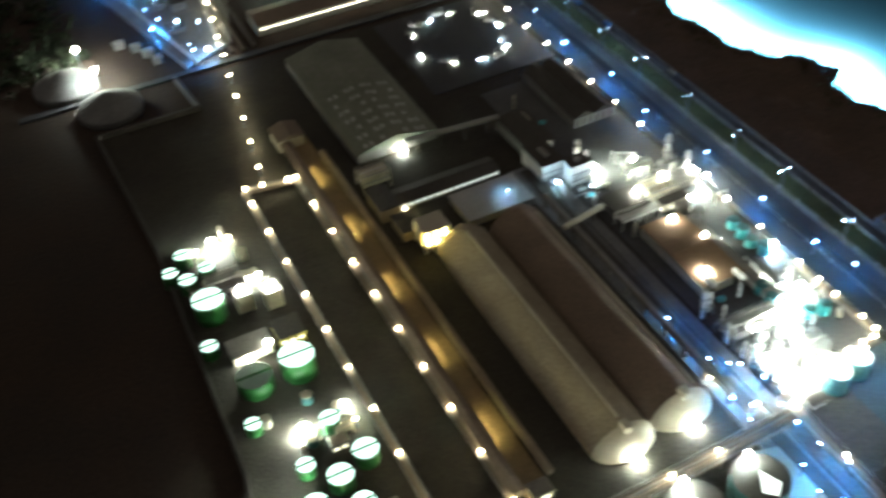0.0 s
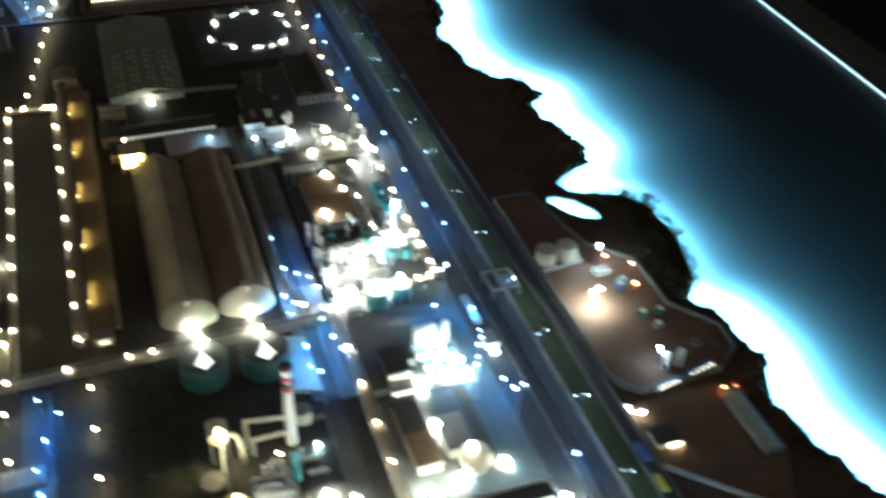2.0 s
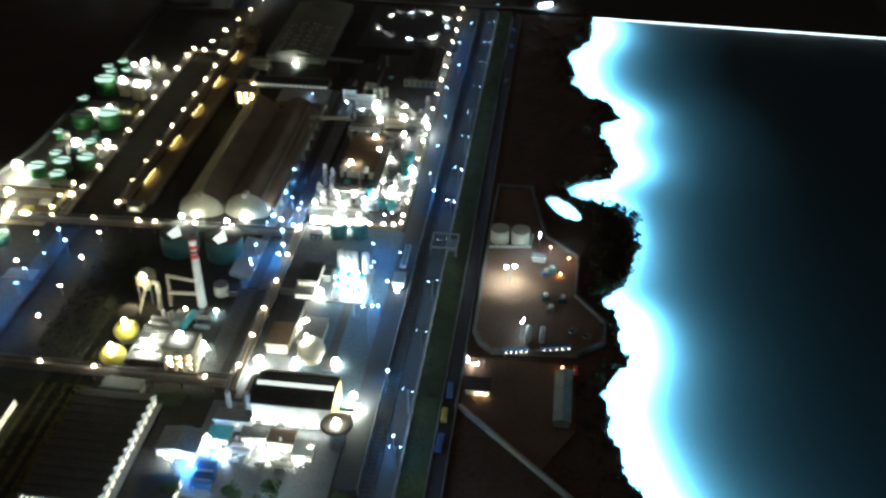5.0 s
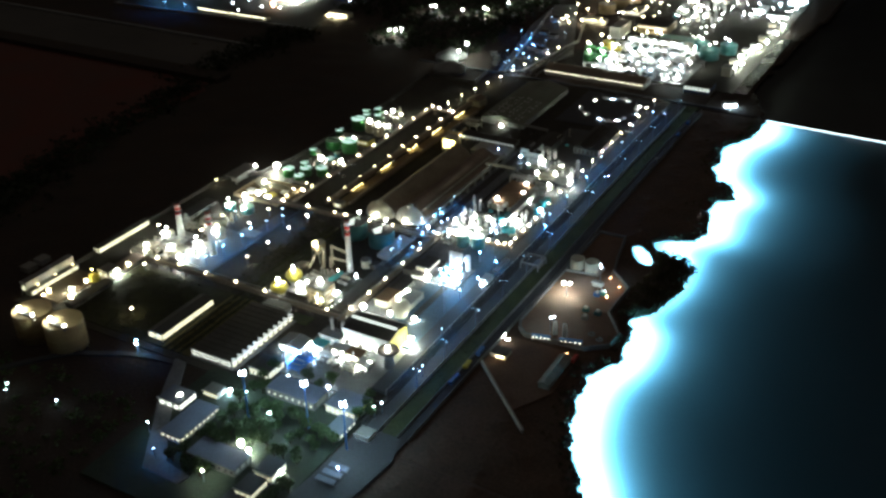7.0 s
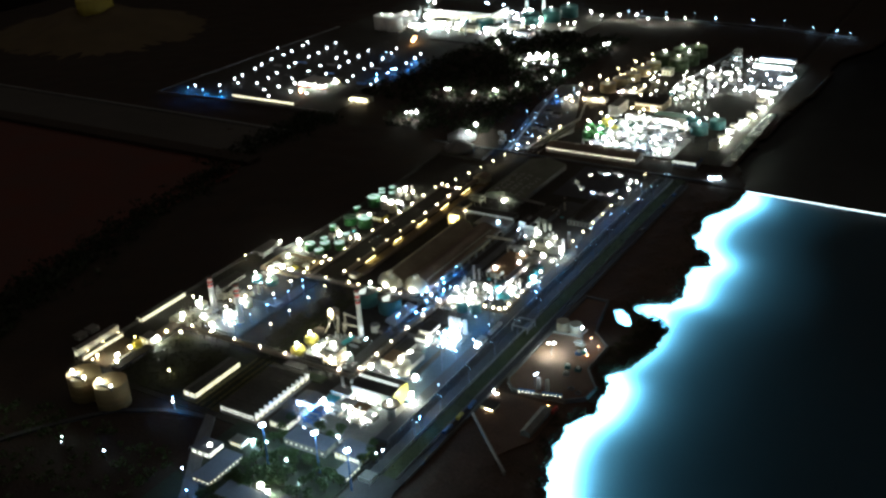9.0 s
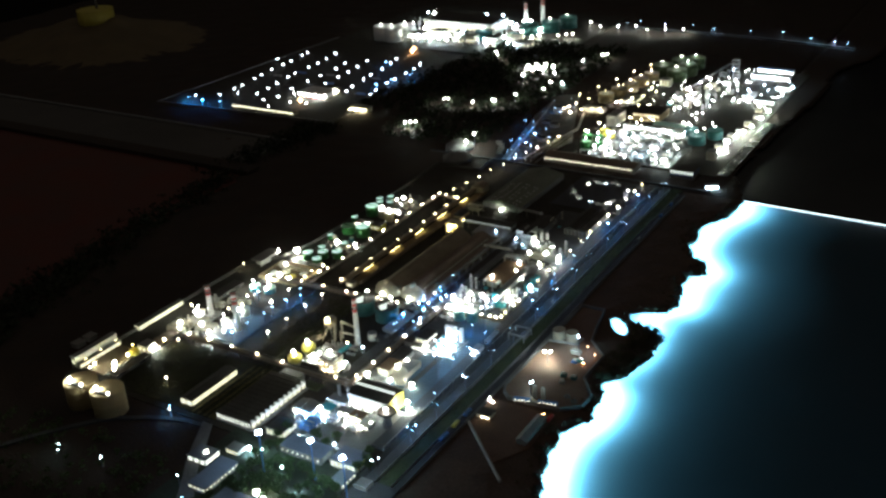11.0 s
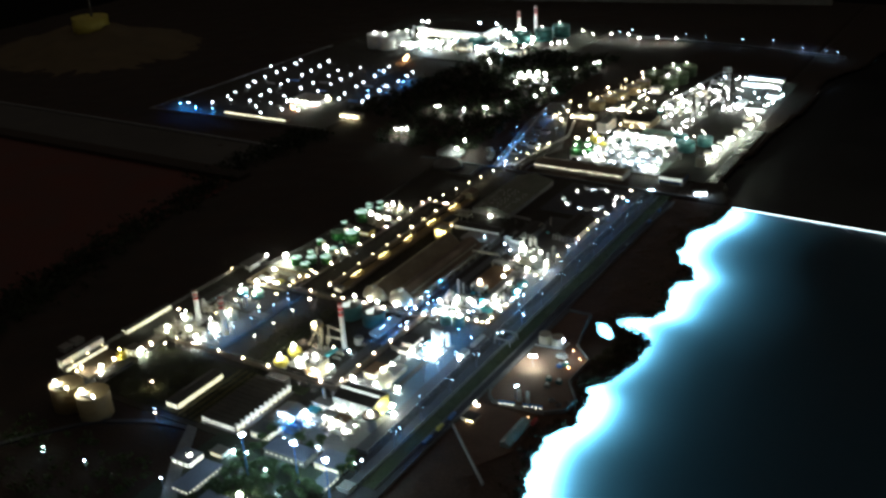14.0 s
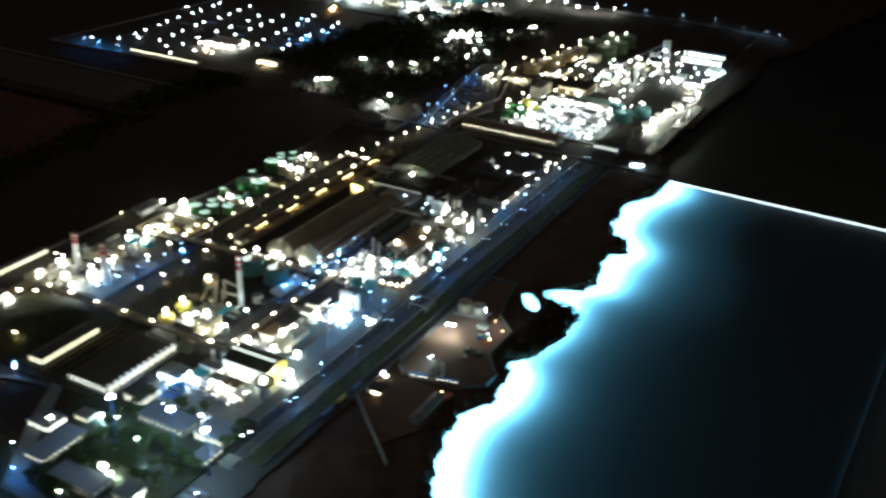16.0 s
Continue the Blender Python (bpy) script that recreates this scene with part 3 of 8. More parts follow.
# ---- pipe bridges with lamps on them ----
def pipe_bridge(name, x0, y0, x1, y1, z, lamps, label, n_pipes=4):
    d = Vector((x1 - x0, y1 - y0))
    p = thing(name, x0, y0, 0, math.degrees(math.atan2(d.y, d.x)), label, "pipe bridge")
    w = 0.0105 if z > 0.0145 else 0.008 if z > 0.01 else 0.005
    part("deck", box(B(), 0, -w, z - 0.0015, d.length, w, z, 0.0004), BROWNROOF, p)
    for k in range(n_pipes):
        v = w * (-0.75 + 1.5 * k / (n_pipes - 1))
        part("pipe", bar(B(), (0, v, z + 0.002), (d.length, v, z + 0.002), 0.0013 + 0.0004 * (k % 2), 8), (RUST, BROWNROOF, GREY)[k % 3], p, smooth=True)
    for v in (-w - 0.0005, w + 0.0005):
        bm = bar(B(), (0, v, z + 0.005), (d.length, v, z + 0.005), 0.0004, 4)
        part("handrail", bm, STEEL, p)
    k = 0
    while k * 0.045 <= d.length:
        for v in (-w + 0.001, w - 0.001):
            part("support", box(B(), k * 0.045 - 0.0009, v - 0.0009, -0.003, k * 0.045 + 0.0009, v + 0.0009, z - 0.0014), RUST, p)
        k += 1
    for s in lamps:
        part("lamp_bulb", ball(B(), s, 0, z + 0.0085, 0.0035, 0.9), L_WARM, p, "warm glowing bulb", smooth=True)
        part("lamp_stem", cyl(B(), s, 0, z - 0.001, z + 0.006, 0.0008, seg=5), POLE, p)
    return p


pipe_bridge("pipe_bridge", -0.42, 0.193, 0.1, 0.209, 0.015, (0.024, 0.08, 0.157, 0.238, 0.27, 0.343, 0.409), "brown pipe bridge with warm lamps across the yard")
pipe_bridge("pipe_bridge", -0.46, -0.186, 0.098, -0.188, 0.015, (0.04, 0.19, 0.277, 0.36, 0.528), "brown pipe bridge with warm lamps south of the boilers")
pipe_bridge("pipe_bridge", 0.109, -0.2, 0.109, 0.24, 0.014, (0.043, 0.115, 0.182, 0.258, 0.333, 0.42), "narrow pipe bridge with warm lamps beside the service road", 3)
pipe_bridge("pipe_bridge", -0.336, 0.96, -0.331, 0.215, 0.008, [0.037 + 0.0768 * k for k in range(9)], "low pale pipe bridge with warm lamps along the green tanks", 3)
pipe_bridge("pipe_bridge", -0.254, 0.955, -0.246, 0.255, 0.008, [0.004 + 0.0762 * k for k in range(10)], "low pale pipe bridge with warm lamps beside the long gallery", 3)
pipe_bridge("pipe_bridge", -0.336, 0.962, -0.254, 0.95, 0.008, (0.003, 0.03, 0.07), "short pale pipe bridge that links two rows", 3)
pipe_bridge("pipe_bridge", 0.2825, 0.262, 0.2825, 0.425, 0.008, (0.006, 0.03, 0.078, 0.11, 0.15), "low pale pipe bridge with warm lamps beside the east road", 3)
pipe_bridge("pipe_bridge", 0.128, 0.252, 0.276, 0.2585, 0.008, (0.1, 0.125, 0.143), "low pipe bridge behind the conical tanks", 3)

# blue lamps of the service road, with unseen ones added to light other roads blue
blue = post_lamp("blue_lamp", 0.03, 0.0028, L_BLUE, "slim lamp that gives blue light", "blue lamps")
spread(blue, [(0.059, 0.318), (0.075, 0.3), (0.052, 0.141), (0.058, 0.235), (0.045, 0.255), (0.097, 0.262), (0.098, 0.12), (0.06, 0.085), (0.056, 0.4), (0.3, 0.15), (0.29, 0.0), (0.25, 0.17),
              (0.33, 0.36), (0.3, 0.8), (0.3, 1.05), (0.33, -0.15), (0.36, -0.28), (-0.29, 1.39), (-0.34, 1.51), (-0.318, 1.54), (-0.33, 1.68), (-0.367, 1.96), (-0.205, -0.475),
              (-0.40, 1.75), (0.12, -0.33), (0.08, -0.36), (0.066, -0.712), (-0.306, -0.082), (-0.293, 0.067), (-0.3, -0.02), (-0.275, 0.11), (-0.305, 0.02), (-0.3, 0.14), (-0.31, -0.14),  (-0.4, 0.075), (0.086, 0.19), (-0.36, -0.12)] + [(0.315, y) for y in (0.42, 0.53, 0.66, 0.92, 1.18)])


# ---- barrel-roofed sheds ----
def barrel_shed(x, w, h, y0, y1, roofing, label, point=0.6, rail=0.0):
    """A long shed whose roof lies between a barrel (point 0) and a gable (point 1), with a rounded front."""
    def arc(k, f=1.0):
        a = math.pi * k / 14
        u = -math.cos(a)
        return w / 2 * f * u, h * f * ((1 - point) * math.sin(a) + point * (1 - abs(u)) ** 0.8)
    s = thing("barrel_shed", x, y0, 0.001, label=label, category="shed", group="barrel-roofed sheds")
    r, n = w / 2, 14
    bm = B()
    rows = []
    for j, yy in enumerate([0.016] + [0.016 + (y1 - y0 - 0.016) * k / 30 for k in range(1, 31)]):
        rows.append([bm.verts.new((arc(i)[0], yy, arc(i)[1])) for i in range(n + 1)])
    for a, b in zip(rows, rows[1:]):
        for i in range(n):
            bm.faces.new((a[i], a[i + 1], b[i + 1], b[i]))
    bm.faces.new(rows[-1])
    part("roof", bm, roofing, s, smooth=True)
    for k in range(31):
        yy = 0.018 + (y1 - y0 - 0.02) * k / 30
        bm = B()
        a = [arc(i, 1.008) for i in range(n + 1)]
        lo = [bm.verts.new((p, yy, q)) for p, q in a]
        hi = [bm.verts.new((p, yy + 0.0014, q)) for p, q in a]
        for i in range(n):
            bm.faces.new((lo[i], lo[i + 1], hi[i + 1], hi[i]))
        part("roof_rib", bm, roofing, s)
    # rounded pale front, a quarter dome drawn out to the south
    bm = B()
    m = 7
    arcs = []
    for j in range(m + 1):
        t = math.pi / 2 * j / m
        c, d = math.cos(t), 0.018 - 0.026 * math.sin(t)
        arcs.append([bm.verts.new((-r * c * math.cos(math.pi * i / n), d, h * (0.3 + 0.7 * c) * c ** 0.3 * math.sin(math.pi * i / n) if j < m else 0)) for i in range(n + 1)])
    for a, b in zip(arcs, arcs[1:]):
        for i in range(n):
            bm.faces.new((a[i], a[i + 1], b[i + 1], b[i]))
    bmesh.ops.remove_doubles(bm, verts=bm.verts, dist=0.00005)
    part("front", bm, CREAM, s, "pale rounded end wall", smooth=True)
    u, v = arc(7 + rail)
    part("ridge_duct", box(B(), u - 0.0014, 0.03, v - 0.002, u + 0.0014, y1 - y0 - 0.02, v + 0.002, 0.0004), CREAM, s)
    part("vent_box", box(B(), -0.005, 0.006, h - 0.004, 0.005, 0.022, h + 0.006, 0.001), CREAM, s)
    part("flood_lamp", ball(B(), 0, -0.014, 0.01, 0.0065, 0.8), L_WHITE, s, smooth=True)
    part("lamp_stem", cyl(B(), 0, -0.014, -0.002, 0.006, 0.0012, seg=6), POLE, s)
    return s


barrel_shed(-0.092, 0.086, 0.037, 0.262, 0.695, LITBARREL, "long barrel-roofed storage shed with a pale rounded front")
barrel_shed(-0.006, 0.086, 0.04, 0.268, 0.69, SHADEDBARREL, "long brown barrel-roofed shed with a rounded front", 0.3, 3)

# duct along the sheds, with legs
duct = thing("shed_duct", 0.051, 0, 0.004, label="raised grey duct beside the barrel sheds", category="duct")
part("duct_run", box(B(), -0.004, 0.26, 0.02, 0.004, 0.70, 0.027, 0.0008), GREY, duct)
for k in range(11):
    part("leg", box(B(), -0.003, 0.265 + 0.043 * k, -0.006, 0.003, 0.268 + 0.043 * k, 0.0202), GREY, duct)


# ---- tanks ----
def tank(name, x, y, r, h, wall, roof, label, group="", cone=0.25, z=0.002, lit=None, rings=2):
    t = thing(name, x, y, z, label=label, category="tank", group=group)
    shell = part("shell", cyl(B(), 0, 0, -0.004, h, r, seg=28), wall, t, smooth=True)
    part("roof", cyl(B(), 0, 0, h, h + max(0.0006, r * cone), r * 1.01, r * 0.06, 28), roof, t)
    for k in range(rings):
        part("ring", cyl(B(), 0, 0, h * (k + 1) / (rings + 1) - 0.0004, h * (k + 1) / (rings + 1) + 0.0004, r * 1.015, seg=28), wall, shell)
    if lit:
        part("top_lamp", ball(B(), 0, -r * 0.2, h + r * cone + 0.012, 0.0036, 0.8), lit, t, smooth=True)
        part("lamp_stem", cyl(B(), 0, -r * 0.2, h - 0.001, h + r * cone + 0.01, 0.0006, seg=5), POLE, t)
    return t


for x, y in ((-0.087, 0.15), (-0.005, 0.145)):
    t = tank("green_tank", x, y, 0.032, 0.04, TEAL, DARKROOF, "dark teal round tank with a lit wedge on its roof", "teal tanks by the sheds", 0.18)
    bm = B()
    v = [bm.verts.new(p) for p in ((0, 0.004, 0.0475), (-0.012, -0.018, 0.0445), (0, -0.028, 0.0425), (0.012, -0.018, 0.0445))]
    bm.faces.new(v)
    low = [bm.verts.new((p.co.x, p.co.y, 0.041)) for p in v]
    for i in range(4):
        bm.faces.new((v[i], v[(i + 1) % 4], low[(i + 1) % 4], low[i]))
    # the hatch emits in place of the lamp light that falls on it
    part("roof_hatch", bm, L_PALE, t, "white roof hatch, lamp light on it put in as glow")
    part("top_lamp", ball(B(), 0, 0.024, 0.055, 0.0055, 0.8), L_WHITE, t, smooth=True)
    part("lamp_stem", cyl(B(), 0, 0.024, 0.038, 0.052, 0.0008, seg=5), POLE, t)

# pale conical tanks of the court
for x, y in ((0.178, 0.224), (0.215, 0.23)):
    tank("conical_tank", x, y, 0.0155, 0.03, PALETEAL, WHITE, "teal round tank with a pale conical top", "conical tanks of the court", 0.35, 0.006, L_WHITE)
for k, (x, y) in enumerate(((0.262, 0.525), (0.26, 0.503), (0.258, 0.481), (0.264, 0.46), (0.235, 0.335), (0.255, 0.33), (0.21, 0.40), (0.205, 0.375))):
    tank("cyan_tank", x, y, 0.0085, 0.016 + 0.003 * (k % 2), CYAN, TEAL, "small cyan round tank in a row", "cyan tanks", 0.2)
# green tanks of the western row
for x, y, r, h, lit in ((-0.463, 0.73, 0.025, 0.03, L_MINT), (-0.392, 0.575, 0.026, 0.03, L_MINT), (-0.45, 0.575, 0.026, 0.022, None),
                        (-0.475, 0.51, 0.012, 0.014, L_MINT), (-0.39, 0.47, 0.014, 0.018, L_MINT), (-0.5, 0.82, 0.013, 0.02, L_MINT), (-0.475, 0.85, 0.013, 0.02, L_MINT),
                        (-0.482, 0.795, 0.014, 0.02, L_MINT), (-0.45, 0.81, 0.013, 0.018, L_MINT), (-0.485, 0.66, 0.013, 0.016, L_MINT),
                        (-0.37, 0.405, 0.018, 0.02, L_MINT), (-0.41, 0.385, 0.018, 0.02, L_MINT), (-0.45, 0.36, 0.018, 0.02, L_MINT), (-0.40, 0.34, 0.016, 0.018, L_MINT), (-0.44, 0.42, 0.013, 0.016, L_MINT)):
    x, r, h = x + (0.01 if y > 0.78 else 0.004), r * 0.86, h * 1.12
    # most roofs carry their lamp light as emission instead of a bulb above
    t = tank("green_tank", x, y, r, h, GREEN, L_TOP if lit else MINT, "bright green round tank, lamp light on its mint roof put in as glow" if lit else "dark green round tank with a pale mint roof", "green tanks of the western row", 0.06)
    part("roof_beam", box(B(), -r, -0.0009, h + r * 0.05, r, 0.0012, h + r * 0.05 + 0.0022), GREEN, t)
# big tanks of the south-west
for x, y in ((-0.446, -0.525), (-0.356, -0.523)):
    t = tank("storage_tank", x, y, 0.04, 0.062, OCHRE, OCHRE, "large tan storage tank with a lit roof edge", "large storage tanks", 0.06, rings=3)
    part("flood_lamp", ball(B(), -0.012, -0.02, 0.073, 0.006), L_WHITE, t, smooth=True)
    part("flood_lamp", ball(B(), 0.03, -0.022, 0.069, 0.0045), L_WHITE, t, smooth=True)
    part("lamp_bracket", box(B(), -0.014, -0.026, 0.058, 0.034, -0.018, 0.0665), GREY, t)
# tanks of the western plant
for x, y, r, h, c, roofing in ((-0.458, 0.122, 0.0155, 0.016, TEAL, MINT), (-0.408, 0.13, 0.017, 0.016, TEAL, MINT), (-0.376, -0.012, 0.0125, 0.026, WHITE, WHITE), (-0.392, -0.078, 0.012, 0.018, WHITE, WHITE),
                               (-0.366, -0.078, 0.012, 0.018, WHITE, WHITE), (-0.494, -0.07, 0.015, 0.016, WHITE, CREAM), (-0.505, -0.306, 0.0125, 0.014, YELLOW, YELLOW), (-0.498, 0.002, 0.008, 0.02, WHITE, WHITE)):
    tank("round_tank", x, y, r, h, c, roofing, "brightly lit round tank of the western plant", "tanks of the western plant", 0.3, lit=L_GOLD if c is YELLOW else L_WHITE if x in (-0.458, -0.408, -0.392, -0.494) else None)
# cone tanks by the crossing
for x, y in ((-0.468, 1.315), (-0.525, 1.43)):
    tank("cone_tank", x, y, 0.056, 0.012, CONCRETE, CONCRETE, "wide grey tank under a broad cone roof", "cone tanks", 0.5)
# yellow globe tanks
for x, y in ((-0.086, -0.098), (-0.084, -0.156)):
    t = thing("globe_tank", x, y, 0.002, label="yellow globe tank on a skirt of legs", category="tank", group="yellow globe tanks")
    part("globe", ball(B(), 0, 0, 0.018, 0.0195, 0.78, 20), YELLOW, t, smooth=True)
    part("skirt", cyl(B(), 0, 0, -0.004, 0.014, 0.0125, 0.0135, 16), CREAM, t)
    part("top_lamp", ball(B(), 0.003, -0.006, 0.0425, 0.005), L_WHITE, t, smooth=True)
    part("lamp_stem", cyl(B(), 0.003, -0.006, 0.034, 0.04, 0.0007, seg=5), POLE, t)
t = thing("globe_tank", 0.208, -0.112, 0.006, label="cream globe tank on a short skirt", category="tank")
part("globe", ball(B(), 0, 0, 0.021, 0.0205, 0.95, 22), CREAM, t, smooth=True)
part("skirt", cyl(B(), 0, 0, -0.004, 0.014, 0.014, 0.015, 16), CREAM, t)
part("top_lamp", ball(B(), -0.005, -0.002, 0.047, 0.005), L_WHITE, t, smooth=True)
part("lamp_stem", cyl(B(), -0.005, -0.002, 0.036, 0.044, 0.0007, seg=5), POLE, t)


# ---- chimneys ----
def chimney(x, y, h, r, label):
    c = thing("chimney", x, y, 0.002, label=label, category="chimney", group="striped chimneys")
    top = h * 0.7
    part("shaft", cyl(B(), 0, 0, -0.004, top, r * 1.1, r * 0.9, 18), WHITE, c, smooth=True)
    for k in range(5):
        z0 = top + (h - top) * k / 5
        part("band", cyl(B(), 0, 0, z0, z0 + (h - top) / 5, r * (0.9 - 0.01 * k), r * (0.89 - 0.01 * k), 18), (RED, WHITE)[k % 2], c, "red band" if k % 2 == 0 else "", smooth=True)
    for f in (0.98, 0.79):
        part("gallery", cyl(B(), 0, 0, h * f - 0.0012, h * f + 0.0012, r * 1.35, seg=16), RUST, c)
    part("rim", cyl(B(), 0, 0, h, h + 0.001, r * 0.8, seg=16), DARKROOF, c)
    return c


chimney(0, 0, 0.136, 0.0068, "tall white chimney with red bands at its top")
chimney(-0.458, -0.062, 0.102, 0.0078, "white and red banded chimney among the western buildings")
chimney(-0.336, -0.088, 0.118, 0.0078, "white and red banded chimney beside the western yard")


# ---- buildings ----
def building(name, x0, y0, x1, y1, h, wall, roofing, label, roof="flat", rise=0.008, windows=(), z=0.002, group="", category="building", eave=0.0015):
    """Walls, a roof of the wanted shape, and rows of windows: (side, count, height, width, tall, material)."""
    w, d = (x1 - x0) / 2, (y1 - y0) / 2
    b = thing(name, (x0 + x1) / 2, (y0 + y1) / 2, z, label=label, category=category, group=group)
    walls = part("wall", box(B(), -w, -d, -0.006, w, d, h), wall, b)
    if roof == "flat":
        part("roof", box(B(), -w - eave, -d - eave, h, w + eave, d + eave, h + 0.0015, 0.0004), roofing, b)
        part("parapet", box(B(), -w - eave, -d - eave - 0.0006, h + 0.0002, w + eave, -d - eave + 0.0004, h + 0.003), wall, b)
    elif roof in ("x", "y"):
        part("roof", gable(B(), -w - eave, -d - eave, w + eave, d + eave, h, h + rise, roof), roofing, b)
        if roof == "y":
            part("ridge_cap", bar(B(), (0, -d, h + rise), (0, d, h + rise), 0.0008, 5), roofing, b)
        else:
            part("ridge_cap", bar(B(), (-w, 0, h + rise), (w, 0, h + rise), 0.0008, 5), roofing, b)
    for side, n, zc, ww, hh, m in windows:
        for k in range(n):
            f = -1 + (2 * k + 1) / n
            if side in "sn":
                s = -1 if side == "s" else 1
                part("window", box(B(), f * w - ww / 2, s * d - 0.0005, zc - hh / 2, f * w + ww / 2, s * d + 0.0005, zc + hh / 2), m, walls)
            else:
                s = -1 if side == "w" else 1
                part("window", box(B(), s * w - 0.0005, f * d - ww / 2, zc - hh / 2, s * w + 0.0005, f * d + ww / 2, zc + hh / 2), m, walls)
    return b


def flood(x, y, z, light, r=0.0055, base=0.002, label="floodlight with a bright white head on a short mast"):
    f = thing("floodlight", x, y, base, label=label, category="lamp", group="floodlights of the plant")
    part("mast", cyl(B(), 0, 0, -0.004, z - r * 0.7 - base, 0.0009, 0.0007, 6), POLE, f)
    part("head", ball(B(), 0, 0, z - base, r, 0.85), light, f, smooth=True)
    return f


# storage hall with rows of roof lights
hall = building("storage_hall", -0.15, 0.945, -0.008, 1.285, 0.018, GREY, HALLROOF, "large grey storage hall with rows of small roof lights", "y", 0.016)
for i in range(6):
    for k in range(12):
        u, yy = (i + 1) / 7, -0.16 + 0.026 * k
        for sgn in (-1, 1):
            if i % 3 == 2 or (i + k * 5) % 7 == 0:
                continue
            x, zz = sgn * 0.071 * u, 0.018 + 0.016 * (1 - u) + 0.0005
            # southern strips painted white for the glints there, northern ones grey
            part("roof_light", box(B(), x - 0.0013, yy - 0.0055, zz - 0.0004, x + 0.0013, yy + 0.0055, zz + 0.0007), WHITE if yy < 0.02 else GREY, hall)
for i in range(7):
    for sgn in (-1, 1):
        u = (i + 0.5) / 7
        part("roof_rib", bar(B(), (sgn * 0.0715 * u, -0.171, 0.0185 + 0.016 * (1 - u)), (sgn * 0.0715 * u, 0.171, 0.0185 + 0.016 * (1 - u)), 0.0007, 4), GREY, hall)
part("gate", box(B(), -0.02, -0.1707, 0, 0.02, -0.1695, 0.012), RUST, hall)
flood(-0.075, 0.932, 0.008, L_WHITE, 0.0065)
for k, (x0, x1) in enumerate(((0.196, 0.234), (0.234, 0.272))):
    building("twin_gable_shed", x0 + 0.0005, 0.85, x1 - 0.0005, 1.02, 0.02, GREY, DARKROOF, "dark gabled shed beside its twin", "y", 0.01, (("s", 3, 0.01, 0.004, 0.012, RUST),), group="twin gabled sheds")
lit = building("long_shed", -0.155, 1.425, 0.2, 1.495, 0.02, GREY, BROWNROOF, "long dusty shed with a bright row of lights under its eave", "x", 0.008)
for k in range(40):
    part("eave_lamp", ball(B(), -0.172 + 0.0088 * k, -0.0395, 0.014, 0.0016, 1, 8), L_BEAD, lit, smooth=True)
part("eave_beam", box(B(), -0.176, -0.038, 0.0125, 0.176, -0.0345, 0.0155), CREAM, lit)

# round yard with lit stalls
for k in range(20):
    a = 2 * math.pi * k / 20
    if k in (3, 9, 10, 14, 19):
        continue
    x, y = 0.17 + (0.086 + 0.008 * math.sin(k * 4.1)) * math.cos(a), 1.21 + (0.096 + 0.008 * math.cos(k * 2.7)) * math.sin(a)
    st = thing("yard_stall", x, y, 0.002, math.degrees(a) + 90 + 25 * math.sin(k * 3.3), "small bright stall on the round yard", "stall", "stalls round the yard")
    part("body", box(B(), -0.008, -0.003, -0.004, 0.008, 0.003, 0.0055, 0.0006), WHITE, st)
    part("roof", box(B(), -0.009, -0.004, 0.0055, 0.009, 0.004, 0.0065), GREY, st)
    for n in range(1 + k % 3):
        u, v = 0.012 - 0.011 * n, (0.006, -0.007, 0.008)[(k + n) % 3]
        part("crate", box(B(), u - 0.002, v - 0.0015, -0.004, u + 0.002, v + 0.0015, 0.0025 + 0.001 * n, 0.0003), (WHITE, CREAM, GREY)[n], st)
        part("pole", bar(B(), (u, v, 0.0), (u + 0.003, v - 0.002, 0.009 + 0.003 * ((k + n) % 3)), 0.0006, 5), STEEL, st)
    for dx in ((-0.005, 0.003), (0.004,), (-0.006, -0.001, 0.005))[k % 3]:
        part("lamp", ball(B(), dx, -0.0042 if k % 2 else 0.0042, 0.0045, 0.0014, 1, 8), L_WHITE if k % 3 else L_COOL, st, smooth=True)
# gantry conveyors
def gallery(name, p, q, w, h, wall, label, legs=0.05, lit=None):
    p, q = Vector(p), Vector(q)
    d = q - p
    flat = math.hypot(d.x, d.y)
    g = thing(name, p.x, p.y, 0, math.degrees(math.atan2(d.y, d.x)), label, "conveyor")
    bm = box(B(), 0, -w / 2, 0, flat, w / 2, h, 0.0005)
    for v in bm.verts:
        v.co.z += p.z + d.z * v.co.x / flat
    part("tube", bm, wall, g)
    bm = gable(B(), 0, -w / 2 - 0.001, flat, w / 2 + 0.001, h, h + w * 0.25, "x")
    for v in bm.verts:
        v.co.z += p.z + d.z * v.co.x / flat
    part("cover", bm, wall, g)
    n = max(1, int(flat / legs))
    for k in range(n + 1):
        s = flat * (k + 0.5) / (n + 1)
        z1 = p.z + d.z * s / flat
        for v in (-w * 0.4, w * 0.4):
            part("leg", box(B(), s - 0.001, v - 0.001, -0.004, s + 0.001, v + 0.001, z1 + 0.0004), RUST, g)
    if lit:
        n = int(flat / 0.022)
        for k in range(n):
            s = flat * (k + 0.5) / n
            z1 = p.z + d.z * s / flat
            for v in (-w / 2, w / 2):
                part("window", box(B(), s - 0.006, v - 0.0004, z1 + h * 0.35, s + 0.006, v + 0.0004, z1 + h * 0.75), lit, g)
    return g


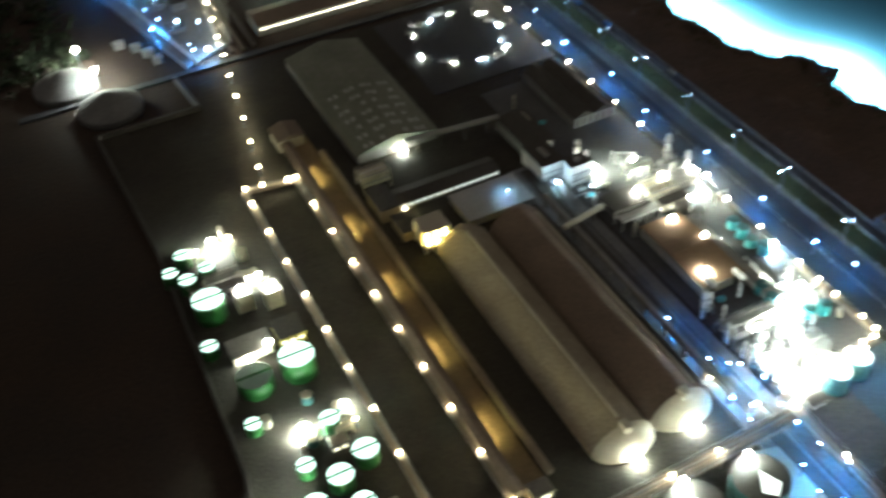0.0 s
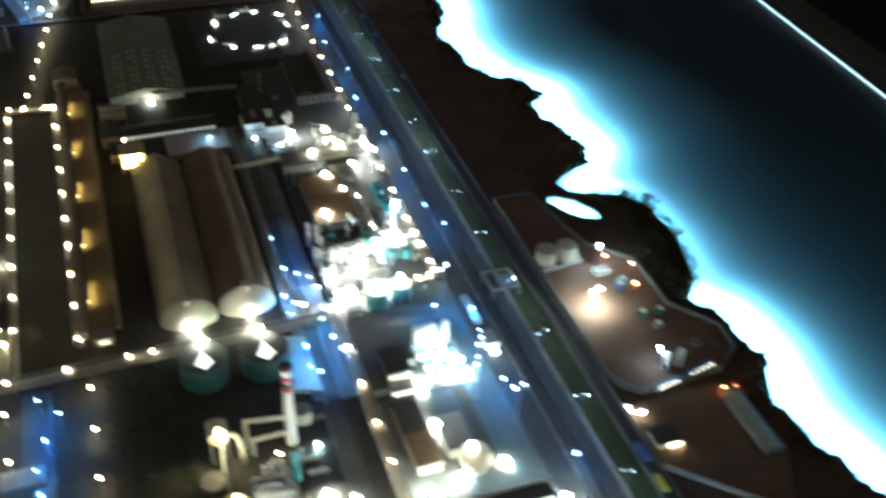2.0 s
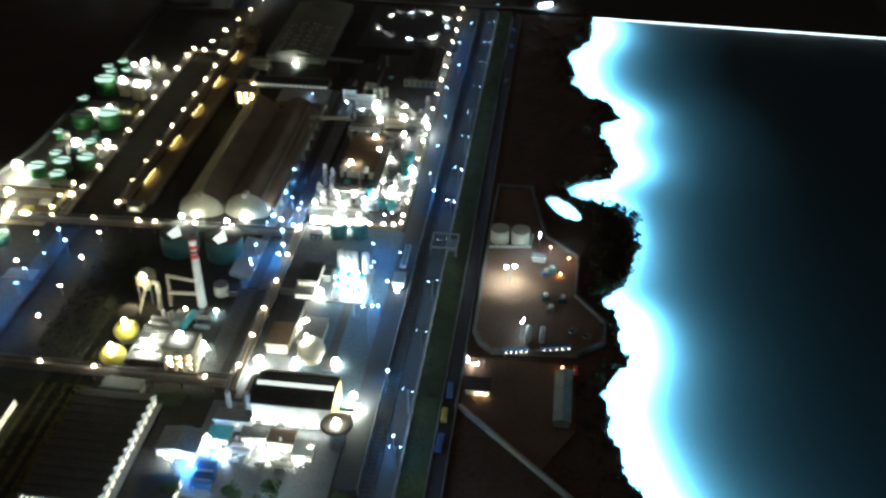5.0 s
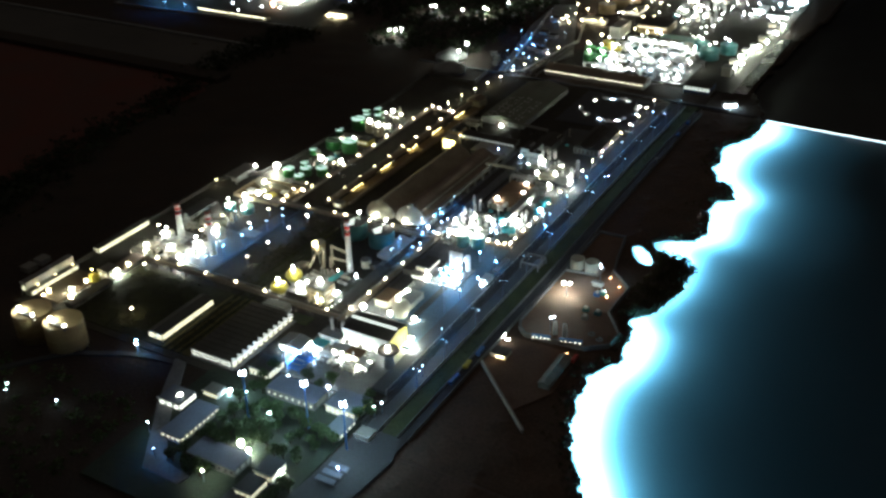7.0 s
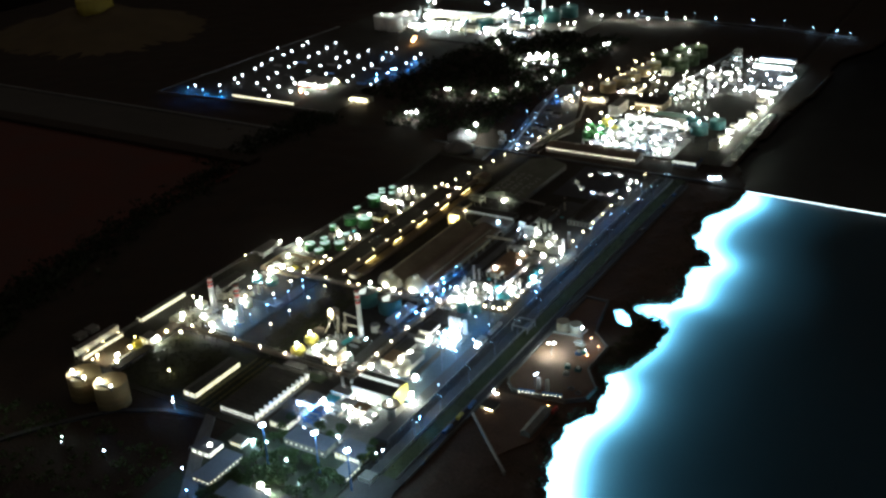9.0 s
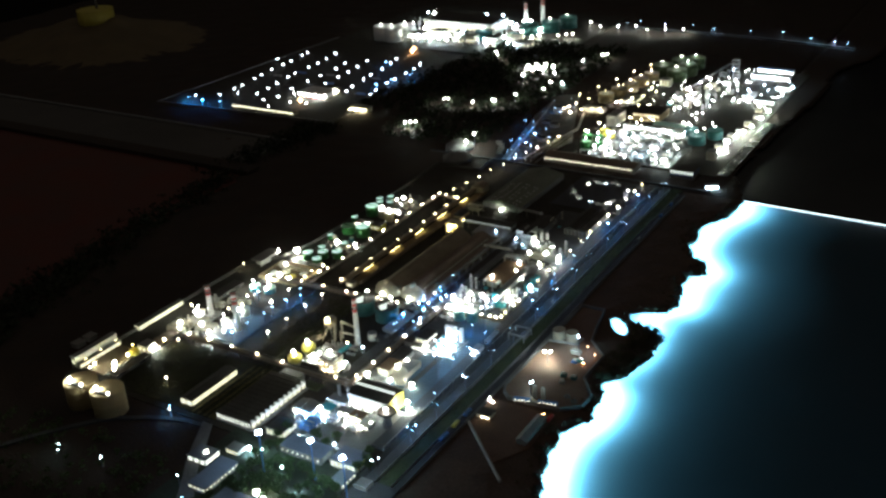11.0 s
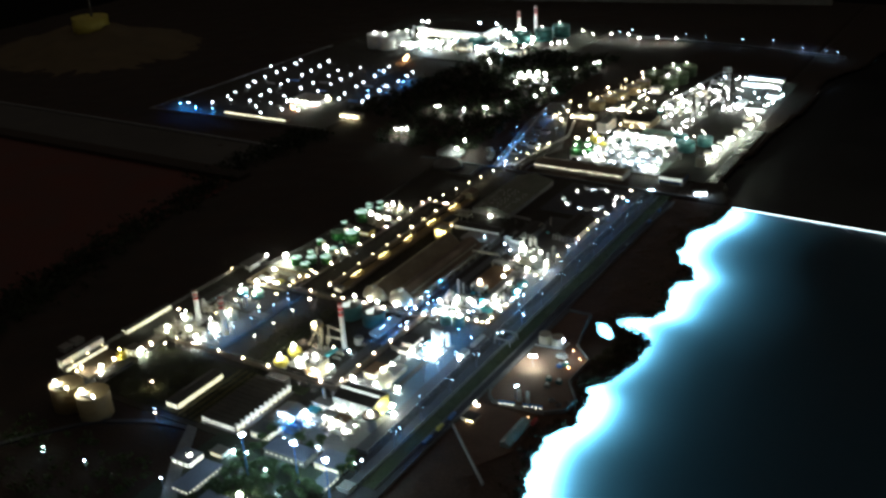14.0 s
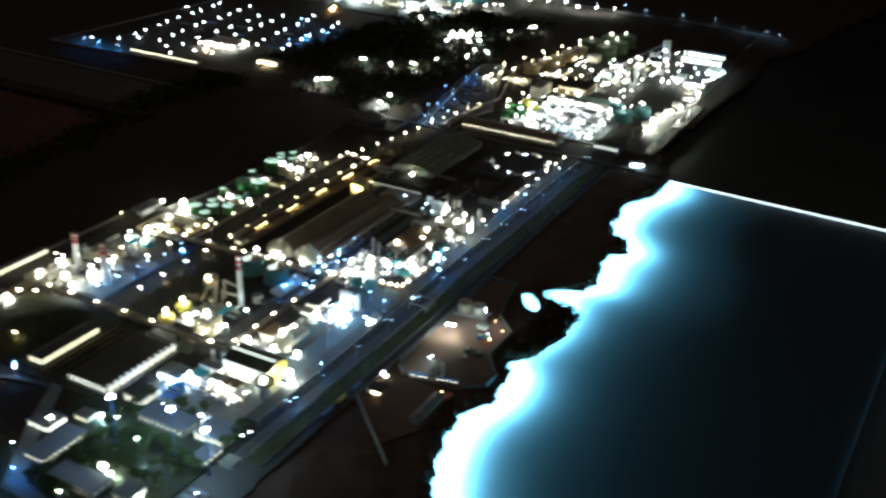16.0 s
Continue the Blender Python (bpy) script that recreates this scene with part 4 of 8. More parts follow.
gallery("belt_gallery", (-0.07, 0.932, 0.024), (0.089, 0.912, 0.026), 0.008, 0.005, GREY, "pale raised belt gallery between hall and silo house")
building("conveyor_house", 0.088, 0.82, 0.14, 0.916, 0.021, GREY, DARKROOF, "broad dark-roofed conveyor house beside the silo house", "y", 0.004)
building("glazed_shed", -0.138, 0.803, 0.03, 0.84, 0.014, GREY, DARKROOF, "long dark-roofed shed with a row of pale lit windows", "x", 0.005, (("s", 15, 0.008, 0.008, 0.0045, L_DIM),))
gallery("belt_gallery", (0.035, 0.618, 0.028), (0.115, 0.64, 0.02), 0.007, 0.005, CREAM, "pale belt gallery that leads to the process towers")
long = gallery("belt_gallery", (-0.237, 0.268, 0.01), (-0.238, 1.06, 0.01), 0.015, 0.008, BROWNROOF, "very long pale brown belt gallery with gold lamps under its eave")
gallery("belt_gallery", (-0.19, 0.28, 0.006), (-0.192, 1.0, 0.006), 0.009, 0.006, BROWNROOF, "dark low belt gallery beside the long gallery")
slab("gallery_lane", -0.2285, 0.262, -0.197, 1.06, 0.0052, LANE, "sandy lane between two belt galleries in gold light", "lane")
for k in range(5):
    v = 0.105 + 0.1435 * k
    part("tube_lamp", bar(B(), (v - 0.024, -0.0105, 0.0112), (v + 0.024, -0.0105, 0.0112), 0.0012, 8), L_TUBE, long, "gold tube lamp under the eave", smooth=True)
    # hood added to hide the tube from above and soften its pool
    part("lamp_hood", box(B(), v - 0.026, -0.0126, 0.0126, v + 0.026, -0.0076, 0.0132), BROWNROOF, long)
    for u in (-0.02, 0.02):
        part("lamp_arm", bar(B(), (v + u, -0.007, 0.0135), (v + u, -0.0103, 0.0128), 0.0004, 4), POLE, long)
for x, y in ((-0.47, 1.386), (-0.486, 1.478)):
    flood(x, y, 0.05, L_WHITE, 0.0075, label="bright floodlight between the cone tanks")
# lamps added to brighten the site's paving
for x, y in ((-0.285, 1.53), (-0.3, 1.64), (-0.25, 1.5)):
    flood(x, y, 0.024, L_STREET, 0.0026, 0.004, "added pale blue lamp that brightens the blue-lit site")
flood(-0.263, 1.402, 0.02, L_STREET, 0.0044, 0.004, "pale blue lamp at the tip of the blue-lit site")
for x, y, w in ((-0.404, 1.531, 0.009), (-0.378, 1.503, 0.008), (-0.362, 1.472, 0.01), (-0.352, 1.438, 0.008)):
    building("site_hut", x - w, y - 0.008, x + w, y + 0.008, 0.009, GREY, ROOFDUST, "small grey hut in a row beside the blue-lit site", group="site huts")
# warm lamp added to make the crusher house look lit
flood(-0.138, 0.79, 0.016, L_WARM, 0.003, label="added warm lamp that brightens the crusher house")
flood(0.011, 0.742, 0.024, L_STREET, 0.0022, 0.014, "pale blue lamp on the flat roof")
building("gallery_house", -0.25, 1.04, -0.205, 1.085, 0.022, CREAM, BROWNROOF, "small house at the end of the long gallery", "y", 0.008)
building("gallery_house", -0.224, 0.255, -0.2, 0.275, 0.012, CREAM, GREY, "small lit hut at the gallery's near end", windows=(("s", 1, 0.007, 0.014, 0.006, L_WIN),))
# blue-roofed house, transfer tower and silo house
building("blue_house", -0.066, 0.716, 0.043, 0.786, 0.011, GREY, PALEWALL, "low house with a flat pale roof in blue light")
tower = thing("transfer_tower", -0.128, 0.715, 0.002, label="yellow-lit transfer tower of open floors", category="tower")
for dx in (-0.02, -0.0067, 0.0067, 0.02):
    for dy in (-0.018, 0.018):
        part("column", box(B(), dx - 0.0012, dy - 0.0012, -0.004, dx + 0.0012, dy + 0.0012, 0.038), CREAM, tower)
for zz in (0.01, 0.02, 0.03, 0.038):
    part("floor_deck", box(B(), -0.0215, -0.0195, zz - 0.0008, 0.0215, 0.0195, zz + 0.0008), CREAM, tower)
    part("handrail", bar(B(), (-0.0215, -0.0198, zz + 0.0035), (0.0215, -0.0198, zz + 0.0035), 0.0004, 4), STEEL, tower)
for zz in (0.015, 0.025, 0.0345):
    for dx in (-0.013, 0.0, 0.013):
        part("lamp", ball(B(), dx, -0.013, zz, 0.003, 1, 8), L_GOLD, tower, smooth=True)
part("core", box(B(), -0.014, -0.006, -0.004, 0.014, 0.014, 0.036), CREAM, tower)
for k in range(3):
    part("brace", bar(B(), (-0.02 + 0.0133 * k, -0.0195, 0.0), (-0.0067 + 0.0133 * k, -0.0195, 0.01), 0.0006, 5), CREAM, tower)
building("crusher_house", -0.176, 0.79, -0.145, 0.845, 0.024, TAN, DARKROOF, "tall tan crusher house", "y", 0.006)
building("crusher_house", -0.165, 0.735, -0.145, 0.78, 0.018, TAN, DARKROOF, "tan annex of the crusher house", "x", 0.005)
for x0, y0, x1, y1, h in ((0.078, 0.752, 0.118, 0.815, 0.03), (0.112, 0.722, 0.146, 0.748, 0.036)):
    t = building("silo_house", x0, y0, x1, y1, h, WHITE, DARKROOF, "white silo house with ribbed walls and a dark roof")
    w, d = (x1 - x0) / 2, (y1 - y0) / 2
    n = round((x1 - x0) / 0.0075)
    for k in range(n + 1):
        part("rib", box(B(), -w + 2 * w * k / n - 0.0009, -d - 0.003, -0.004, -w + 2 * w * k / n + 0.0009, -d, h - 0.004, 0.0002), WHITE, t)
    for z in (h * 0.35, h * 0.7):
        part("ledge", box(B(), -w - 0.002, -d - 0.0042, z - 0.0007, w + 0.002, -d - 0.003, z + 0.0007), STEEL, t)
    for k in range(max(1, n - 1)):
        part("window", box(B(), -w + 2 * w * (k + 0.8) / n, -d - 0.0008, h * 0.45, -w + 2 * w * (k + 1.3) / n, -d + 0.0002, h * 0.58), GLASS, t)
    part("roof_vent", box(B(), -0.004, -d * 0.4, h, 0.004, d * 0.4, h + 0.006, 0.0006), GREY, t)
for x, y, r in ((0.13, 0.69, 0.0026), (0.09, 0.725, 0.0026)):
    flood(x, y, 0.02, L_COOL, r, label="cool lamp before the silo house")
for x, y, h in ((0.155, 0.775, 0.03), (0.165, 0.79, 0.026)):
    t = thing("silo", x, y, 0.002, label="slim pale silo beside the silo house", category="silo", group="slim silos")
    part("shell", cyl(B(), 0, 0, -0.004, h, 0.0055, seg=14), WHITE, t, smooth=True)
    part("cap", cyl(B(), 0, 0, h, h + 0.003, 0.0058, 0.002, 14), GREY, t)
    part("ladder", box(B(), -0.001, -0.0065, 0, 0.001, -0.0055, h), RUST, t)


# ---- process plant pieces ----
def column(x, y, r, h, m, z=0.002, label="slim process column with platforms", group="process columns"):
    c = thing("process_column", x, y, z, label=label, category="column", group=group)
    shell = part("shell", cyl(B(), 0, 0, -0.004, h, r, r * 0.92, 14), m, c, smooth=True)
    part("head", ball(B(), 0, 0, h, r * 0.92, 0.6, 12), m, c, smooth=True)
    for f in (0.45, 0.8):
        part("platform", cyl(B(), 0, 0, h * f - 0.0005, h * f + 0.0005, r * 1.6, seg=12), STEEL, shell)
    part("riser", bar(B(), (r * 1.2, 0, 0), (r * 1.2, 0, h * 0.98), 0.0007, 5), STEEL, c)
    return c


def rack(x0, y0, x1, y1, h, floors, label="open steel frame with decks and pipes", z=0.002, m=STEEL):
    """An open steel structure: posts, decks, pipes along it."""
    w, d = (x1 - x0) / 2, (y1 - y0) / 2
    f = thing("steel_frame", (x0 + x1) / 2, (y0 + y1) / 2, z, label=label, category="structure", group="open steel frames")
    nx, ny = max(1, round(2 * w / 0.022)), max(1, round(2 * d / 0.022))
    for i in range(nx + 1):
        for j in range(ny + 1):
            px, py = -w + 2 * w * i / nx, -d + 2 * d * j / ny
            part("post", box(B(), px - 0.0007, py - 0.0007, -0.004, px + 0.0007, py + 0.0007, h), m, f)
    for k in range(1, floors + 1):
        zz = h * k / floors
        part("deck", box(B(), -w, -d, zz - 0.0009, w, d, zz), m, f)
        for q in range(3):
            v = -d * 0.7 + d * 0.7 * q
            part("pipe", bar(B(), (-w, v, zz + 0.0016), (w, v, zz + 0.0016), 0.0012, 6), (STEEL, WHITE, GREY)[q], f)
        bm = B()
        for vx0, vy0, vx1, vy1 in ((-w, -d, w, -d), (w, -d, w, d), (w, d, -w, d), (-w, d, -w, -d)):
            bar(bm, (vx0, vy0, zz + 0.004), (vx1, vy1, zz + 0.004), 0.0004, 4)
        part("handrail", bm, m, f)
    return f


def vessel(x, y, z, length, r, rz, m, label="horizontal drum on saddles"):
    v = thing("drum", x, y, 0.002, rz, label, "drum", "horizontal drums")
    part("shell", bar(B(), (-length / 2, 0, z), (length / 2, 0, z), r, 14), m, v, smooth=True)
    for s in (-1, 1):
        part("end", ball(B(), s * length / 2, 0, z, r * 0.98, 1, 10), m, v, smooth=True)
        part("saddle", box(B(), s * length * 0.3 - 0.001, -r * 0.7, -0.004, s * length * 0.3 + 0.001, r * 0.7, z - r * 0.6), RUST, v)
    return v


def pipe_run(pts, r, m, label="bent pipe run on the ground"):
    p = thing("pipe_run", label=label, category="pipe", group="loose pipe runs")
    for a, b in zip(pts, pts[1:]):
        part("pipe", bar(B(), a, b, r, 8), m, p, smooth=True)
    for a in pts[1:-1]:
        part("elbow", ball(B(), *a, r * 1.05, 1, 8), m, p, smooth=True)
    return p


# white process cluster east of the barrel sheds
for x, y, r, h in ((0.118, 0.30, 0.004, 0.03), (0.131, 0.31, 0.0055, 0.042), (0.146, 0.318, 0.004, 0.05), (0.158, 0.305, 0.006, 0.038), (0.17, 0.32, 0.004, 0.03),
                   (0.182, 0.3, 0.0055, 0.034), (0.195, 0.31, 0.004, 0.04), (0.114, 0.40, 0.0035, 0.045), (0.128, 0.405, 0.003, 0.034), (0.114, 0.35, 0.003, 0.034)):
    column(x, y, r, h, WHITE if h > 0.032 else MINT, group="white process columns", label="slim white process column with platforms")
rack(0.113, 0.272, 0.16, 0.3, 0.018, 2)
rack(0.165, 0.272, 0.212, 0.298, 0.02, 2)
rack(0.112, 0.335, 0.2, 0.372, 0.016, 1)
for x, y in ((0.128, 0.262), (0.146, 0.262), (0.176, 0.265), (0.197, 0.262)):
    tank("white_vat", x, y, 0.009, 0.014, WHITE, WHITE, "squat white vat before the columns", "squat white vats", 0.25)
for x, y, z, r in ((0.128, 0.248, 0.02, 0.0075), (0.145, 0.25, 0.02, 0.0075), (0.18, 0.25, 0.024, 0.0075), (0.2, 0.252, 0.02, 0.007), (0.15, 0.335, 0.026, 0.006),
                   (0.185, 0.34, 0.026, 0.007), (0.205, 0.33, 0.02, 0.006), (0.21, 0.42, 0.01, 0.0045), (0.122, 0.285, 0.034, 0.005), (0.17, 0.285, 0.035, 0.006), (0.215, 0.36, 0.01, 0.006)):
    flood(x, y, z, L_COOL if x > 0.2 else L_WHITE, r)
rusty = building("rusty_roof_house", 0.137, 0.43, 0.203, 0.575, 0.018, CREAM, ORANGE, "long house with a rusty brown roof under lamps", "x", 0.003)
for x, y, z, r in ((0.155, 0.452, 0.028, 0.0052), (0.2, 0.513, 0.026, 0.005), (0.183, 0.565, 0.026, 0.006)):
    flood(x, y, z, L_WHITE, r, label="lamp over the rusty roof")
for x, y in ((0.148, 0.43), (0.19, 0.425)):
    vessel(x, y, 0.024, 0.016, 0.004, 90, WHITE)
# lit panes and two wall lamps are added to brighten this house
lit = building("white_house", 0.205, 0.372, 0.219, 0.55, 0.014, WHITE, GREY, "long narrow white house with a few added lit panes", windows=(("e", 4, 0.007, 0.006, 0.004, L_WIN), ("s", 1, 0.008, 0.01, 0.008, L_WIN)))
for k in (1, 4):
    part("wall_lamp", ball(B(), 0.012, -0.075 + 0.03 * k, 0.009, 0.0026, 1, 8), L_WHITE, lit, smooth=True)
    part("lamp_arm", bar(B(), (0.006, -0.075 + 0.03 * k, 0.012), (0.0115, -0.075 + 0.03 * k, 0.0125), 0.0006, 5), POLE, lit)
building("dark_shed", 0.232, 0.395, 0.246, 0.45, 0.01, GREY, DARKROOF, "low dark shed among the tanks", "y", 0.004)
for x, y in ((0.216, 0.553), (0.229, 0.565)):
    tank("round_tank", x, y, 0.0085, 0.022, GREY, STEEL, "tall grey tank beside the white house", "pair of grey tanks", 0.1)
flood(0.275, 0.456, 0.018, L_COOL, 0.0078)
flood(0.25, 0.372, 0.02, L_WHITE, 0.0085)
# northern towers of the same plant
for x, y, r, h in ((0.272, 0.7, 0.0045, 0.052), (0.248, 0.655, 0.004, 0.036), (0.274, 0.655, 0.0045, 0.048), (0.149, 0.742, 0.0035, 0.042), (0.26, 0.68, 0.003, 0.032), (0.24, 0.675, 0.003, 0.03)):
    column(x, y, r, h, WHITE, label="pale process column with platforms")
rack(0.235, 0.625, 0.275, 0.685, 0.022, 2)
rack(0.19, 0.62, 0.235, 0.66, 0.02, 2, m=CREAM)
rack(0.12, 0.595, 0.185, 0.615, 0.018, 1, m=WHITE)
rack(0.195, 0.69, 0.235, 0.705, 0.02, 1, m=CREAM)
building("control_house", 0.195, 0.6, 0.24, 0.618, 0.014, CREAM, DARKROOF, "small cream control house", windows=(("s", 5, 0.008, 0.004, 0.004, L_WIN),))
building("pump_house", 0.125, 0.625, 0.18, 0.665, 0.014, GREY, DARKROOF, "dark pump house under the frames")
for x, y in ((0.212, 0.588), (0.226, 0.588)):
    tank("round_tank", x, y, 0.0075, 0.02, GREY, GREY, "grey upright tank beside its twin", "pair of grey tanks", 0.2)
for x, y, z, r in ((0.158, 0.732, 0.018, 0.006), (0.178, 0.645, 0.024, 0.0065), (0.219, 0.715, 0.02, 0.0065), (0.228, 0.652, 0.028, 0.0075), (0.237, 0.592, 0.022, 0.0062), (0.274, 0.641, 0.028, 0.0065), (0.284, 0.62, 0.026, 0.0055)):
    flood(x, y, z, L_WHITE, r)
pipe_run([(0.2, 0.735, 0.002), (0.2, 0.735, 0.026), (0.225, 0.72, 0.026), (0.225, 0.72, 0.002)], 0.001, WHITE)
pipe_run([(0.112, 0.345, 0.002), (0.112, 0.345, 0.034), (0.122, 0.345, 0.034), (0.122, 0.345, 0.002)], 0.0012, WHITE)
pipe_run([(0.212, 0.4, 0.002), (0.212, 0.4, 0.02), (0.232, 0.37, 0.02), (0.232, 0.37, 0.002)], 0.001, STEEL)
building("annex", 0.115, 0.25, 0.15, 0.262, 0.009, GREY, DARKROOF, "low dark annex beside the columns", z=0.002)
building("small_hut", 0.13, 0.208, 0.15, 0.222, 0.008, GREY, DARKROOF, "small dark hut with pale windows", windows=(("s", 2, 0.004, 0.006, 0.004, WHITE),), z=0.006)

rnd = random.Random(97)
for x0, y0, x1, y1, n in ((0.115, 0.575, 0.28, 0.72, 20), (0.115, 0.3, 0.205, 0.42, 16), (0.212, 0.3, 0.275, 0.44, 12), (0.12, 0.86, 0.16, 1.0, 5)):
    for k in range(n):
        x, y = rnd.uniform(x0, x1), rnd.uniform(y0, y1)
        if k % 4 == 0:
            vessel(x, y, 0.009, rnd.uniform(0.012, 0.02), 0.0032, rnd.choice((0, 90, 45)), rnd.choice((WHITE, CREAM, STEEL)))
        elif k % 4 == 1:
            h = rnd.uniform(0.014, 0.03)
            dx, dy = rnd.choice(((0.02, 0), (0, 0.025), (-0.02, 0), (0, -0.025)))
            pipe_run([(x, y, 0.002), (x, y, h), (x + dx, y + dy, h), (x + dx, y + dy, 0.002)], 0.001, rnd.choice((WHITE, STEEL, CREAM)), "bent pale pipe among the process towers")
        elif k % 4 == 2:
            column(x, y, rnd.uniform(0.0018, 0.003), rnd.uniform(0.016, 0.036), rnd.choice((WHITE, WHITE, CREAM)), label="thin white riser among the process towers", group="process risers")
        else:
            single("pump_skid", box(B(), x - 0.005, y - 0.004, 0.0, x + 0.005, y + 0.004, rnd.uniform(0.005, 0.009), 0.0008), rnd.choice((GREY, WHITE, CYAN)), "small pump skid on the concrete", "equipment", "pump skids")

rack(-0.172, 0.868, -0.126, 0.9, 0.028, 2, "open pale frame that feeds the storage hall", m=CREAM)
# ---- court ----
building("court_house", 0.146, 0.056, 0.178, 0.108, 0.02, GREY, DARKROOF, "grey house with a dark flat roof and rows of lit windows", windows=(("s", 5, 0.0155, 0.004, 0.003, L_WIN), ("s", 5, 0.0105, 0.004, 0.003, L_WIN), ("s", 5, 0.0055, 0.004, 0.003, L_WIN), ("e", 6, 0.014, 0.005, 0.004, L_WIN)), z=0.006)
building("court_shed", 0.12, 0.04, 0.142, 0.1, 0.012, GREY, DARKROOF, "dark low shed beside the court house", z=0.006)
building("court_shed", 0.181, 0.085, 0.193, 0.115, 0.012, GREY, DARKROOF, "narrow dark shed in the court", z=0.006)
plinth = single("concrete_plinth", box(B(), 0.196, 0.03, 0.0, 0.262, 0.128, 0.0085), CONCRETE, "low concrete base under the white tanks", "base")
for k, x in enumerate((0.205, 0.2165, 0.228, 0.247)):
    t = thing("white_tank", x, 0.118, 0.0085, label="upright white tank, brightly lit", category="tank", group="row of white tanks")
    part("shell", cyl(B(), 0, 0, -0.002, 0.036, 0.0062, seg=16), WHITE, t, smooth=True)
    part("head", ball(B(), 0, 0, 0.036, 0.0061, 0.5), WHITE, t, smooth=True)
for x, y, h in ((0.205, 0.095, 0.012), (0.222, 0.09, 0.01), (0.21, 0.07, 0.012), (0.228, 0.06, 0.008), (0.245, 0.085, 0.01), (0.212, 0.048, 0.01), (0.248, 0.05, 0.008)):
    c = thing("equipment_skid", x, y, 0.0085, label="white equipment skid with small drums", category="equipment", group="equipment skids of the court")
    part("frame_box", box(B(), -0.007, -0.008, -0.002, 0.007, 0.008, h, 0.0008), WHITE, c)
    part("drum_top", cyl(B(), 0, 0.002, h, h + 0.004, 0.004, seg=10), CYAN, c)
for x, y in ((0.215, 0.105), (0.235, 0.098), (0.215, 0.08), (0.217, 0.058), (0.238, 0.07), (0.252, 0.066), (0.232, 0.045), (0.254, 0.04)):
    flood(x, y, 0.02, L_COOL, 0.005, 0.0085, "cool floodlight among the white tanks")
building("blue_lit_booth", 0.298, 0.082, 0.316, 0.112, 0.009, WHITE, GREY, "small white booth in blue light", z=0.0082)
flood(0.307, 0.072, 0.012, L_COOL, 0.006, 0.0082, "cool floodlight by the booth")
flood(0.288, 0.088, 0.016, L_STREET, 0.0026, 0.006, "blue floodlight by the booth")
trough = thing("open_trough", 0.3065, 0.17, 0.008, label="long open trough with pale sides on the roadside", category="trough")
part("bottom", box(B(), -0.004, -0.03, -0.001, 0.004, 0.03, 0.001), GREY, trough)
for dx in (-0.0046, 0.0036):
    part("long_side", box(B(), dx, -0.031, -0.001, dx + 0.001, 0.031, 0.006), PALEWALL, trough)
for dy in (-0.031, 0.03):
    part("end_wall", box(B(), -0.0036, dy, -0.001, 0.0036, dy + 0.001, 0.006), PALEWALL, trough)
building("court_annex", 0.146, 0.034, 0.177, 0.0545, 0.009, CREAM, GREY, "low lit annex before the court house", windows=(("s", 6, 0.003, 0.0036, 0.003, L_DOT), ("s", 6, 0.0068, 0.0036, 0.0024, L_DOT)), z=0.006)
# lamps added to lift the service road to a paler blue
for x, y in ((0.048, 0.225), (0.095, 0.225), (0.05, 0.11), (0.094, 0.16), (0.05, 0.29), (0.093, 0.3)):
    flood(x, y, 0.022, L_STREET, 0.0021, 0.006, "added pale blue lamp that brightens the service road")
tall = post_lamp("mast_lamp", 0.07, 0.0023, L_STREET, "tall blue lamp mast in the court", "court masts", True)
spread(tall, [(0.272, 0.2, 0.006, 30), (0.273, 0.048, 0.006, 80), (0.285, -0.06, 0.006, 10), (0.25, -0.0, 0.006, 60)])
single("drain_channel", box(B(), 0.228, -0.13, 0.004, 0.243, 0.03, 0.0072), DARKROOF, "dark channel across the court", "channel", kind="structure")
building("cream_house", 0.136, -0.105, 0.168, -0.051, 0.016, CREAM, ORANGE, "cream house with a stepped brown roof", windows=(("s", 2, 0.01, 0.008, 0.005, L_WIN),), z=0.006)
building("cream_house", 0.136, -0.048, 0.168, 0.012, 0.012, GREY, DARKROOF, "low grey house with a dark roof", z=0.006)
building("cream_house", 0.182, -0.09, 0.215, -0.03, 0.014, CREAM, GREY, "grey pump house between the tanks", z=0.006)
for x, y, z, r in ((0.184, 0.042, 0.018, 0.0085), (0.181, -0.04, 0.02, 0.0085), (0.187, -0.125, 0.014, 0.006), (0.246, -0.12, 0.014, 0.0085), (0.139, -0.152, 0.032, 0.009), (0.29, -0.205, 0.028, 0.008)):
    flood(x, y, z, L_WHITE, r, 0.004)

# long bright workshop with two ridge lights
shop = building("workshop", 0.157, -0.254, 0.268, -0.188, 0.04, WHITE, DARKROOF, "long white workshop with a bright front and dark gabled roof", "x", 0.009, z=0.004)
part("ridge_light", box(B(), -0.0545, -0.004, 0.0462, 0.0545, 0.003, 0.0502, 0.0006), L_PALE, shop, "long lit skylight along the ridge")
part("eave_board", box(B(), -0.0565, 0.0331, 0.037, 0.0565, 0.0351, 0.0415, 0.0004), WHITE, shop)
part("front_gutter", bar(B(), (-0.0565, -0.0355, 0.0404), (0.0565, -0.0355, 0.0404), 0.0008, 5), GREY, shop)
part("gable_end", box(B(), 0.0557, -0.033, 0.0, 0.0569, 0.033, 0.04), YELLOW, shop, "yellow-lit end wall")
part("gable_peak", gable(B(), 0.0571, -0.033, 0.0579, 0.033, 0.04, 0.0485, "x"), YELLOW, shop)
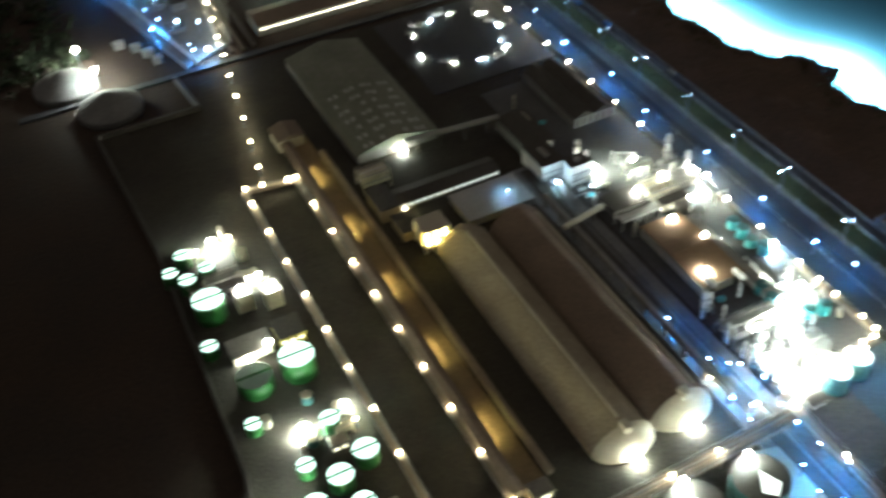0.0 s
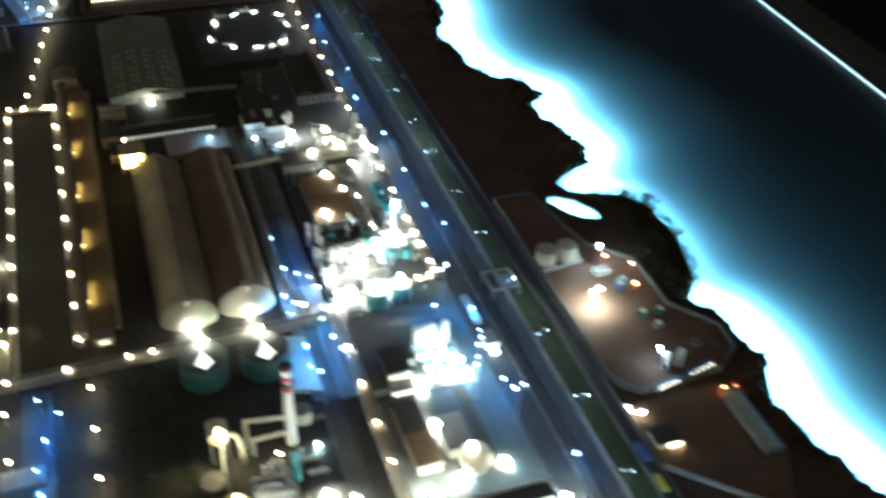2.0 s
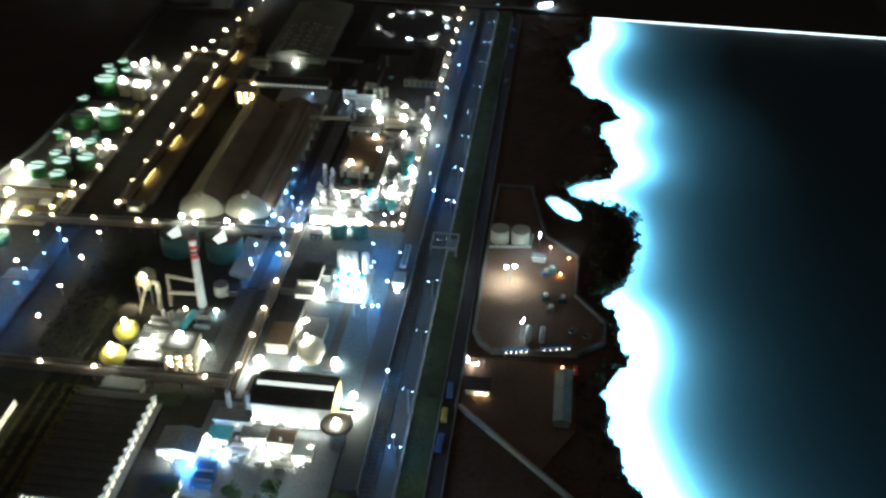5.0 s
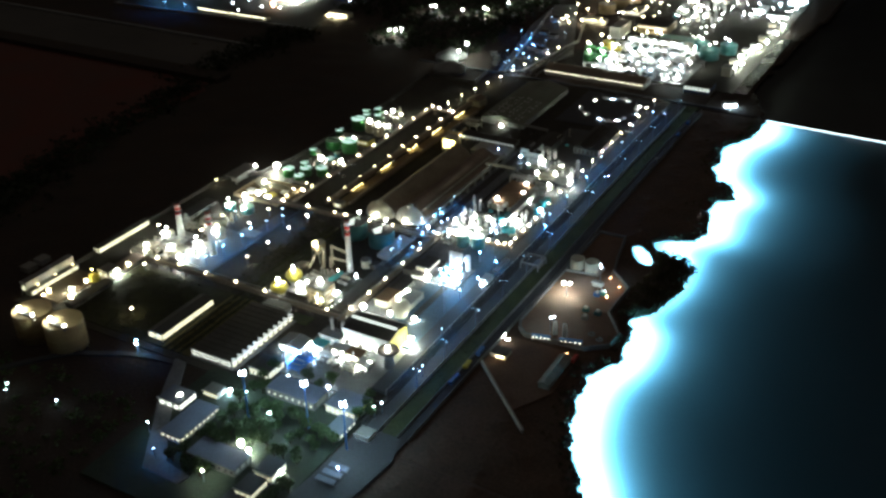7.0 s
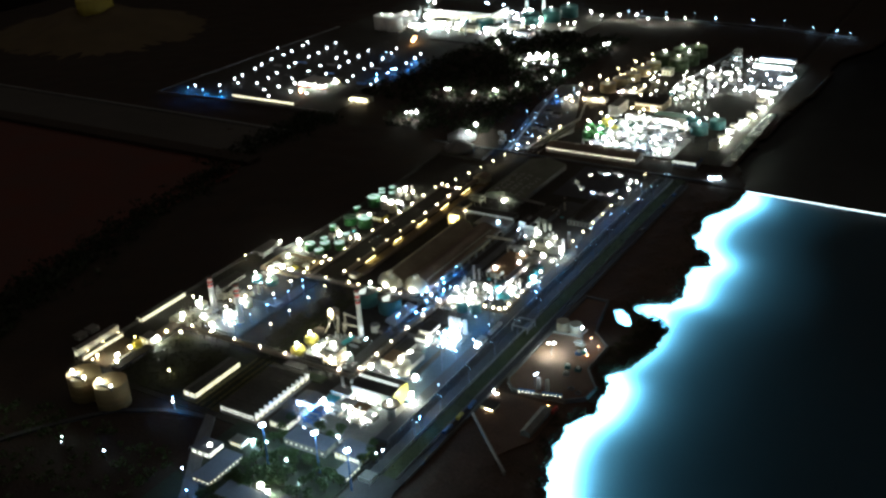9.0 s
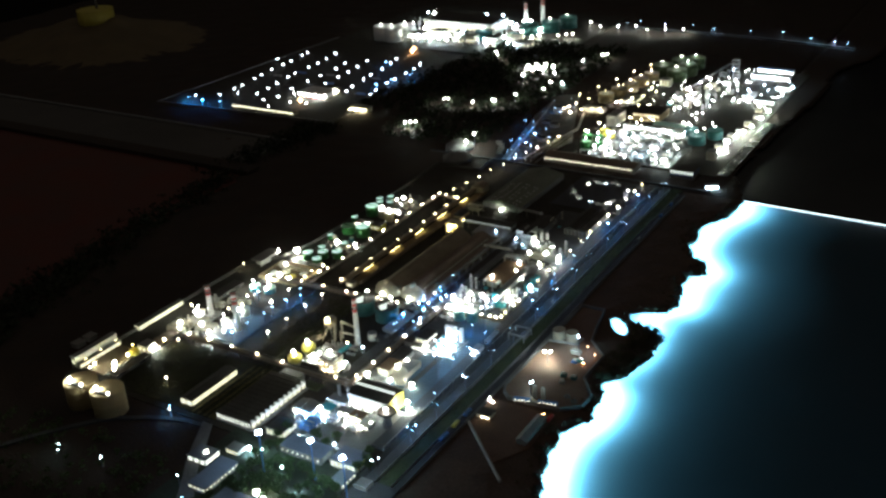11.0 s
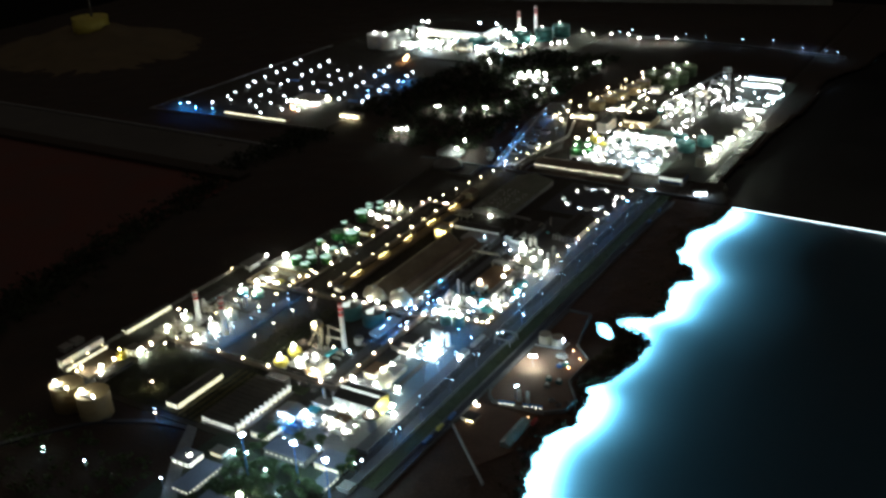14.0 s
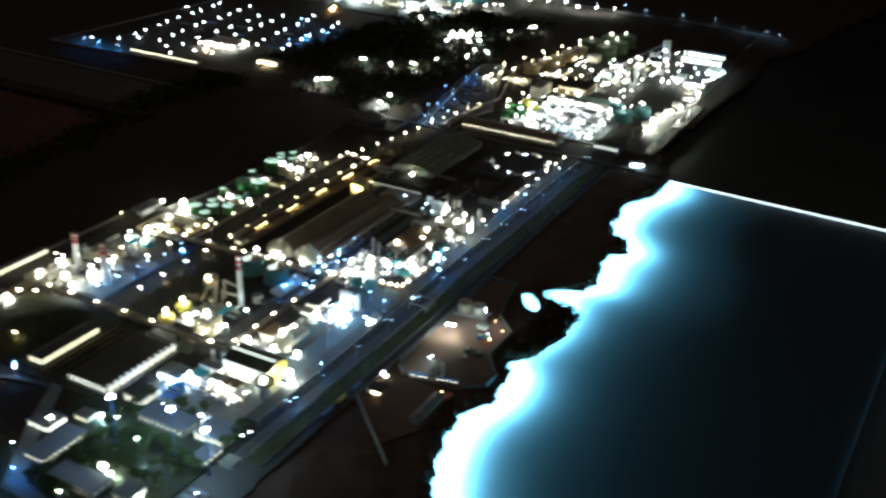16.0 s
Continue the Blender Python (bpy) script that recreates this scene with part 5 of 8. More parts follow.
for k in range(7):
    u = -0.048 + 0.016 * k
    part("front_panel", box(B(), u - 0.0072, -0.0347, 0.001, u + 0.0072, -0.0331, 0.0385), WHITE, shop)
    part("roof_seam", bar(B(), (u, -0.0345, 0.0405), (u, -0.005, 0.0482), 0.0005, 4), DARKROOF, shop)
    part("roof_seam", bar(B(), (u, 0.0345, 0.0405), (u, 0.004, 0.0482), 0.0005, 4), DARKROOF, shop)
    if k % 2 == 0:
        part("gate", box(B(), u - 0.005, -0.0352, 0.001, u + 0.005, -0.0346, 0.011), GREY, shop)
    part("front_lamp", ball(B(), u, -0.041, 0.018, 0.0014, 1, 8), L_WHITE, shop, smooth=True)
    part("lamp_arm", bar(B(), (u, -0.0346, 0.02), (u, -0.041, 0.0195), 0.0004, 4), POLE, shop)
wing = building("workshop_wing", 0.139, -0.234, 0.155, -0.188, 0.028, GREY, DARKROOF, "narrow dark-roofed wing of the workshop", "y", 0.005, z=0.004)
for k in range(4):
    single("crate_stack", box(B(), 0.176 + 0.02 * k, -0.287 - 0.003 * (k % 2), 0.003, 0.186 + 0.02 * k, -0.279, 0.008 + 0.002 * (k % 3), 0.0006), (CREAM, GREY, WHITE)[k % 3], "stack of pale crates before the workshop", "crates", "crates of the workshop")
for k, (x, y) in enumerate(((0.121, -0.243), (0.149, -0.243))):
    t = thing("vent_stack", x, y, 0.005, label="short white vent stack on its boiler house", category="stack", group="pair of vent stacks")
    part("shaft", cyl(B(), 0, 0, -0.004, 0.044, 0.0034, seg=12), WHITE, t, smooth=True)
    part("lip", cyl(B(), 0, 0, 0.044, 0.0455, 0.0038, seg=12), GREY, t)
building("boiler_annex", 0.108, -0.272, 0.157, -0.249, 0.018, WHITE, GREY, "low white boiler annex", z=0.004)
mush = thing("water_tower", 0.283, -0.28, 0.003, label="grey water tower with a broad dark top and a lamp", category="water tower")
part("stem", cyl(B(), 0, 0, -0.004, 0.03, 0.011, 0.009, 18), CONCRETE, mush, smooth=True)
part("bowl", cyl(B(), 0, 0, 0.03, 0.04, 0.009, 0.0215, 24), CONCRETE, mush, smooth=True)
part("top", cyl(B(), 0, 0, 0.04, 0.0425, 0.0225, 0.021, 24), DARKROOF, mush)
part("rim_rail", cyl(B(), 0, 0, 0.0425, 0.0432, 0.0205, 0.02, 24), RUST, mush)
part("lamp", ball(B(), 0, -0.003, 0.049, 0.0065, 0.8), L_WHITE, mush, smooth=True)
for k in range(8):
    a = k * math.pi / 4
    part("rib", bar(B(), (0.009 * math.cos(a), 0.009 * math.sin(a), 0.028), (0.021 * math.cos(a), 0.021 * math.sin(a), 0.0405), 0.0008, 5), CONCRETE, mush)

# ---- boiler plant round the tall chimney ----
boil = thing("boiler_house", 0.019, -0.14, 0.002, label="boiler house of lit open lattice floors", category="boiler house")
part("core", box(B(), -0.02, -0.012, -0.004, 0.02, 0.0185, 0.041), TAN, boil)
for i in range(4):
    for j in range(2):
        px, py = -0.022 + 0.0147 * i, -0.019 + 0.038 * j
        part("post", box(B(), px - 0.0014, py - 0.0014, -0.004, px + 0.0014, py + 0.0014, 0.042), CREAM, boil)
for k in range(4):
    zz = 0.0105 * k + 0.0095
    part("deck", box(B(), -0.0236, -0.0206, zz, 0.0236, 0.0206, zz + 0.0022), CREAM, boil)
    part("handrail", bar(B(), (-0.0236, -0.0208, zz + 0.005), (0.0236, -0.0208, zz + 0.005), 0.0004, 4), STEEL, boil)
part("roof", box(B(), -0.0236, -0.0206, 0.0434, 0.0236, 0.0206, 0.0448), DARKROOF, boil, "dark flat roof")
part("top_lamp", ball(B(), -0.002, 0.002, 0.0535, 0.0078, 0.85), L_WHITE, boil, smooth=True)
part("lamp_stem", cyl(B(), -0.002, 0.002, 0.0445, 0.049, 0.001, seg=6), POLE, boil)
for i in range(3):
    for k in range(3):
        part("bay_lamp", ball(B(), -0.0147 + 0.0147 * i, -0.0165, 0.0072 + 0.0105 * k, 0.0016, 1, 8), L_WARM, boil, smooth=True)
for i in range(3):
    part("brace", bar(B(), (0.0236, -0.019, 0.0105 * i), (0.0236, 0.019, 0.0105 * i + 0.0095), 0.0007, 5), CREAM, boil)
# louvred boiler bank beside it
bank = thing("boiler_bank", -0.036, -0.12, 0.002, label="grey louvred boiler bank in glaring light", category="boiler")
part("body", box(B(), -0.022, -0.038, -0.004, 0.022, 0.038, 0.016), RUST, bank)
for k in range(10):
    v = -0.037 + 0.0082 * k
    bm = box(B(), -0.025, v - 0.0028, 0.0165, 0.025, v + 0.0028, 0.0176)
    bmesh.ops.rotate(bm, verts=bm.verts, cent=(0, v, 0.017), matrix=Matrix.Rotation(radians(24), 3, "X"))
    part("louvre", bm, GREY, bank)
for dx in (-0.0252, 0.0252):
    part("side_rail", box(B(), dx - 0.0007, -0.041, 0.0145, dx + 0.0007, 0.041, 0.0195), STEEL, bank)
    for k in range(5):
        part("post", box(B(), dx - 0.0008, -0.04 + 0.02 * k - 0.0008, -0.004, dx + 0.0008, -0.04 + 0.02 * k + 0.0008, 0.0146), RUST, bank)
for k in range(3):
    part("steam_drum", bar(B(), (-0.02, -0.024 + 0.024 * k, 0.0215), (0.02, -0.024 + 0.024 * k, 0.0215), 0.0026, 10), (STEEL, WHITE, STEEL)[k], bank, smooth=True)
for x, y, r in ((-0.04, -0.138, 0.0095), (-0.031, -0.15, 0.0075), (-0.034, -0.118, 0.005), (0.05, -0.13, 0.005)):
    flood(x, y, 0.028, L_WHITE, r, label="glaring floodlight over the boilers")
for k in range(7):
    a = radians(-60 + 20 * k)
    pipe_run([(0.046, -0.125, 0.012 + 0.002 * k), (0.046 + 0.014 * math.cos(a), -0.125 + 0.016 * math.sin(a), 0.02), (0.046 + 0.014 * math.cos(a), -0.125 + 0.016 * math.sin(a), 0.002)], 0.0007, STEEL, "thin steel pipe fanning out beside the boiler house")
pipe_run([(-0.06, -0.07, 0.016), (-0.03, -0.073, 0.016), (-0.03, -0.073, 0.002)], 0.0022, WHITE, "pale steam pipe before the boiler bank")
pipe_run([(-0.058, -0.062, 0.002), (-0.058, -0.062, 0.022), (-0.014, -0.068, 0.022), (-0.014, -0.068, 0.002)], 0.0016, STEEL, "steel steam pipe over the boilers")
single("boiler_lawn", box(B(), -0.006, -0.236, 0.002, 0.046, -0.206, 0.0052), GRASS, "small lit lawn south of the boilers", "grass", kind="structure")
building("bridge_house", -0.075, -0.225, -0.018, -0.203, 0.016, PALEWALL, GREY, "pale ruinous-looking house under the pipe bridge", windows=(("s", 4, 0.009, 0.005, 0.006, GLASS),))
pipe_run([(-0.006, 0.0, 0.05), (-0.055, 0.008, 0.05), (-0.055, 0.008, 0.002)], 0.003, CREAM, "pale flue duct at the chimney foot")
pipe_run([(-0.006, -0.004, 0.028), (-0.05, -0.006, 0.028), (-0.05, -0.006, 0.002)], 0.003, CREAM, "pale flue duct at the chimney foot")
vessel(-0.02, -0.055, 0.01, 0.03, 0.006, 90, STEEL)
vessel(-0.005, -0.05, 0.01, 0.035, 0.006, 80, CYAN)
tank("round_tank", 0.022, 0.035, 0.012, 0.02, CREAM, GREY, "cream round tank behind the chimney", "", 0.05)
building("small_hut", 0.035, 0.028, 0.05, 0.05, 0.01, RUST, DARKROOF, "small dark hut behind the chimney")
hopper = thing("hopper_tower", -0.09, 0.004, 0.002, label="hopper tower on legs with a lamp and a steep chute", category="hopper")
for dx in (-0.01, 0.01):
    for dy in (-0.01, 0.01):
        part("leg", box(B(), dx - 0.001, dy - 0.001, -0.004, dx + 0.001, dy + 0.001, 0.034), GREY, hopper)
part("bin", cyl(B(), 0, 0, 0.02, 0.034, 0.004, 0.0115, 14), CREAM, hopper)
part("head_house", box(B(), -0.012, -0.011, 0.034, 0.012, 0.013, 0.05, 0.0006), TAN, hopper)
part("roof", gable(B(), -0.013, -0.012, 0.013, 0.014, 0.05, 0.055, "y"), GREY, hopper)
part("lamp", ball(B(), 0.002, -0.013, 0.056, 0.0078), L_WARM, hopper, smooth=True)
part("chute", bar(B(), (0.002, -0.008, 0.034), (-0.001, -0.04, 0.002), 0.0018, 6), CREAM, hopper)
pipe_run([(-0.077, 0.0, 0.043), (-0.068, -0.004, 0.041), (-0.064, -0.012, 0.03), (-0.064, -0.016, 0.002)], 0.0036, CREAM, "curved pale duct beside the hopper tower")
tank("round_tank", -0.104, -0.045, 0.016, 0.014, RUST, RUST, "dark round tank beside the yellow globes", "", 0.1)
for x, y in ((0.0, -0.03), (-0.02, -0.02), (0.03, -0.02), (0.035, -0.1)):
    flood(x, y, 0.01, L_COOL if x > 0 else L_WARM, 0.0038)

# ---- sawtooth mill and low sheds of the south ----
saw = thing("sawtooth_mill", -0.043, -0.334, 0.002, label="dark sawtooth-roofed mill with bright window bands", category="mill")
part("wall", box(B(), -0.052, -0.1, -0.006, 0.052, 0.1, 0.02), GREY, saw)
for k in range(12):
    y0 = -0.1 + k * 0.2 / 12
    bm = B()
    v = [bm.verts.new(p) for p in ((-0.053, y0, 0.02), (0.053, y0, 0.02), (0.053, y0, 0.0217), (-0.053, y0, 0.0217), (-0.053, y0 + 0.0165, 0.0205), (0.053, y0 + 0.0165, 0.0205))]
    for f in ((0, 1, 2, 3), (3, 2, 5, 4), (0, 3, 4), (1, 5, 2), (0, 4, 5, 1)):
        bm.faces.new([v[i] for i in f])
    part("saw_roof", bm, MILLROOF, saw)
    part("ridge_gutter", box(B(), -0.053, y0 - 0.0006, 0.0215, 0.053, y0 + 0.0006, 0.0219), MILLROOF, saw)
    part("east_window", box(B(), 0.0515, y0 + 0.0012, 0.0115, 0.0534, y0 + 0.0154, 0.0172), L_DOT, saw, "wide glowing window")
    part("mullion", box(B(), 0.0521, y0 - 0.0008, 0.004, 0.054, y0 + 0.0008, 0.0176), GREY, saw)
    part("low_window", box(B(), 0.0515, y0 + 0.003, 0.0045, 0.0531, y0 + 0.0136, 0.0078), L_WIN, saw, "low glowing window")
    bm = B()
    v = [bm.verts.new(p) for p in ((0.0532, y0 + 0.0008, 0.0195), (0.0532, y0 + 0.0152, 0.0195), (0.0532, y0 + 0.0008, 0.0287), (0.0542, y0 + 0.0008, 0.0195), (0.0542, y0 + 0.0152, 0.0195), (0.0542, y0 + 0.0008, 0.0287))]
    for f in ((0, 1, 2), (3, 5, 4), (0, 3, 4, 1), (1, 4, 5, 2), (2, 5, 3, 0)):
        bm.faces.new([v[i] for i in f])
    # the gable emits faintly in place of lamps shining on it
    part("saw_gable", bm, L_DIM, saw, "pale saw-tooth gable, lamp light on it put in as glow")
part("south_front", box(B(), -0.0525, -0.1008, 0.001, 0.0525, -0.0998, 0.0205), GREY, saw)
part("south_eave", box(B(), -0.054, -0.1028, 0.0194, 0.0545, -0.0998, 0.0206), GREY, saw)
part("south_sill", box(B(), -0.054, -0.1035, 0.0006, 0.0545, -0.0998, 0.0042), GREY, saw)
for k in range(15):
    for z in (0.0088, 0.0155):
        part("south_window", box(B(), -0.0504 + k * 0.0069, -0.1018, z - 0.0015, -0.048 + k * 0.0069, -0.1006, z + 0.0015), L_DOT, saw, "small glowing window")
part("east_band", box(B(), 0.0521, -0.1, 0.0178, 0.0555, 0.1, 0.0192), WHITE, saw)
part("east_walk", box(B(), 0.0521, -0.1, 0.0018, 0.062, 0.1, 0.0034), CONCRETE, saw)
# wide emissive panes stand in for the shed's brightly lit solid walls
shed = building("low_shed", -0.226, -0.422, -0.187, -0.262, 0.015, CREAM, DARKROOF, "low shed with a blazing white front", "y", 0.008, (("e", 5, 0.0078, 0.029, 0.0115, L_WIN), ("s", 2, 0.0078, 0.015, 0.0115, L_WIN)))
part("gable_front", gable(B(), -0.0195, -0.0812, 0.0195, -0.0803, 0.0152, 0.0222, "y"), L_WIN, shed, "gable front, the light on it put in as glow")
building("long_hut", -0.607, -0.21, -0.588, -0.04, 0.014, CREAM, DARKROOF, "long low hut with a glowing wall at the boundary", "y", 0.004, (("e", 10, 0.007, 0.015, 0.009, L_WIN), ("s", 1, 0.007, 0.012, 0.009, L_WIN)))
edge = building("boundary_house", -0.607, -0.425, -0.592, -0.285, 0.03, WHITE, GREY, "boundary house with a tall pale wall above a glowing annex", windows=(("s", 1, 0.016, 0.01, 0.01, L_WIN),))
part("annex", box(B(), 0.0076, -0.07, -0.004, 0.021, 0.07, 0.012, 0.0006), CREAM, edge)
for k in range(8):
    part("window", box(B(), 0.0205, -0.067 + 0.017 * k, 0.002, 0.0217, -0.053 + 0.017 * k, 0.0095), L_WIN, edge, "glowing window")
    if k % 3 == 1:
        part("roof_lamp", ball(B(), 0.014, -0.06 + 0.017 * k, 0.0155, 0.0026, 1, 8), L_WARM, edge, smooth=True)
part("annex_roof", box(B(), 0.0078, -0.0715, 0.012, 0.0225, 0.0715, 0.0135), GREY, edge)
for y in (-0.355, -0.315):
    building("outer_hut", -0.695, y, -0.67, y + 0.028, 0.01, GREY, GREY, "small grey hut outside the boundary wall")
for x0, y0, x1, y1, h, w, r, lab in ((-0.499, -0.297, -0.469, -0.262, 0.024, CREAM, GREY, "cream cube-shaped house, brightly lit at its front"), (-0.5, -0.255, -0.465, -0.18, 0.01, GREY, BROWNROOF, "low brown-roofed shed beside the pipe bridge"),
                                     (-0.475, -0.42, -0.45, -0.3, 0.009, GREY, DARKROOF, "low dark shed beside the lit court"), (-0.545, 0.02, -0.51, 0.13, 0.009, GREY, DARKROOF, "dark shed at the western wall")):
    building("plant_house", x0, y0, x1, y1, h, w, r, lab, windows=(("e", 2, h * 0.6, (y1 - y0) / 5, h * 0.35, L_WIN if w is CREAM else GLASS), ("s", 2, h * 0.6, (x1 - x0) / 5, h * 0.35, L_WIN if w is CREAM else GLASS)))
single("lit_court", box(B(), -0.585, -0.42, 0.001, -0.5, -0.29, 0.0045), SAND, "sandy court before the boundary house", "yard", kind="structure")
single("chimney_apron", prism(B(), [(-0.42, -0.15), (-0.3, -0.15), (-0.285, 0.03), (-0.4, 0.03)], 0.001, 0.0048), COURT, "grey concrete apron round the chimney", "pavement", kind="structure")
# gatehouse under a broad flat roof
gate = thing("gatehouse", -0.558, 0.29, 0.002, label="white gatehouse under a broad flat roof", category="gatehouse")
part("body", box(B(), -0.012, -0.03, -0.004, 0.012, 0.012, 0.018, 0.0006), WHITE, gate)
part("roof", box(B(), -0.02, -0.045, 0.0185, 0.022, 0.045, 0.0225, 0.0006), GREY, gate)
part("roof_edge", box(B(), 0.0223, -0.045, 0.0165, 0.0238, 0.045, 0.0225), WHITE, gate, "white lit roof edge")
for y in (-0.04, 0.038):
    part("pillar", box(B(), 0.014, y - 0.0015, -0.004, 0.017, y + 0.0015, 0.0186), WHITE, gate)
part("lamp", ball(B(), 0.019, 0.04, 0.026, 0.0042, 1, 8), L_WHITE, gate, smooth=True)
# walled yard in golden light
gold = thing("golden_yard", -0.43, 0.245, 0.002, label="walled yard full of yellow light", category="yard")
part("paving", box(B(), -0.07, -0.055, -0.003, 0.07, 0.055, 0.0025), SAND, gold)
for x0, y0, x1, y1 in ((-0.072, -0.057, 0.072, -0.054), (-0.072, 0.054, 0.072, 0.057), (-0.072, -0.054, -0.069, 0.054), (0.069, -0.054, 0.072, 0.054)):
    part("yard_wall", box(B(), x0, y0, -0.004, x1, y1, 0.01, 0.0004), TAN, gold)
for k, (x, y, h) in enumerate(((-0.04, -0.02, 0.012), (-0.01, 0.0, 0.016), (0.025, -0.015, 0.01), (0.045, 0.015, 0.008), (-0.045, 0.03, 0.02))):
    part("equipment", box(B(), x - 0.009, y - 0.008, 0.002, x + 0.009, y + 0.008, h, 0.0008), (WHITE, CREAM, YELLOW)[k % 3], gold)
for k in range(4):
    part("pipe", bar(B(), (-0.06, 0.035 - 0.006 * k, 0.012), (0.06, 0.035 - 0.006 * k, 0.012), 0.0011, 6), CREAM, gold)
for (x, y, z, r) in ((-0.5, -0.378, 0.018, 0.0075), (-0.478, -0.4, 0.016, 0.0055), (-0.55, -0.4, 0.014, 0.0055), (-0.467, -0.27, 0.018, 0.0085), (-0.505, -0.33, 0.014, 0.0055), (-0.47, -0.232, 0.018, 0.0055),
                     (-0.488, -0.152, 0.024, 0.0085), (-0.473, -0.17, 0.022, 0.006), (-0.431, -0.129, 0.022, 0.0075), (-0.378, -0.156, 0.022, 0.0085), (-0.36, -0.172, 0.016, 0.006), (-0.49, -0.088, 0.026, 0.009), (-0.373, -0.098, 0.024, 0.0085),
                     (-0.38, -0.03, 0.032, 0.006), (-0.45, 0.105, 0.024, 0.007), (-0.405, 0.112, 0.022, 0.0055), (-0.453, 0.18, 0.02, 0.0085), (-0.43, 0.205, 0.02, 0.009), (-0.391, 0.2, 0.018, 0.0065), (-0.36, 0.235, 0.014, 0.005), (-0.46, 0.27, 0.02, 0.006),
                     (-0.478, 0.348, 0.03, 0.012), (-0.418, 0.475, 0.016, 0.0105), (-0.36, 0.49, 0.012, 0.007), (-0.345, 0.285, 0.014, 0.005),
                     (-0.418, 0.86, 0.022, 0.008), (-0.413, 0.722, 0.04, 0.0085), (-0.375, 0.71, 0.04, 0.0085), (-0.41, 0.63, 0.018, 0.0075), (-0.44, 0.62, 0.012, 0.006), (-0.37, 0.645, 0.014, 0.005)):
    flood(x, y, z, L_WHITE if r > 0.0055 else L_WARM, r)
# junction of pipes where the bridge meets the western row
rnd = random.Random(83)
rack(-0.51, -0.18, -0.455, -0.13, 0.018, 2, "pale steel frame at the meeting of the pipe bridges", m=CREAM)
rack(-0.44, -0.145, -0.395, -0.105, 0.014, 1, "pale steel frame beside the chimney", m=CREAM)
rack(-0.47, -0.11, -0.43, -0.04, 0.01, 1, "low pale steel frame between the chimneys", m=STEEL)
for k in range(9):
    x, y = rnd.uniform(-0.51, -0.41), rnd.uniform(-0.18, -0.1)
    pipe_run([(x, y, 0.002), (x, y, 0.02), (x + rnd.uniform(-0.04, 0.04), y + rnd.uniform(-0.03, 0.03), 0.02 + 0.002 * (k % 3)), (x + 0.02, y - 0.02, 0.002)], 0.0016, rnd.choice((WHITE, CREAM)), "bent pale pipe at the bridge junction")
vessel(-0.44, -0.125, 0.022, 0.03, 0.0045, 20, WHITE)
vessel(-0.46, -0.15, 0.026, 0.026, 0.004, 100, CREAM)
for x, y, r, h in ((-0.51, 0.012, 0.004, 0.024), (-0.487, -0.01, 0.004, 0.028), (-0.36, -0.12, 0.004, 0.018), (-0.43, -0.01, 0.0035, 0.014)):
    column(x, y, r, h, WHITE, label="white process column of the western plant", group="western columns")
for x, y in ((-0.413, 0.725), (-0.375, 0.712)):
    t = thing("white_tower", x, y, 0.002, label="square white tower, brightly lit from above", category="tower", group="pair of white towers")
    part("body", box(B(), -0.011, -0.011, -0.004, 0.011, 0.011, 0.03, 0.001), CREAM, t)
    part("top_deck", box(B(), -0.0125, -0.0125, 0.03, 0.0125, 0.0125, 0.0315), GREY, t)
for x0, y0, x1, y1, h, w, r, lab in ((-0.46, 0.625, -0.405, 0.66, 0.012, CREAM, GREY, "flat cream house among the green tanks"), (-0.395, 0.625, -0.36, 0.665, 0.014, YELLOW, DARKROOF, "yellow open house among the green tanks"),
                                     (-0.4, 0.315, -0.36, 0.335, 0.008, GREY, GREY, "flat grey deck house in the yard"), (-0.35, 0.02, -0.3, 0.05, 0.004, CONCRETE, CONCRETE, "low concrete basin in the yard")):
    building("plant_house", x0, y0, x1, y1, h, w, r, lab, windows=(("s", 3, h * 0.6, (x1 - x0) / 5, h * 0.35, L_WIN if w is not GREY else GLASS),))
rack(-0.45, 0.75, -0.4, 0.8, 0.014, 1, m=GREY)


# ---- machinery between the boilers and the chimney, and along the western wall ----
rnd = random.Random(61)
for k in range(16):
    x, y = rnd.uniform(-0.05, 0.035), rnd.uniform(-0.075, -0.025)
    if k % 3 == 0:
        vessel(x, y, 0.007, rnd.uniform(0.012, 0.022), 0.0035, rnd.choice((0, 90, 70)), rnd.choice((STEEL, GREY, CREAM)))
    elif k % 3 == 1:
        column(x, y, 0.002, rnd.uniform(0.012, 0.026), rnd.choice((STEEL, WHITE)), label="small steel riser beside the boilers", group="boiler risers")
    else:
        pipe_run([(x, y, 0.002), (x, y, 0.012), (x + rnd.uniform(-0.02, 0.02), y + 0.015, 0.012), (x, y + 0.02, 0.002)], 0.0011, rnd.choice((WHITE, STEEL)), "bent pale pipe between the boilers")
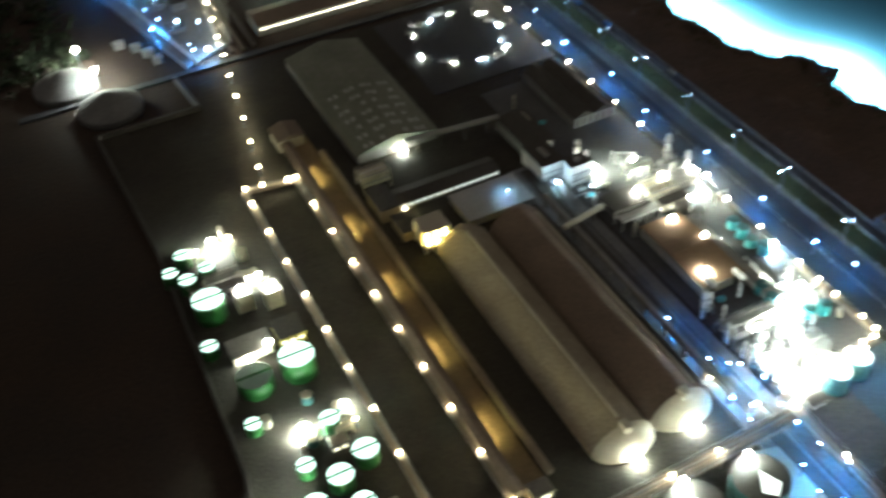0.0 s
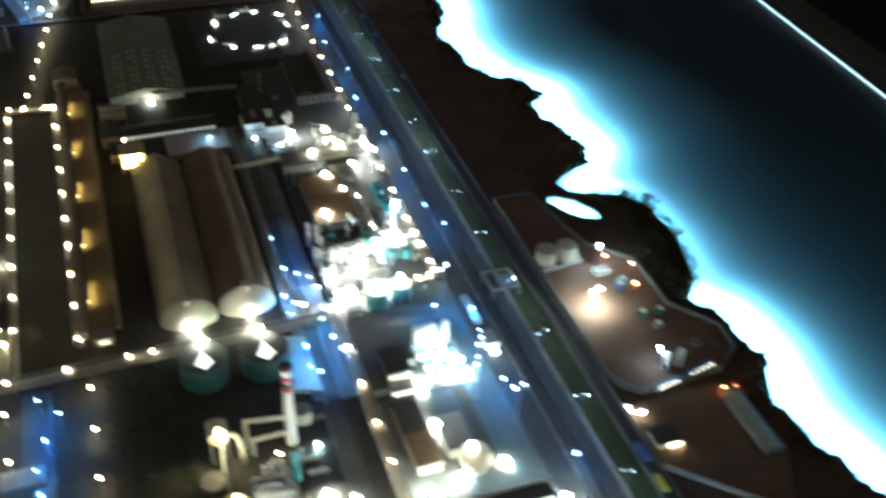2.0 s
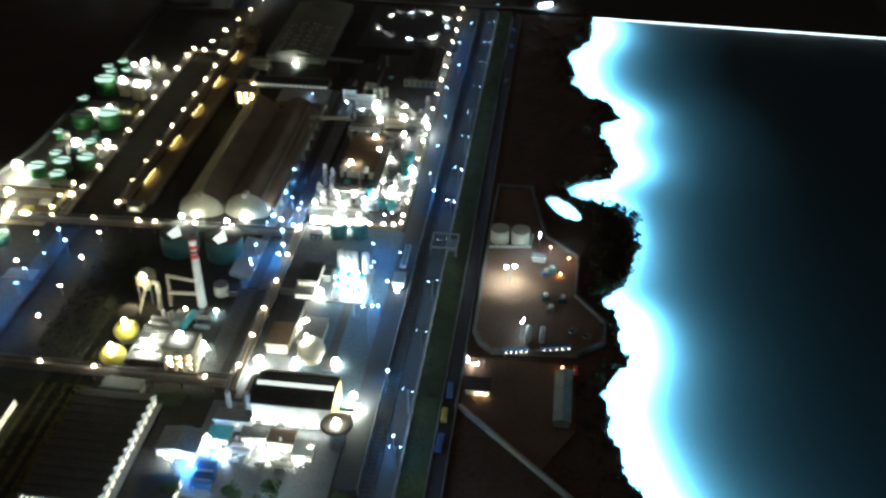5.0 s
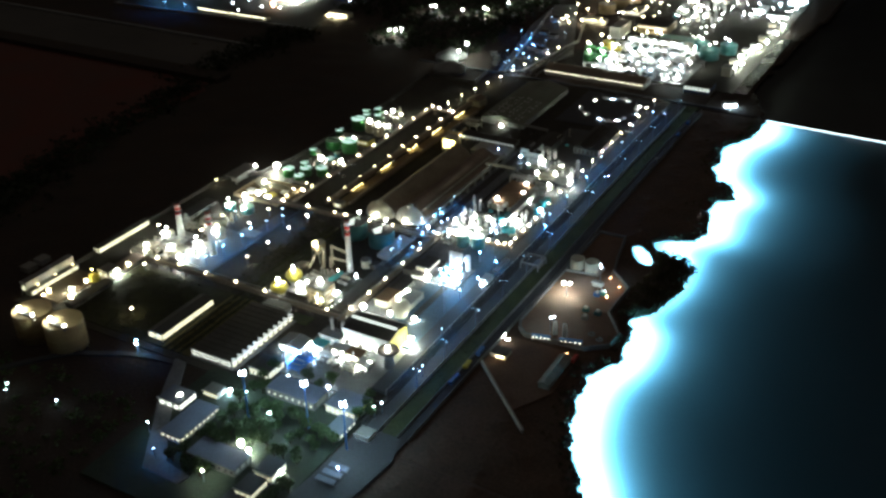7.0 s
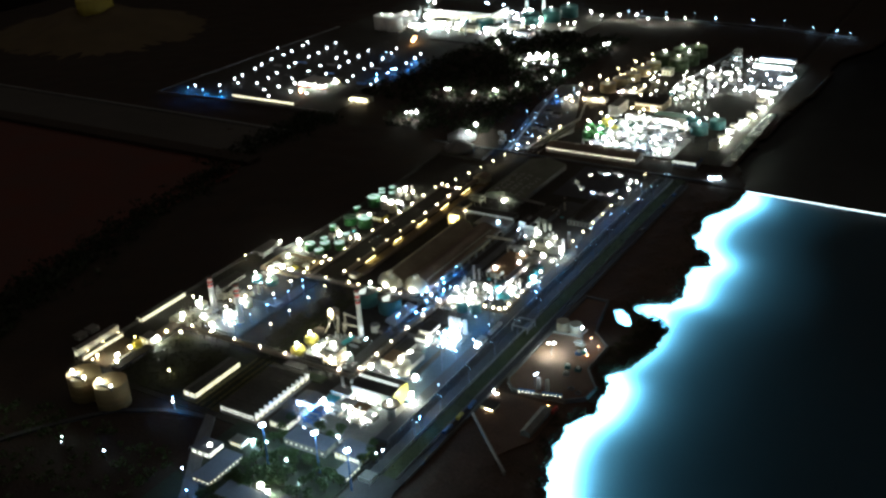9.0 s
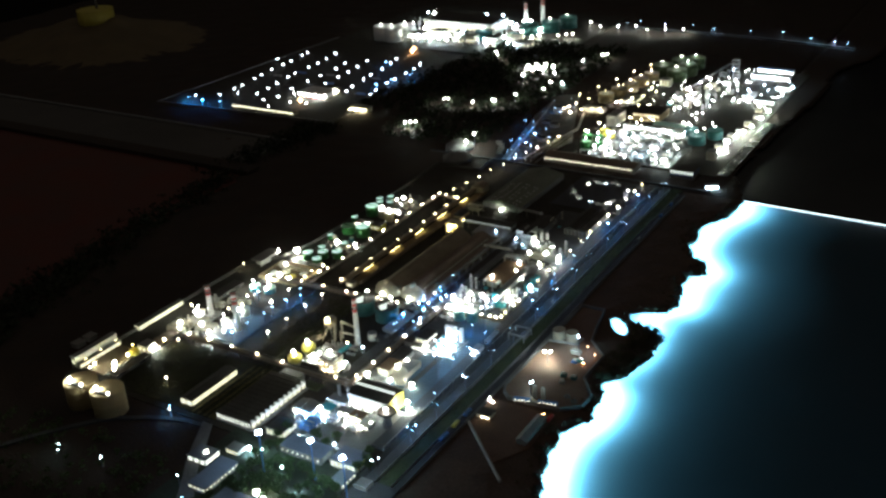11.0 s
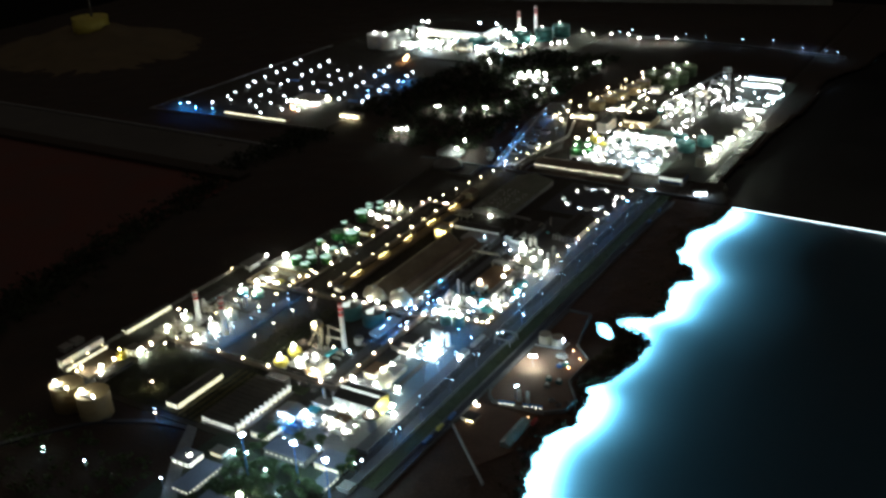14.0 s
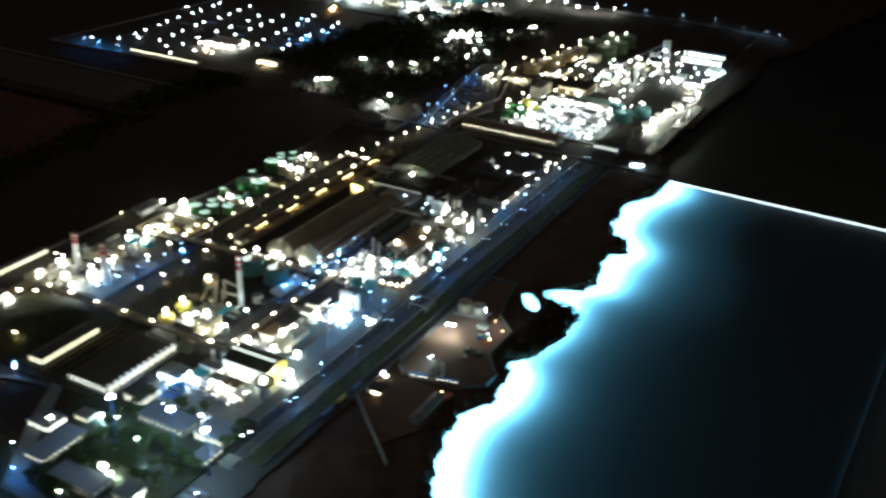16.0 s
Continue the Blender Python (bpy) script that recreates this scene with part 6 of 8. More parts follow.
for x0, y0, x1, y1, n in ((-0.5, -0.03, -0.4, 0.09, 7), (-0.48, 0.43, -0.36, 0.53, 8), (-0.49, 0.75, -0.38, 0.88, 8)):
    for _ in range(n):
        x, y, r = rnd.uniform(x0, x1), rnd.uniform(y0, y1), rnd.uniform(0.006, 0.012)
        k = rnd.random()
        if k < 0.3:
            tank("round_tank", x, y, r * 0.8, rnd.uniform(0.008, 0.018), rnd.choice((CREAM, WHITE, TEAL)), CREAM, "small round tank of the western plant", "small western tanks", 0.2, rings=1)
        elif k < 0.55:
            building("plant_house", x - r, y - r * 0.7, x + r, y + r * 0.7, rnd.uniform(0.006, 0.014), rnd.choice((CREAM, WHITE, GREY)), rnd.choice((GREY, CREAM, DARKROOF)), "small house of the western plant", windows=(("s", 2, 0.004, r * 0.6, 0.003, L_WIN),))
        elif k < 0.75:
            rack(x - r, y - r, x + r, y + r, rnd.uniform(0.01, 0.02), 2, "small steel frame of the western plant", m=CREAM)
        else:
            column(x, y, 0.0025, rnd.uniform(0.016, 0.03), CREAM, label="small column of the western plant", group="small western columns")
        if rnd.random() < 0.25:
            flood(x + r, y - r, 0.012, L_WARM if rnd.random() < 0.6 else L_WHITE, rnd.uniform(0.0035, 0.0055))


# ---- quay yard by the sea ----
QUAY = [(0.446, 0.433), (0.51, 0.434), (0.531, 0.326), (0.545, 0.27), (0.6, 0.214), (0.6, 0.165), (0.599, 0.101), (0.647, 0.034), (0.644, -0.014), (0.603, -0.046), (0.475, -0.055), (0.454, -0.036), (0.443, -0.01), (0.443, 0.193)]
single("quay_ground", prism(B(), QUAY, -0.014, 0.004), REDSOIL, "reddish bare ground of the quay yard", "yard", kind="structure")
low_wall("quay_wall", QUAY + QUAY[:1], 0.011, 0.005, CONCRETE, "low pale wall round the quay yard")
low_wall("tank_bund", [(0.447, 0.226), (0.517, 0.236), (0.52, 0.27)], 0.009, 0.004, PALEWALL, "low pale bund wall by the quay tanks")
for x in (0.4625, 0.4985):
    tank("quay_tank", x, 0.251, 0.0165, 0.026, CREAM, CREAM, "pale round quay tank with a flat top", "pair of quay tanks", 0.04, 0.004)
mast = thing("mast_lamp", 0.533, 0.215, 0.004, label="tall quay mast with stacked cool lamps", category="lamp")
part("pole", cyl(B(), 0, 0, -0.004, 0.046, 0.0012, 0.0008, 6), POLE, mast)
for zz in (0.046, 0.04):
    part("lamp", ball(B(), 0, -0.0015, zz, 0.0024, 1, 8), L_COOL, mast, smooth=True)
tw = post_lamp("mast_lamp", 0.034, 0.0045, L_WHITE, "short twin lamp on the quay", "quay lamps", True)
spread(tw, [(0.489, 0.126, 0.004, 20)])
tw2 = post_lamp("mast_lamp", 0.034, 0.0026, L_COOL, "quay lamp by the upright tanks", "quay lamps", False)
spread(tw2, [(0.519, -0.012, 0.004), (0.516, -0.02, 0.004)])
building("quay_hut", 0.523, 0.192, 0.545, 0.206, 0.008, WHITE, GREY, "small pale hut on the quay", z=0.004)
for x, y, m in ((0.557, 0.168, CYAN), (0.548, 0.158, BLUE), (0.55, 0.09, TEAL), (0.578, 0.088, TEAL), (0.56, 0.06, GREY)):
    mc = thing("quay_machine", x, y, 0.004, 20 * RND.random(), "small machine standing on the quay", "machine", "machines of the quay")
    part("body", box(B(), -0.007, -0.006, -0.002, 0.007, 0.006, 0.007, 0.001), m, mc)
    part("cab", box(B(), -0.003, -0.004, 0.007, 0.004, 0.004, 0.011, 0.0008), WHITE, mc)
flood(0.572, 0.156, 0.01, L_SODIUM, 0.0035, 0.006, "small orange lamp among the quay machines")
flood(0.553, 0.225, 0.016, L_SODIUM, 0.003, 0.006, "small orange lamp beside the quay mast")
flood(0.585, 0.195, 0.016, L_SODIUM, 0.003, 0.006, "small orange lamp at the quay corner")
flood(0.56, 0.172, 0.012, L_COOL, 0.0025, 0.006, "small cool lamp among the quay machines")
for x in (0.527, 0.549):
    t = thing("upright_tank", x, -0.022, 0.004, label="slim upright pale blue tank on the quay", category="tank", group="slim quay tanks")
    part("shell", cyl(B(), 0, 0, -0.002, 0.028, 0.0045, seg=14), WHITE, t, smooth=True)
    part("head", ball(B(), 0, 0, 0.028, 0.0044, 0.7), WHITE, t, smooth=True)
for x, y in ((0.596, 0.01), (0.618, -0.001)):
    bm = B()
    a0 = [bm.verts.new((0.0075 * math.cos(k * math.pi / 8), 0.0075 * math.sin(k * math.pi / 8), 0.003)) for k in range(16)]
    b0 = [bm.verts.new((0.0045 * math.cos(k * math.pi / 8), 0.0045 * math.sin(k * math.pi / 8), 0.003)) for k in range(16)]
    a1 = [bm.verts.new((v.co.x, v.co.y, -0.002)) for v in a0]
    b1 = [bm.verts.new((v.co.x, v.co.y, -0.002)) for v in b0]
    for k in range(16):
        j = (k + 1) % 16
        for q in ((a0[k], a0[j], b0[j], b0[k]), (a0[k], a1[k], a1[j], a0[j]), (b0[k], b0[j], b1[j], b1[k]), (a1[k], b1[k], b1[j], a1[j])):
            bm.faces.new(q)
    single("basin_ring", bm, CONCRETE, "round concrete basin ring on the quay", "basin", "basin rings", at=pose(x, y, 0.004))
for k, (x0, y0, x1, y1) in enumerate(((0.492, -0.0595, 0.53, -0.051), (0.548, -0.047, 0.594, -0.0355))):
    d = Vector((x1 - x0, y1 - y0))
    g = thing("quay_gate", x0, y0, 0.004, math.degrees(math.atan2(d.y, d.x)), "blue gate beam with a row of small lamps", "gate", "gate beams of the quay")
    part("beam", box(B(), 0, -0.003, 0.004, d.length, 0.003, 0.012, 0.0005), BLUE, g)
    for s in (0.002, d.length - 0.002):
        part("post", box(B(), s - 0.001, -0.002, -0.006, s + 0.001, 0.002, 0.005), STEEL, g)
    for i in range(5):
        part("lamp", ball(B(), d.length * (i + 0.5) / 5, -0.0045, 0.007, 0.0013, 1, 8), L_BEAD, g, smooth=True)
single("lower_yard", prism(B(), [(0.438, -0.07), (0.602, -0.07), (0.605, -0.21), (0.56, -0.29), (0.44, -0.185)], -0.014, 0.0035), REDSOIL, "dark red ground of the lower yard", "yard", kind="structure")
low_wall("breakwater_wall", [(0.44, -0.182), (0.602, -0.336)], 0.008, 0.005, PALEWALL, "thin pale wall across the lower yard")
low_wall("lower_wall", [(0.437, -0.07), (0.433, -0.185)], 0.008, 0.004, CONCRETE, "low pale wall along the lower yard")
building("quay_barn", 0.573, -0.205, 0.596, -0.1, 0.012, GREY, GREY, "grey-green long barn in the lower yard", "y", 0.006, z=0.003)
building("quay_shed", 0.445, -0.155, 0.478, -0.125, 0.008, CREAM, DARKROOF, "small dark shed with lamps on its front", z=0.003)
for x, y in ((0.44, -0.08), (0.442, -0.09), (0.45, -0.094), (0.456, -0.092), (0.461, -0.158), (0.468, -0.156), (0.474, -0.157), (0.447, -0.135)):
    flood(x, y, 0.01, L_WHITE if x < 0.457 else L_WARM, 0.0022, 0.003, "small lamp at the lower yard sheds")
for x, y in ((0.582, -0.086), (0.583, -0.097), (0.6, -0.09)):
    flood(x, y, 0.012, L_SODIUM, 0.0024, 0.003, "small orange lamp by the barn")
sign = thing("red_sign", 0.602, -0.094, 0.003, label="small red board beside the barn", category="sign")
part("board", box(B(), -0.003, -0.012, 0.004, 0.003, 0.012, 0.012), RED, sign)
part("post", box(B(), -0.001, -0.001, -0.006, 0.001, 0.001, 0.005), RUST, sign)
gate = thing("road_portal", 0.377, 0.21, 0.0, label="grey portal frame over the coast road", category="portal")
for dx in (-0.03, 0.014):
    for dy in (-0.022, 0.022):
        part("post", box(B(), dx - 0.0011, dy - 0.0011, -0.004, dx + 0.0011, dy + 0.0011, 0.022), STEEL, gate)
for dy in (-0.022, 0.022):
    part("beam", box(B(), -0.031, dy - 0.0012, 0.0205, 0.015, dy + 0.0012, 0.0235), STEEL, gate)
for dx in (-0.03, 0.014):
    part("beam", box(B(), dx - 0.0012, -0.023, 0.0205, dx + 0.0012, 0.023, 0.0232), STEEL, gate)
part("booth", box(B(), -0.006, -0.006, -0.003, 0.011, 0.019, 0.013, 0.0006), GREY, gate)
part("booth_roof", box(B(), -0.007, -0.007, 0.013, 0.012, 0.0195, 0.0145, 0.0004), SLATE, gate)


def vehicle(name, x, y, rz, length, paint, label, z=0.004):
    v = thing(name, x, y, z, rz, label, "vehicle", "parked vehicles")
    part("body", box(B(), -0.0045, -length / 2, 0.0016, 0.0045, length / 2, 0.008, 0.001), paint, v)
    part("window_band", box(B(), -0.0047, -length / 2 + 0.002, 0.0052, 0.0047, length / 2 - 0.002, 0.0068), GLASS, v)
    for dx in (-0.0042, 0.0042):
        for dy in (-length * 0.32, length * 0.32):
            part("wheel", bar(B(), (dx - 0.0006, dy, 0.0016), (dx + 0.0006, dy, 0.0016), 0.0018, 10), DARKROOF, v)
    return v


vehicle("bus", 0.422, -0.155, 4, 0.03, BLUE, "blue bus parked on the coast road")
vehicle("bus", 0.42, -0.207, 2, 0.026, YELLOW, "yellow bus parked on the coast road")
vehicle("bus", 0.421, -0.262, -3, 0.034, BLUE, "long blue bus on the coast road")
vehicle("car", 0.424, 1.1, 0, 0.016, BLUE, "blue car on the coast road")
vehicle("car", 0.426, 0.9, 0, 0.016, GREY, "grey car on the coast road")
vehicle("car", 0.422, 1.2, 0, 0.018, BLUE, "small blue van on the coast road")
for k in range(3):
    vehicle("car", 0.12 + 0.02 * k, -0.31, 90, 0.016, WHITE, "white van before the workshop", 0.002)

# bright service sheds before the workshop
for k, (x0, y0, x1, y1, h) in enumerate(((0.15, -0.292, 0.185, -0.272, 0.012), (0.19, -0.3, 0.225, -0.275, 0.014), (0.228, -0.318, 0.255, -0.29, 0.012), (0.105, -0.3, 0.135, -0.275, 0.01))):
    building("service_shed", x0, y0, x1, y1, h, (GREY, CREAM)[k % 2], (GREY, ORANGE, WHITE, CYAN)[k], ("white service shed with a grey roof", "white service shed with a rusty orange roof", "white service shed with a pale roof", "service shed in blue light")[k],
             windows=(("s", 3, h * 0.55, 0.007, 0.005, L_WIN),), z=0.003)
for x, y, r, m in ((0.165, -0.302, 0.0045, L_WHITE), (0.182, -0.3, 0.0034, L_WHITE), (0.205, -0.31, 0.0045, L_WHITE), (0.238, -0.325, 0.0062, L_WHITE), (0.25, -0.3, 0.0045, L_WHITE), (0.135, -0.325, 0.005, L_COOL), (0.115, -0.31, 0.0036, L_COOL),
                   (0.1, -0.345, 0.005, L_BLUE), (0.195, -0.318, 0.005, L_WHITE), (0.3, -0.215, 0.006, L_WHITE), (0.14, -0.27, 0.004, L_WARM)):
    flood(x, y, 0.016, m, r)
rack(0.142, -0.318, 0.172, -0.298, 0.01, 1, "low pale steel frame before the service sheds", 0.002, WHITE)
rack(0.208, -0.338, 0.236, -0.322, 0.009, 1, "low pale steel frame beside the service sheds", 0.002, CREAM)
for k in range(6):
    vessel(0.15 + 0.019 * k, -0.33 + 0.005 * (k % 2), 0.007, 0.012, 0.0028, (0, 90, 30)[k % 3], (WHITE, CREAM, STEEL)[k % 3], "small pale drum before the service sheds")
for k in range(4):
    column(0.146 + 0.031 * k, -0.296 - 0.004 * (k % 2), 0.0017, 0.016 + 0.003 * (k % 3), WHITE, label="thin white vent pipe among the service sheds", group="service vent pipes")
rack(0.112, -0.385, 0.137, -0.34, 0.016, 2, "blue-lit steel frame with pipes", m=BLUE)
building("mill_annex", 0.049, -0.428, 0.097, -0.378, 0.018, GREY, DARKROOF, "small annex with rows of glowing windows", windows=(("s", 5, 0.006, 0.007, 0.004, L_WIN), ("s", 5, 0.0125, 0.007, 0.004, L_WIN), ("e", 5, 0.006, 0.007, 0.004, L_WIN), ("e", 5, 0.0125, 0.007, 0.004, L_WIN)))
building("mill_annex", 0.045, -0.33, 0.1, -0.288, 0.014, WHITE, GREY, "bright white annex beside the mill", "y", 0.005, (("s", 4, 0.008, 0.008, 0.006, L_WIN),))
flood(0.106, -0.3, 0.014, L_WHITE, 0.006)
flood(0.07, -0.345, 0.02, L_WHITE, 0.005)

# ---- offices in the south, among trees ----
building("office_block", 0.03, -0.66, 0.078, -0.556, 0.014, GREY, SLATE, "flat office block with a band of lit windows", windows=(("s", 4, 0.009, 0.007, 0.004, L_WIN), ("e", 9, 0.009, 0.006, 0.004, L_WIN)), z=0.004)
building("office_block", 0.113, -0.682, 0.22, -0.635, 0.014, GREY, SLATE, "dark office block in blue light", windows=(("s", 8, 0.008, 0.005, 0.004, GLASS), ("e", 3, 0.009, 0.01, 0.007, WHITE)), z=0.004)
building("office_block", 0.122, -0.468, 0.234, -0.42, 0.016, GREY, SLATE, "long office block with a row of small lamps", "flat", 0.006, (("s", 8, 0.009, 0.004, 0.004, L_WIN), ("e", 1, 0.009, 0.03, 0.01, CREAM)), z=0.004)
building("office_block", 0.254, -0.458, 0.319, -0.403, 0.016, CREAM, SLATE, "cream office block with glowing yellow windows", windows=(("s", 6, 0.006, 0.007, 0.004, L_WIN), ("s", 6, 0.012, 0.007, 0.004, L_WIN), ("e", 1, 0.009, 0.035, 0.012, YELLOW)), z=0.004)
building("white_annex", 0.346, -0.497, 0.374, -0.47, 0.009, WHITE, GREY, "small white annex at the fence corner", z=0.004)
building("office_block", 0.292, -0.516, 0.325, -0.464, 0.01, GREY, SLATE, "low pale annex in blue light", windows=(("e", 4, 0.006, 0.006, 0.004, L_WIN),), z=0.004)
for k in range(3):
    building("stepped_office", 0.244 + 0.003 * k, -0.765 + 0.05 * k, 0.28 + 0.003 * k, -0.722 + 0.05 * k, 0.012 + 0.002 * k, WHITE, ASPHALT, "stepped office with glowing window bands", windows=(("e", 4, 0.008, 0.008, 0.005, L_WIN), ("s", 3, 0.008, 0.008, 0.004, L_WIN)), z=0.004, group="stepped offices")
building("gate_house", -0.045, -0.585, 0.008, -0.54, 0.012, WHITE, SLATE, "small bright gatehouse with lit windows", windows=(("s", 3, 0.004, 0.01, 0.004, L_DOT), ("s", 3, 0.009, 0.01, 0.0035, L_DOT), ("e", 4, 0.004, 0.008, 0.004, L_DOT), ("e", 4, 0.009, 0.008, 0.0035, L_DOT)), z=0.004)
building("canteen", 0.014, -0.525, 0.047, -0.497, 0.01, CREAM, GREY, "low canteen with a glowing curved front", windows=(("s", 5, 0.005, 0.006, 0.005, L_WIN),), z=0.004)
for x, y, z, r, m in ((-0.012, -0.56, 0.018, 0.0072, L_WHITE), (-0.042, -0.58, 0.01, 0.0035, L_WHITE), (-0.03, -0.582, 0.01, 0.0035, L_WHITE), (0.06, -0.5, 0.014, 0.0058, L_COOL), (0.187, -0.622, 0.024, 0.0092, L_WHITE), (0.205, -0.624, 0.016, 0.006, L_WHITE),
                      (0.256, -0.68, 0.012, 0.004, L_WHITE), (0.289, -0.64, 0.012, 0.004, L_WHITE), (0.18, -0.715, 0.03, 0.0035, L_WHITE), (0.009, -0.665, 0.035, 0.0024, L_COOL),
                      (0.24, -0.56, 0.012, 0.0034, L_COOL), (0.345, -0.43, 0.03, 0.0024, L_COOL), (0.352, -0.415, 0.03, 0.0024, L_COOL), (-0.202, -0.69, 0.026, 0.0022, L_COOL), (-0.342, -0.69, 0.016, 0.0028, L_MINT), (0.13, -0.41, 0.012, 0.004, L_COOL), (0.22, -0.4, 0.012, 0.004, L_COOL), (0.17, -0.52, 0.014, 0.0036, L_MINT), (0.09, -0.49, 0.014, 0.0036, L_MINT), (-0.335, -0.7, 0.01, 0.0018, L_COOL)):
    flood(x, y, z, m, r, 0.002, "lamp among the offices and trees")
tallblue = thing("high_mast", 0.136, -0.54, 0.003, label="high blue lamp mast with a cluster of lamps", category="lamp", group="high masts")
part("pole", cyl(B(), 0, 0, -0.004, 0.103, 0.0019, 0.0012, 8), BLUE, tallblue)
for k in range(4):
    a = k * 1.57
    part("lamp", ball(B(), 0.0052 * math.cos(a), 0.0052 * math.sin(a), 0.103, 0.003, 1, 8), L_COOL, tallblue, smooth=True)
part("ring", cyl(B(), 0, 0, 0.101, 0.1025, 0.0055, seg=12), POLE, tallblue)
copy_thing(tallblue, pose(0.254, -0.513, 0.003))
copy_thing(tallblue, pose(0.35, -0.53, 0.003))
for k in range(3):
    c = thing("car_port", 0.366 + 0.001 * k, -0.618 + 0.019 * k, 0.003, label="pale car port roof in blue light", category="car port", group="car ports")
    part("roof", box(B(), -0.019, -0.0065, 0.007, 0.019, 0.0065, 0.0085, 0.0004), SLATE, c)
    for dx in (-0.016, 0.016):
        part("post", box(B(), dx - 0.0008, -0.0008, -0.005, dx + 0.0008, 0.0008, 0.0072), STEEL, c)
flood(0.372, -0.5895, 0.018, L_STREET, 0.0028, 0.002, "blue lamp by the car ports")
single("entrance_road", prism(B(), [(0.34, -0.46), (0.42, -0.46), (0.44, -0.52), (0.42, -0.7), (0.36, -0.78), (0.32, -0.78), (0.335, -0.6)], -0.02, 0.0048), ASPHALT, "dark entrance road in blue light", "road", kind="structure")


# ---- trees ----
def leafage(bm, x, y, z, r, n, size, rnd, flat=0.8):
    for _ in range(n):
        while True:
            p = Vector((rnd.uniform(-1, 1), rnd.uniform(-1, 1), rnd.uniform(-1, 1)))
            if 0.25 < p.length < 1:
                break
        p = Vector((x + p.x * r, y + p.y * r, z + p.z * r * flat))
        q = Matrix.Rotation(rnd.uniform(0, 6.3), 3, (rnd.uniform(-1, 1), rnd.uniform(-1, 1), rnd.uniform(0.1, 1)))
        s = size * rnd.uniform(0.6, 1.4)
        v = [bm.verts.new(p + q @ Vector(c) * s) for c in ((-1, -0.5, 0), (0.2, -0.7, 0.3), (1, 0.4, 0), (-0.3, 0.8, -0.2))]
        bm.faces.new((v[0], v[1], v[2]))
        bm.faces.new((v[0], v[2], v[3]))


def tree_master(seed, h, r):
    rnd = random.Random(seed)
    t = thing("tree", 0, 0, 0, label="small leafy model tree among the offices", category="tree", group="trees of the office grounds")
    bm = cyl(B(), 0, 0, -0.004, h * 0.55, 0.0016, 0.0009, 6)
    for k in range(4):
        a = k * 1.6 + seed
        bar(bm, (0, 0, h * 0.4), (r * 0.6 * math.cos(a), r * 0.6 * math.sin(a), h * 0.72), 0.0006, 5)
    part("trunk", bm, BARK, t)
    bm = B()
    for k in range(6):
        a = k * 1.05 + seed
        q = r * rnd.uniform(0.25, 0.6)
        leafage(bm, q * math.cos(a), q * math.sin(a), h * rnd.uniform(0.6, 0.9), r * rnd.uniform(0.45, 0.65), 55, 0.0017, rnd)
    part("crown", bm, LEAF, t)
    return t


rnd = random.Random(3)
spots = []
while len(spots) < 62:
    x, y = rnd.uniform(0.09, 0.345), rnd.uniform(-0.72, -0.385)
    blocked = any(a - 0.006 < x < b + 0.006 and c - 0.006 < y < d + 0.006 for a, b, c, d in
                  ((0.113, 0.22, -0.682, -0.635), (0.122, 0.234, -0.496, -0.42), (0.254, 0.319, -0.484, -0.403), (0.292, 0.376, -0.516, -0.464), (0.03, 0.09, -0.66, -0.556), (0.235, 0.3, -0.8, -0.615), (0.32, 0.4, -0.66, -0.55)))
    if not blocked and all(math.hypot(x - a, y - b) > 0.014 for a, b in spots):
        spots.append((x, y))
spots += [(0.142 + 0.0125 * k, -0.598 + 0.012 * ((k * 5) % 4)) for k in range(6)]
for k in range(3):
    m = tree_master(11 + k, 0.021 + 0.004 * k, 0.011 + 0.0015 * k)
    spread(m, [(x, y, 0.003, 57 * i) for i, (x, y) in enumerate(spots[k::3])])


def greenery(name, places, r, n, size, material, label, seed, zfun=ground, flat=0.8):
    rnd = random.Random(seed)
    bm = B()
    for x, y in places:
        q = r * rnd.uniform(0.6, 1.3)
        leafage(bm, x, y, zfun(x, y) + q * 0.4, q, n, size, rnd, flat)
    return single(name, bm, material, label, "plants", kind="stuff")


rnd = random.Random(5)
fringe = []
for k in range(420):
    y = rnd.uniform(-0.5, 1.33)
    x = shore(y) - abs(rnd.gauss(0, 0.02))
    x += ragged(x, y)
    if not wet(x - 0.004, y):
        fringe.append((x - 0.004, y))
greenery("shore_scrub", fringe, 0.006, 16, 0.0018, SCRUB, "low dark scrub along the ragged shore", 21, lambda x, y: ground(x, y) + 0.002)
cape = []
while len(cape) < 210:
    y = rnd.uniform(0.1, 0.402)
    x = shore(y) - rnd.uniform(0, 0.085)
    if x > 0.6 + 0.2 * max(0, 0.2 - y) and not wet(x, y):
        cape.append((x + 0.004, y))
greenery("cape_bushes", cape, 0.0095, 30, 0.002, SCRUB, "thick dark bushes on the cape", 22, lambda x, y: ground(x, y) + 0.007)
rnd = random.Random(6)
ridge = []
for k in range(900):
    s = rnd.random()
    y = -0.7 + 2.15 * s
    x = -1.08 - 0.1 * math.sin(y * 2.2) - 0.12 * smooth(0.4, 1.3, y) + rnd.gauss(0, 0.05)
    ridge.append((x, y))
greenery("ridge_scrub", ridge, 0.022, 14, 0.005, LEAF_DARK, "dark scrub along the western ridge", 23)
woods = []
for k in range(1500):
    y = rnd.uniform(1.45, 3.05)
    x = rnd.uniform(-1.3 + 0.1 * (y - 1.5), -0.47)
    if not (x < -0.95 and y < 1.75):
        woods.append((x, y))
greenery("far_woods", woods, 0.022, 16, 0.0055, LEAF_DARK, "dark woods of many small trees", 24)
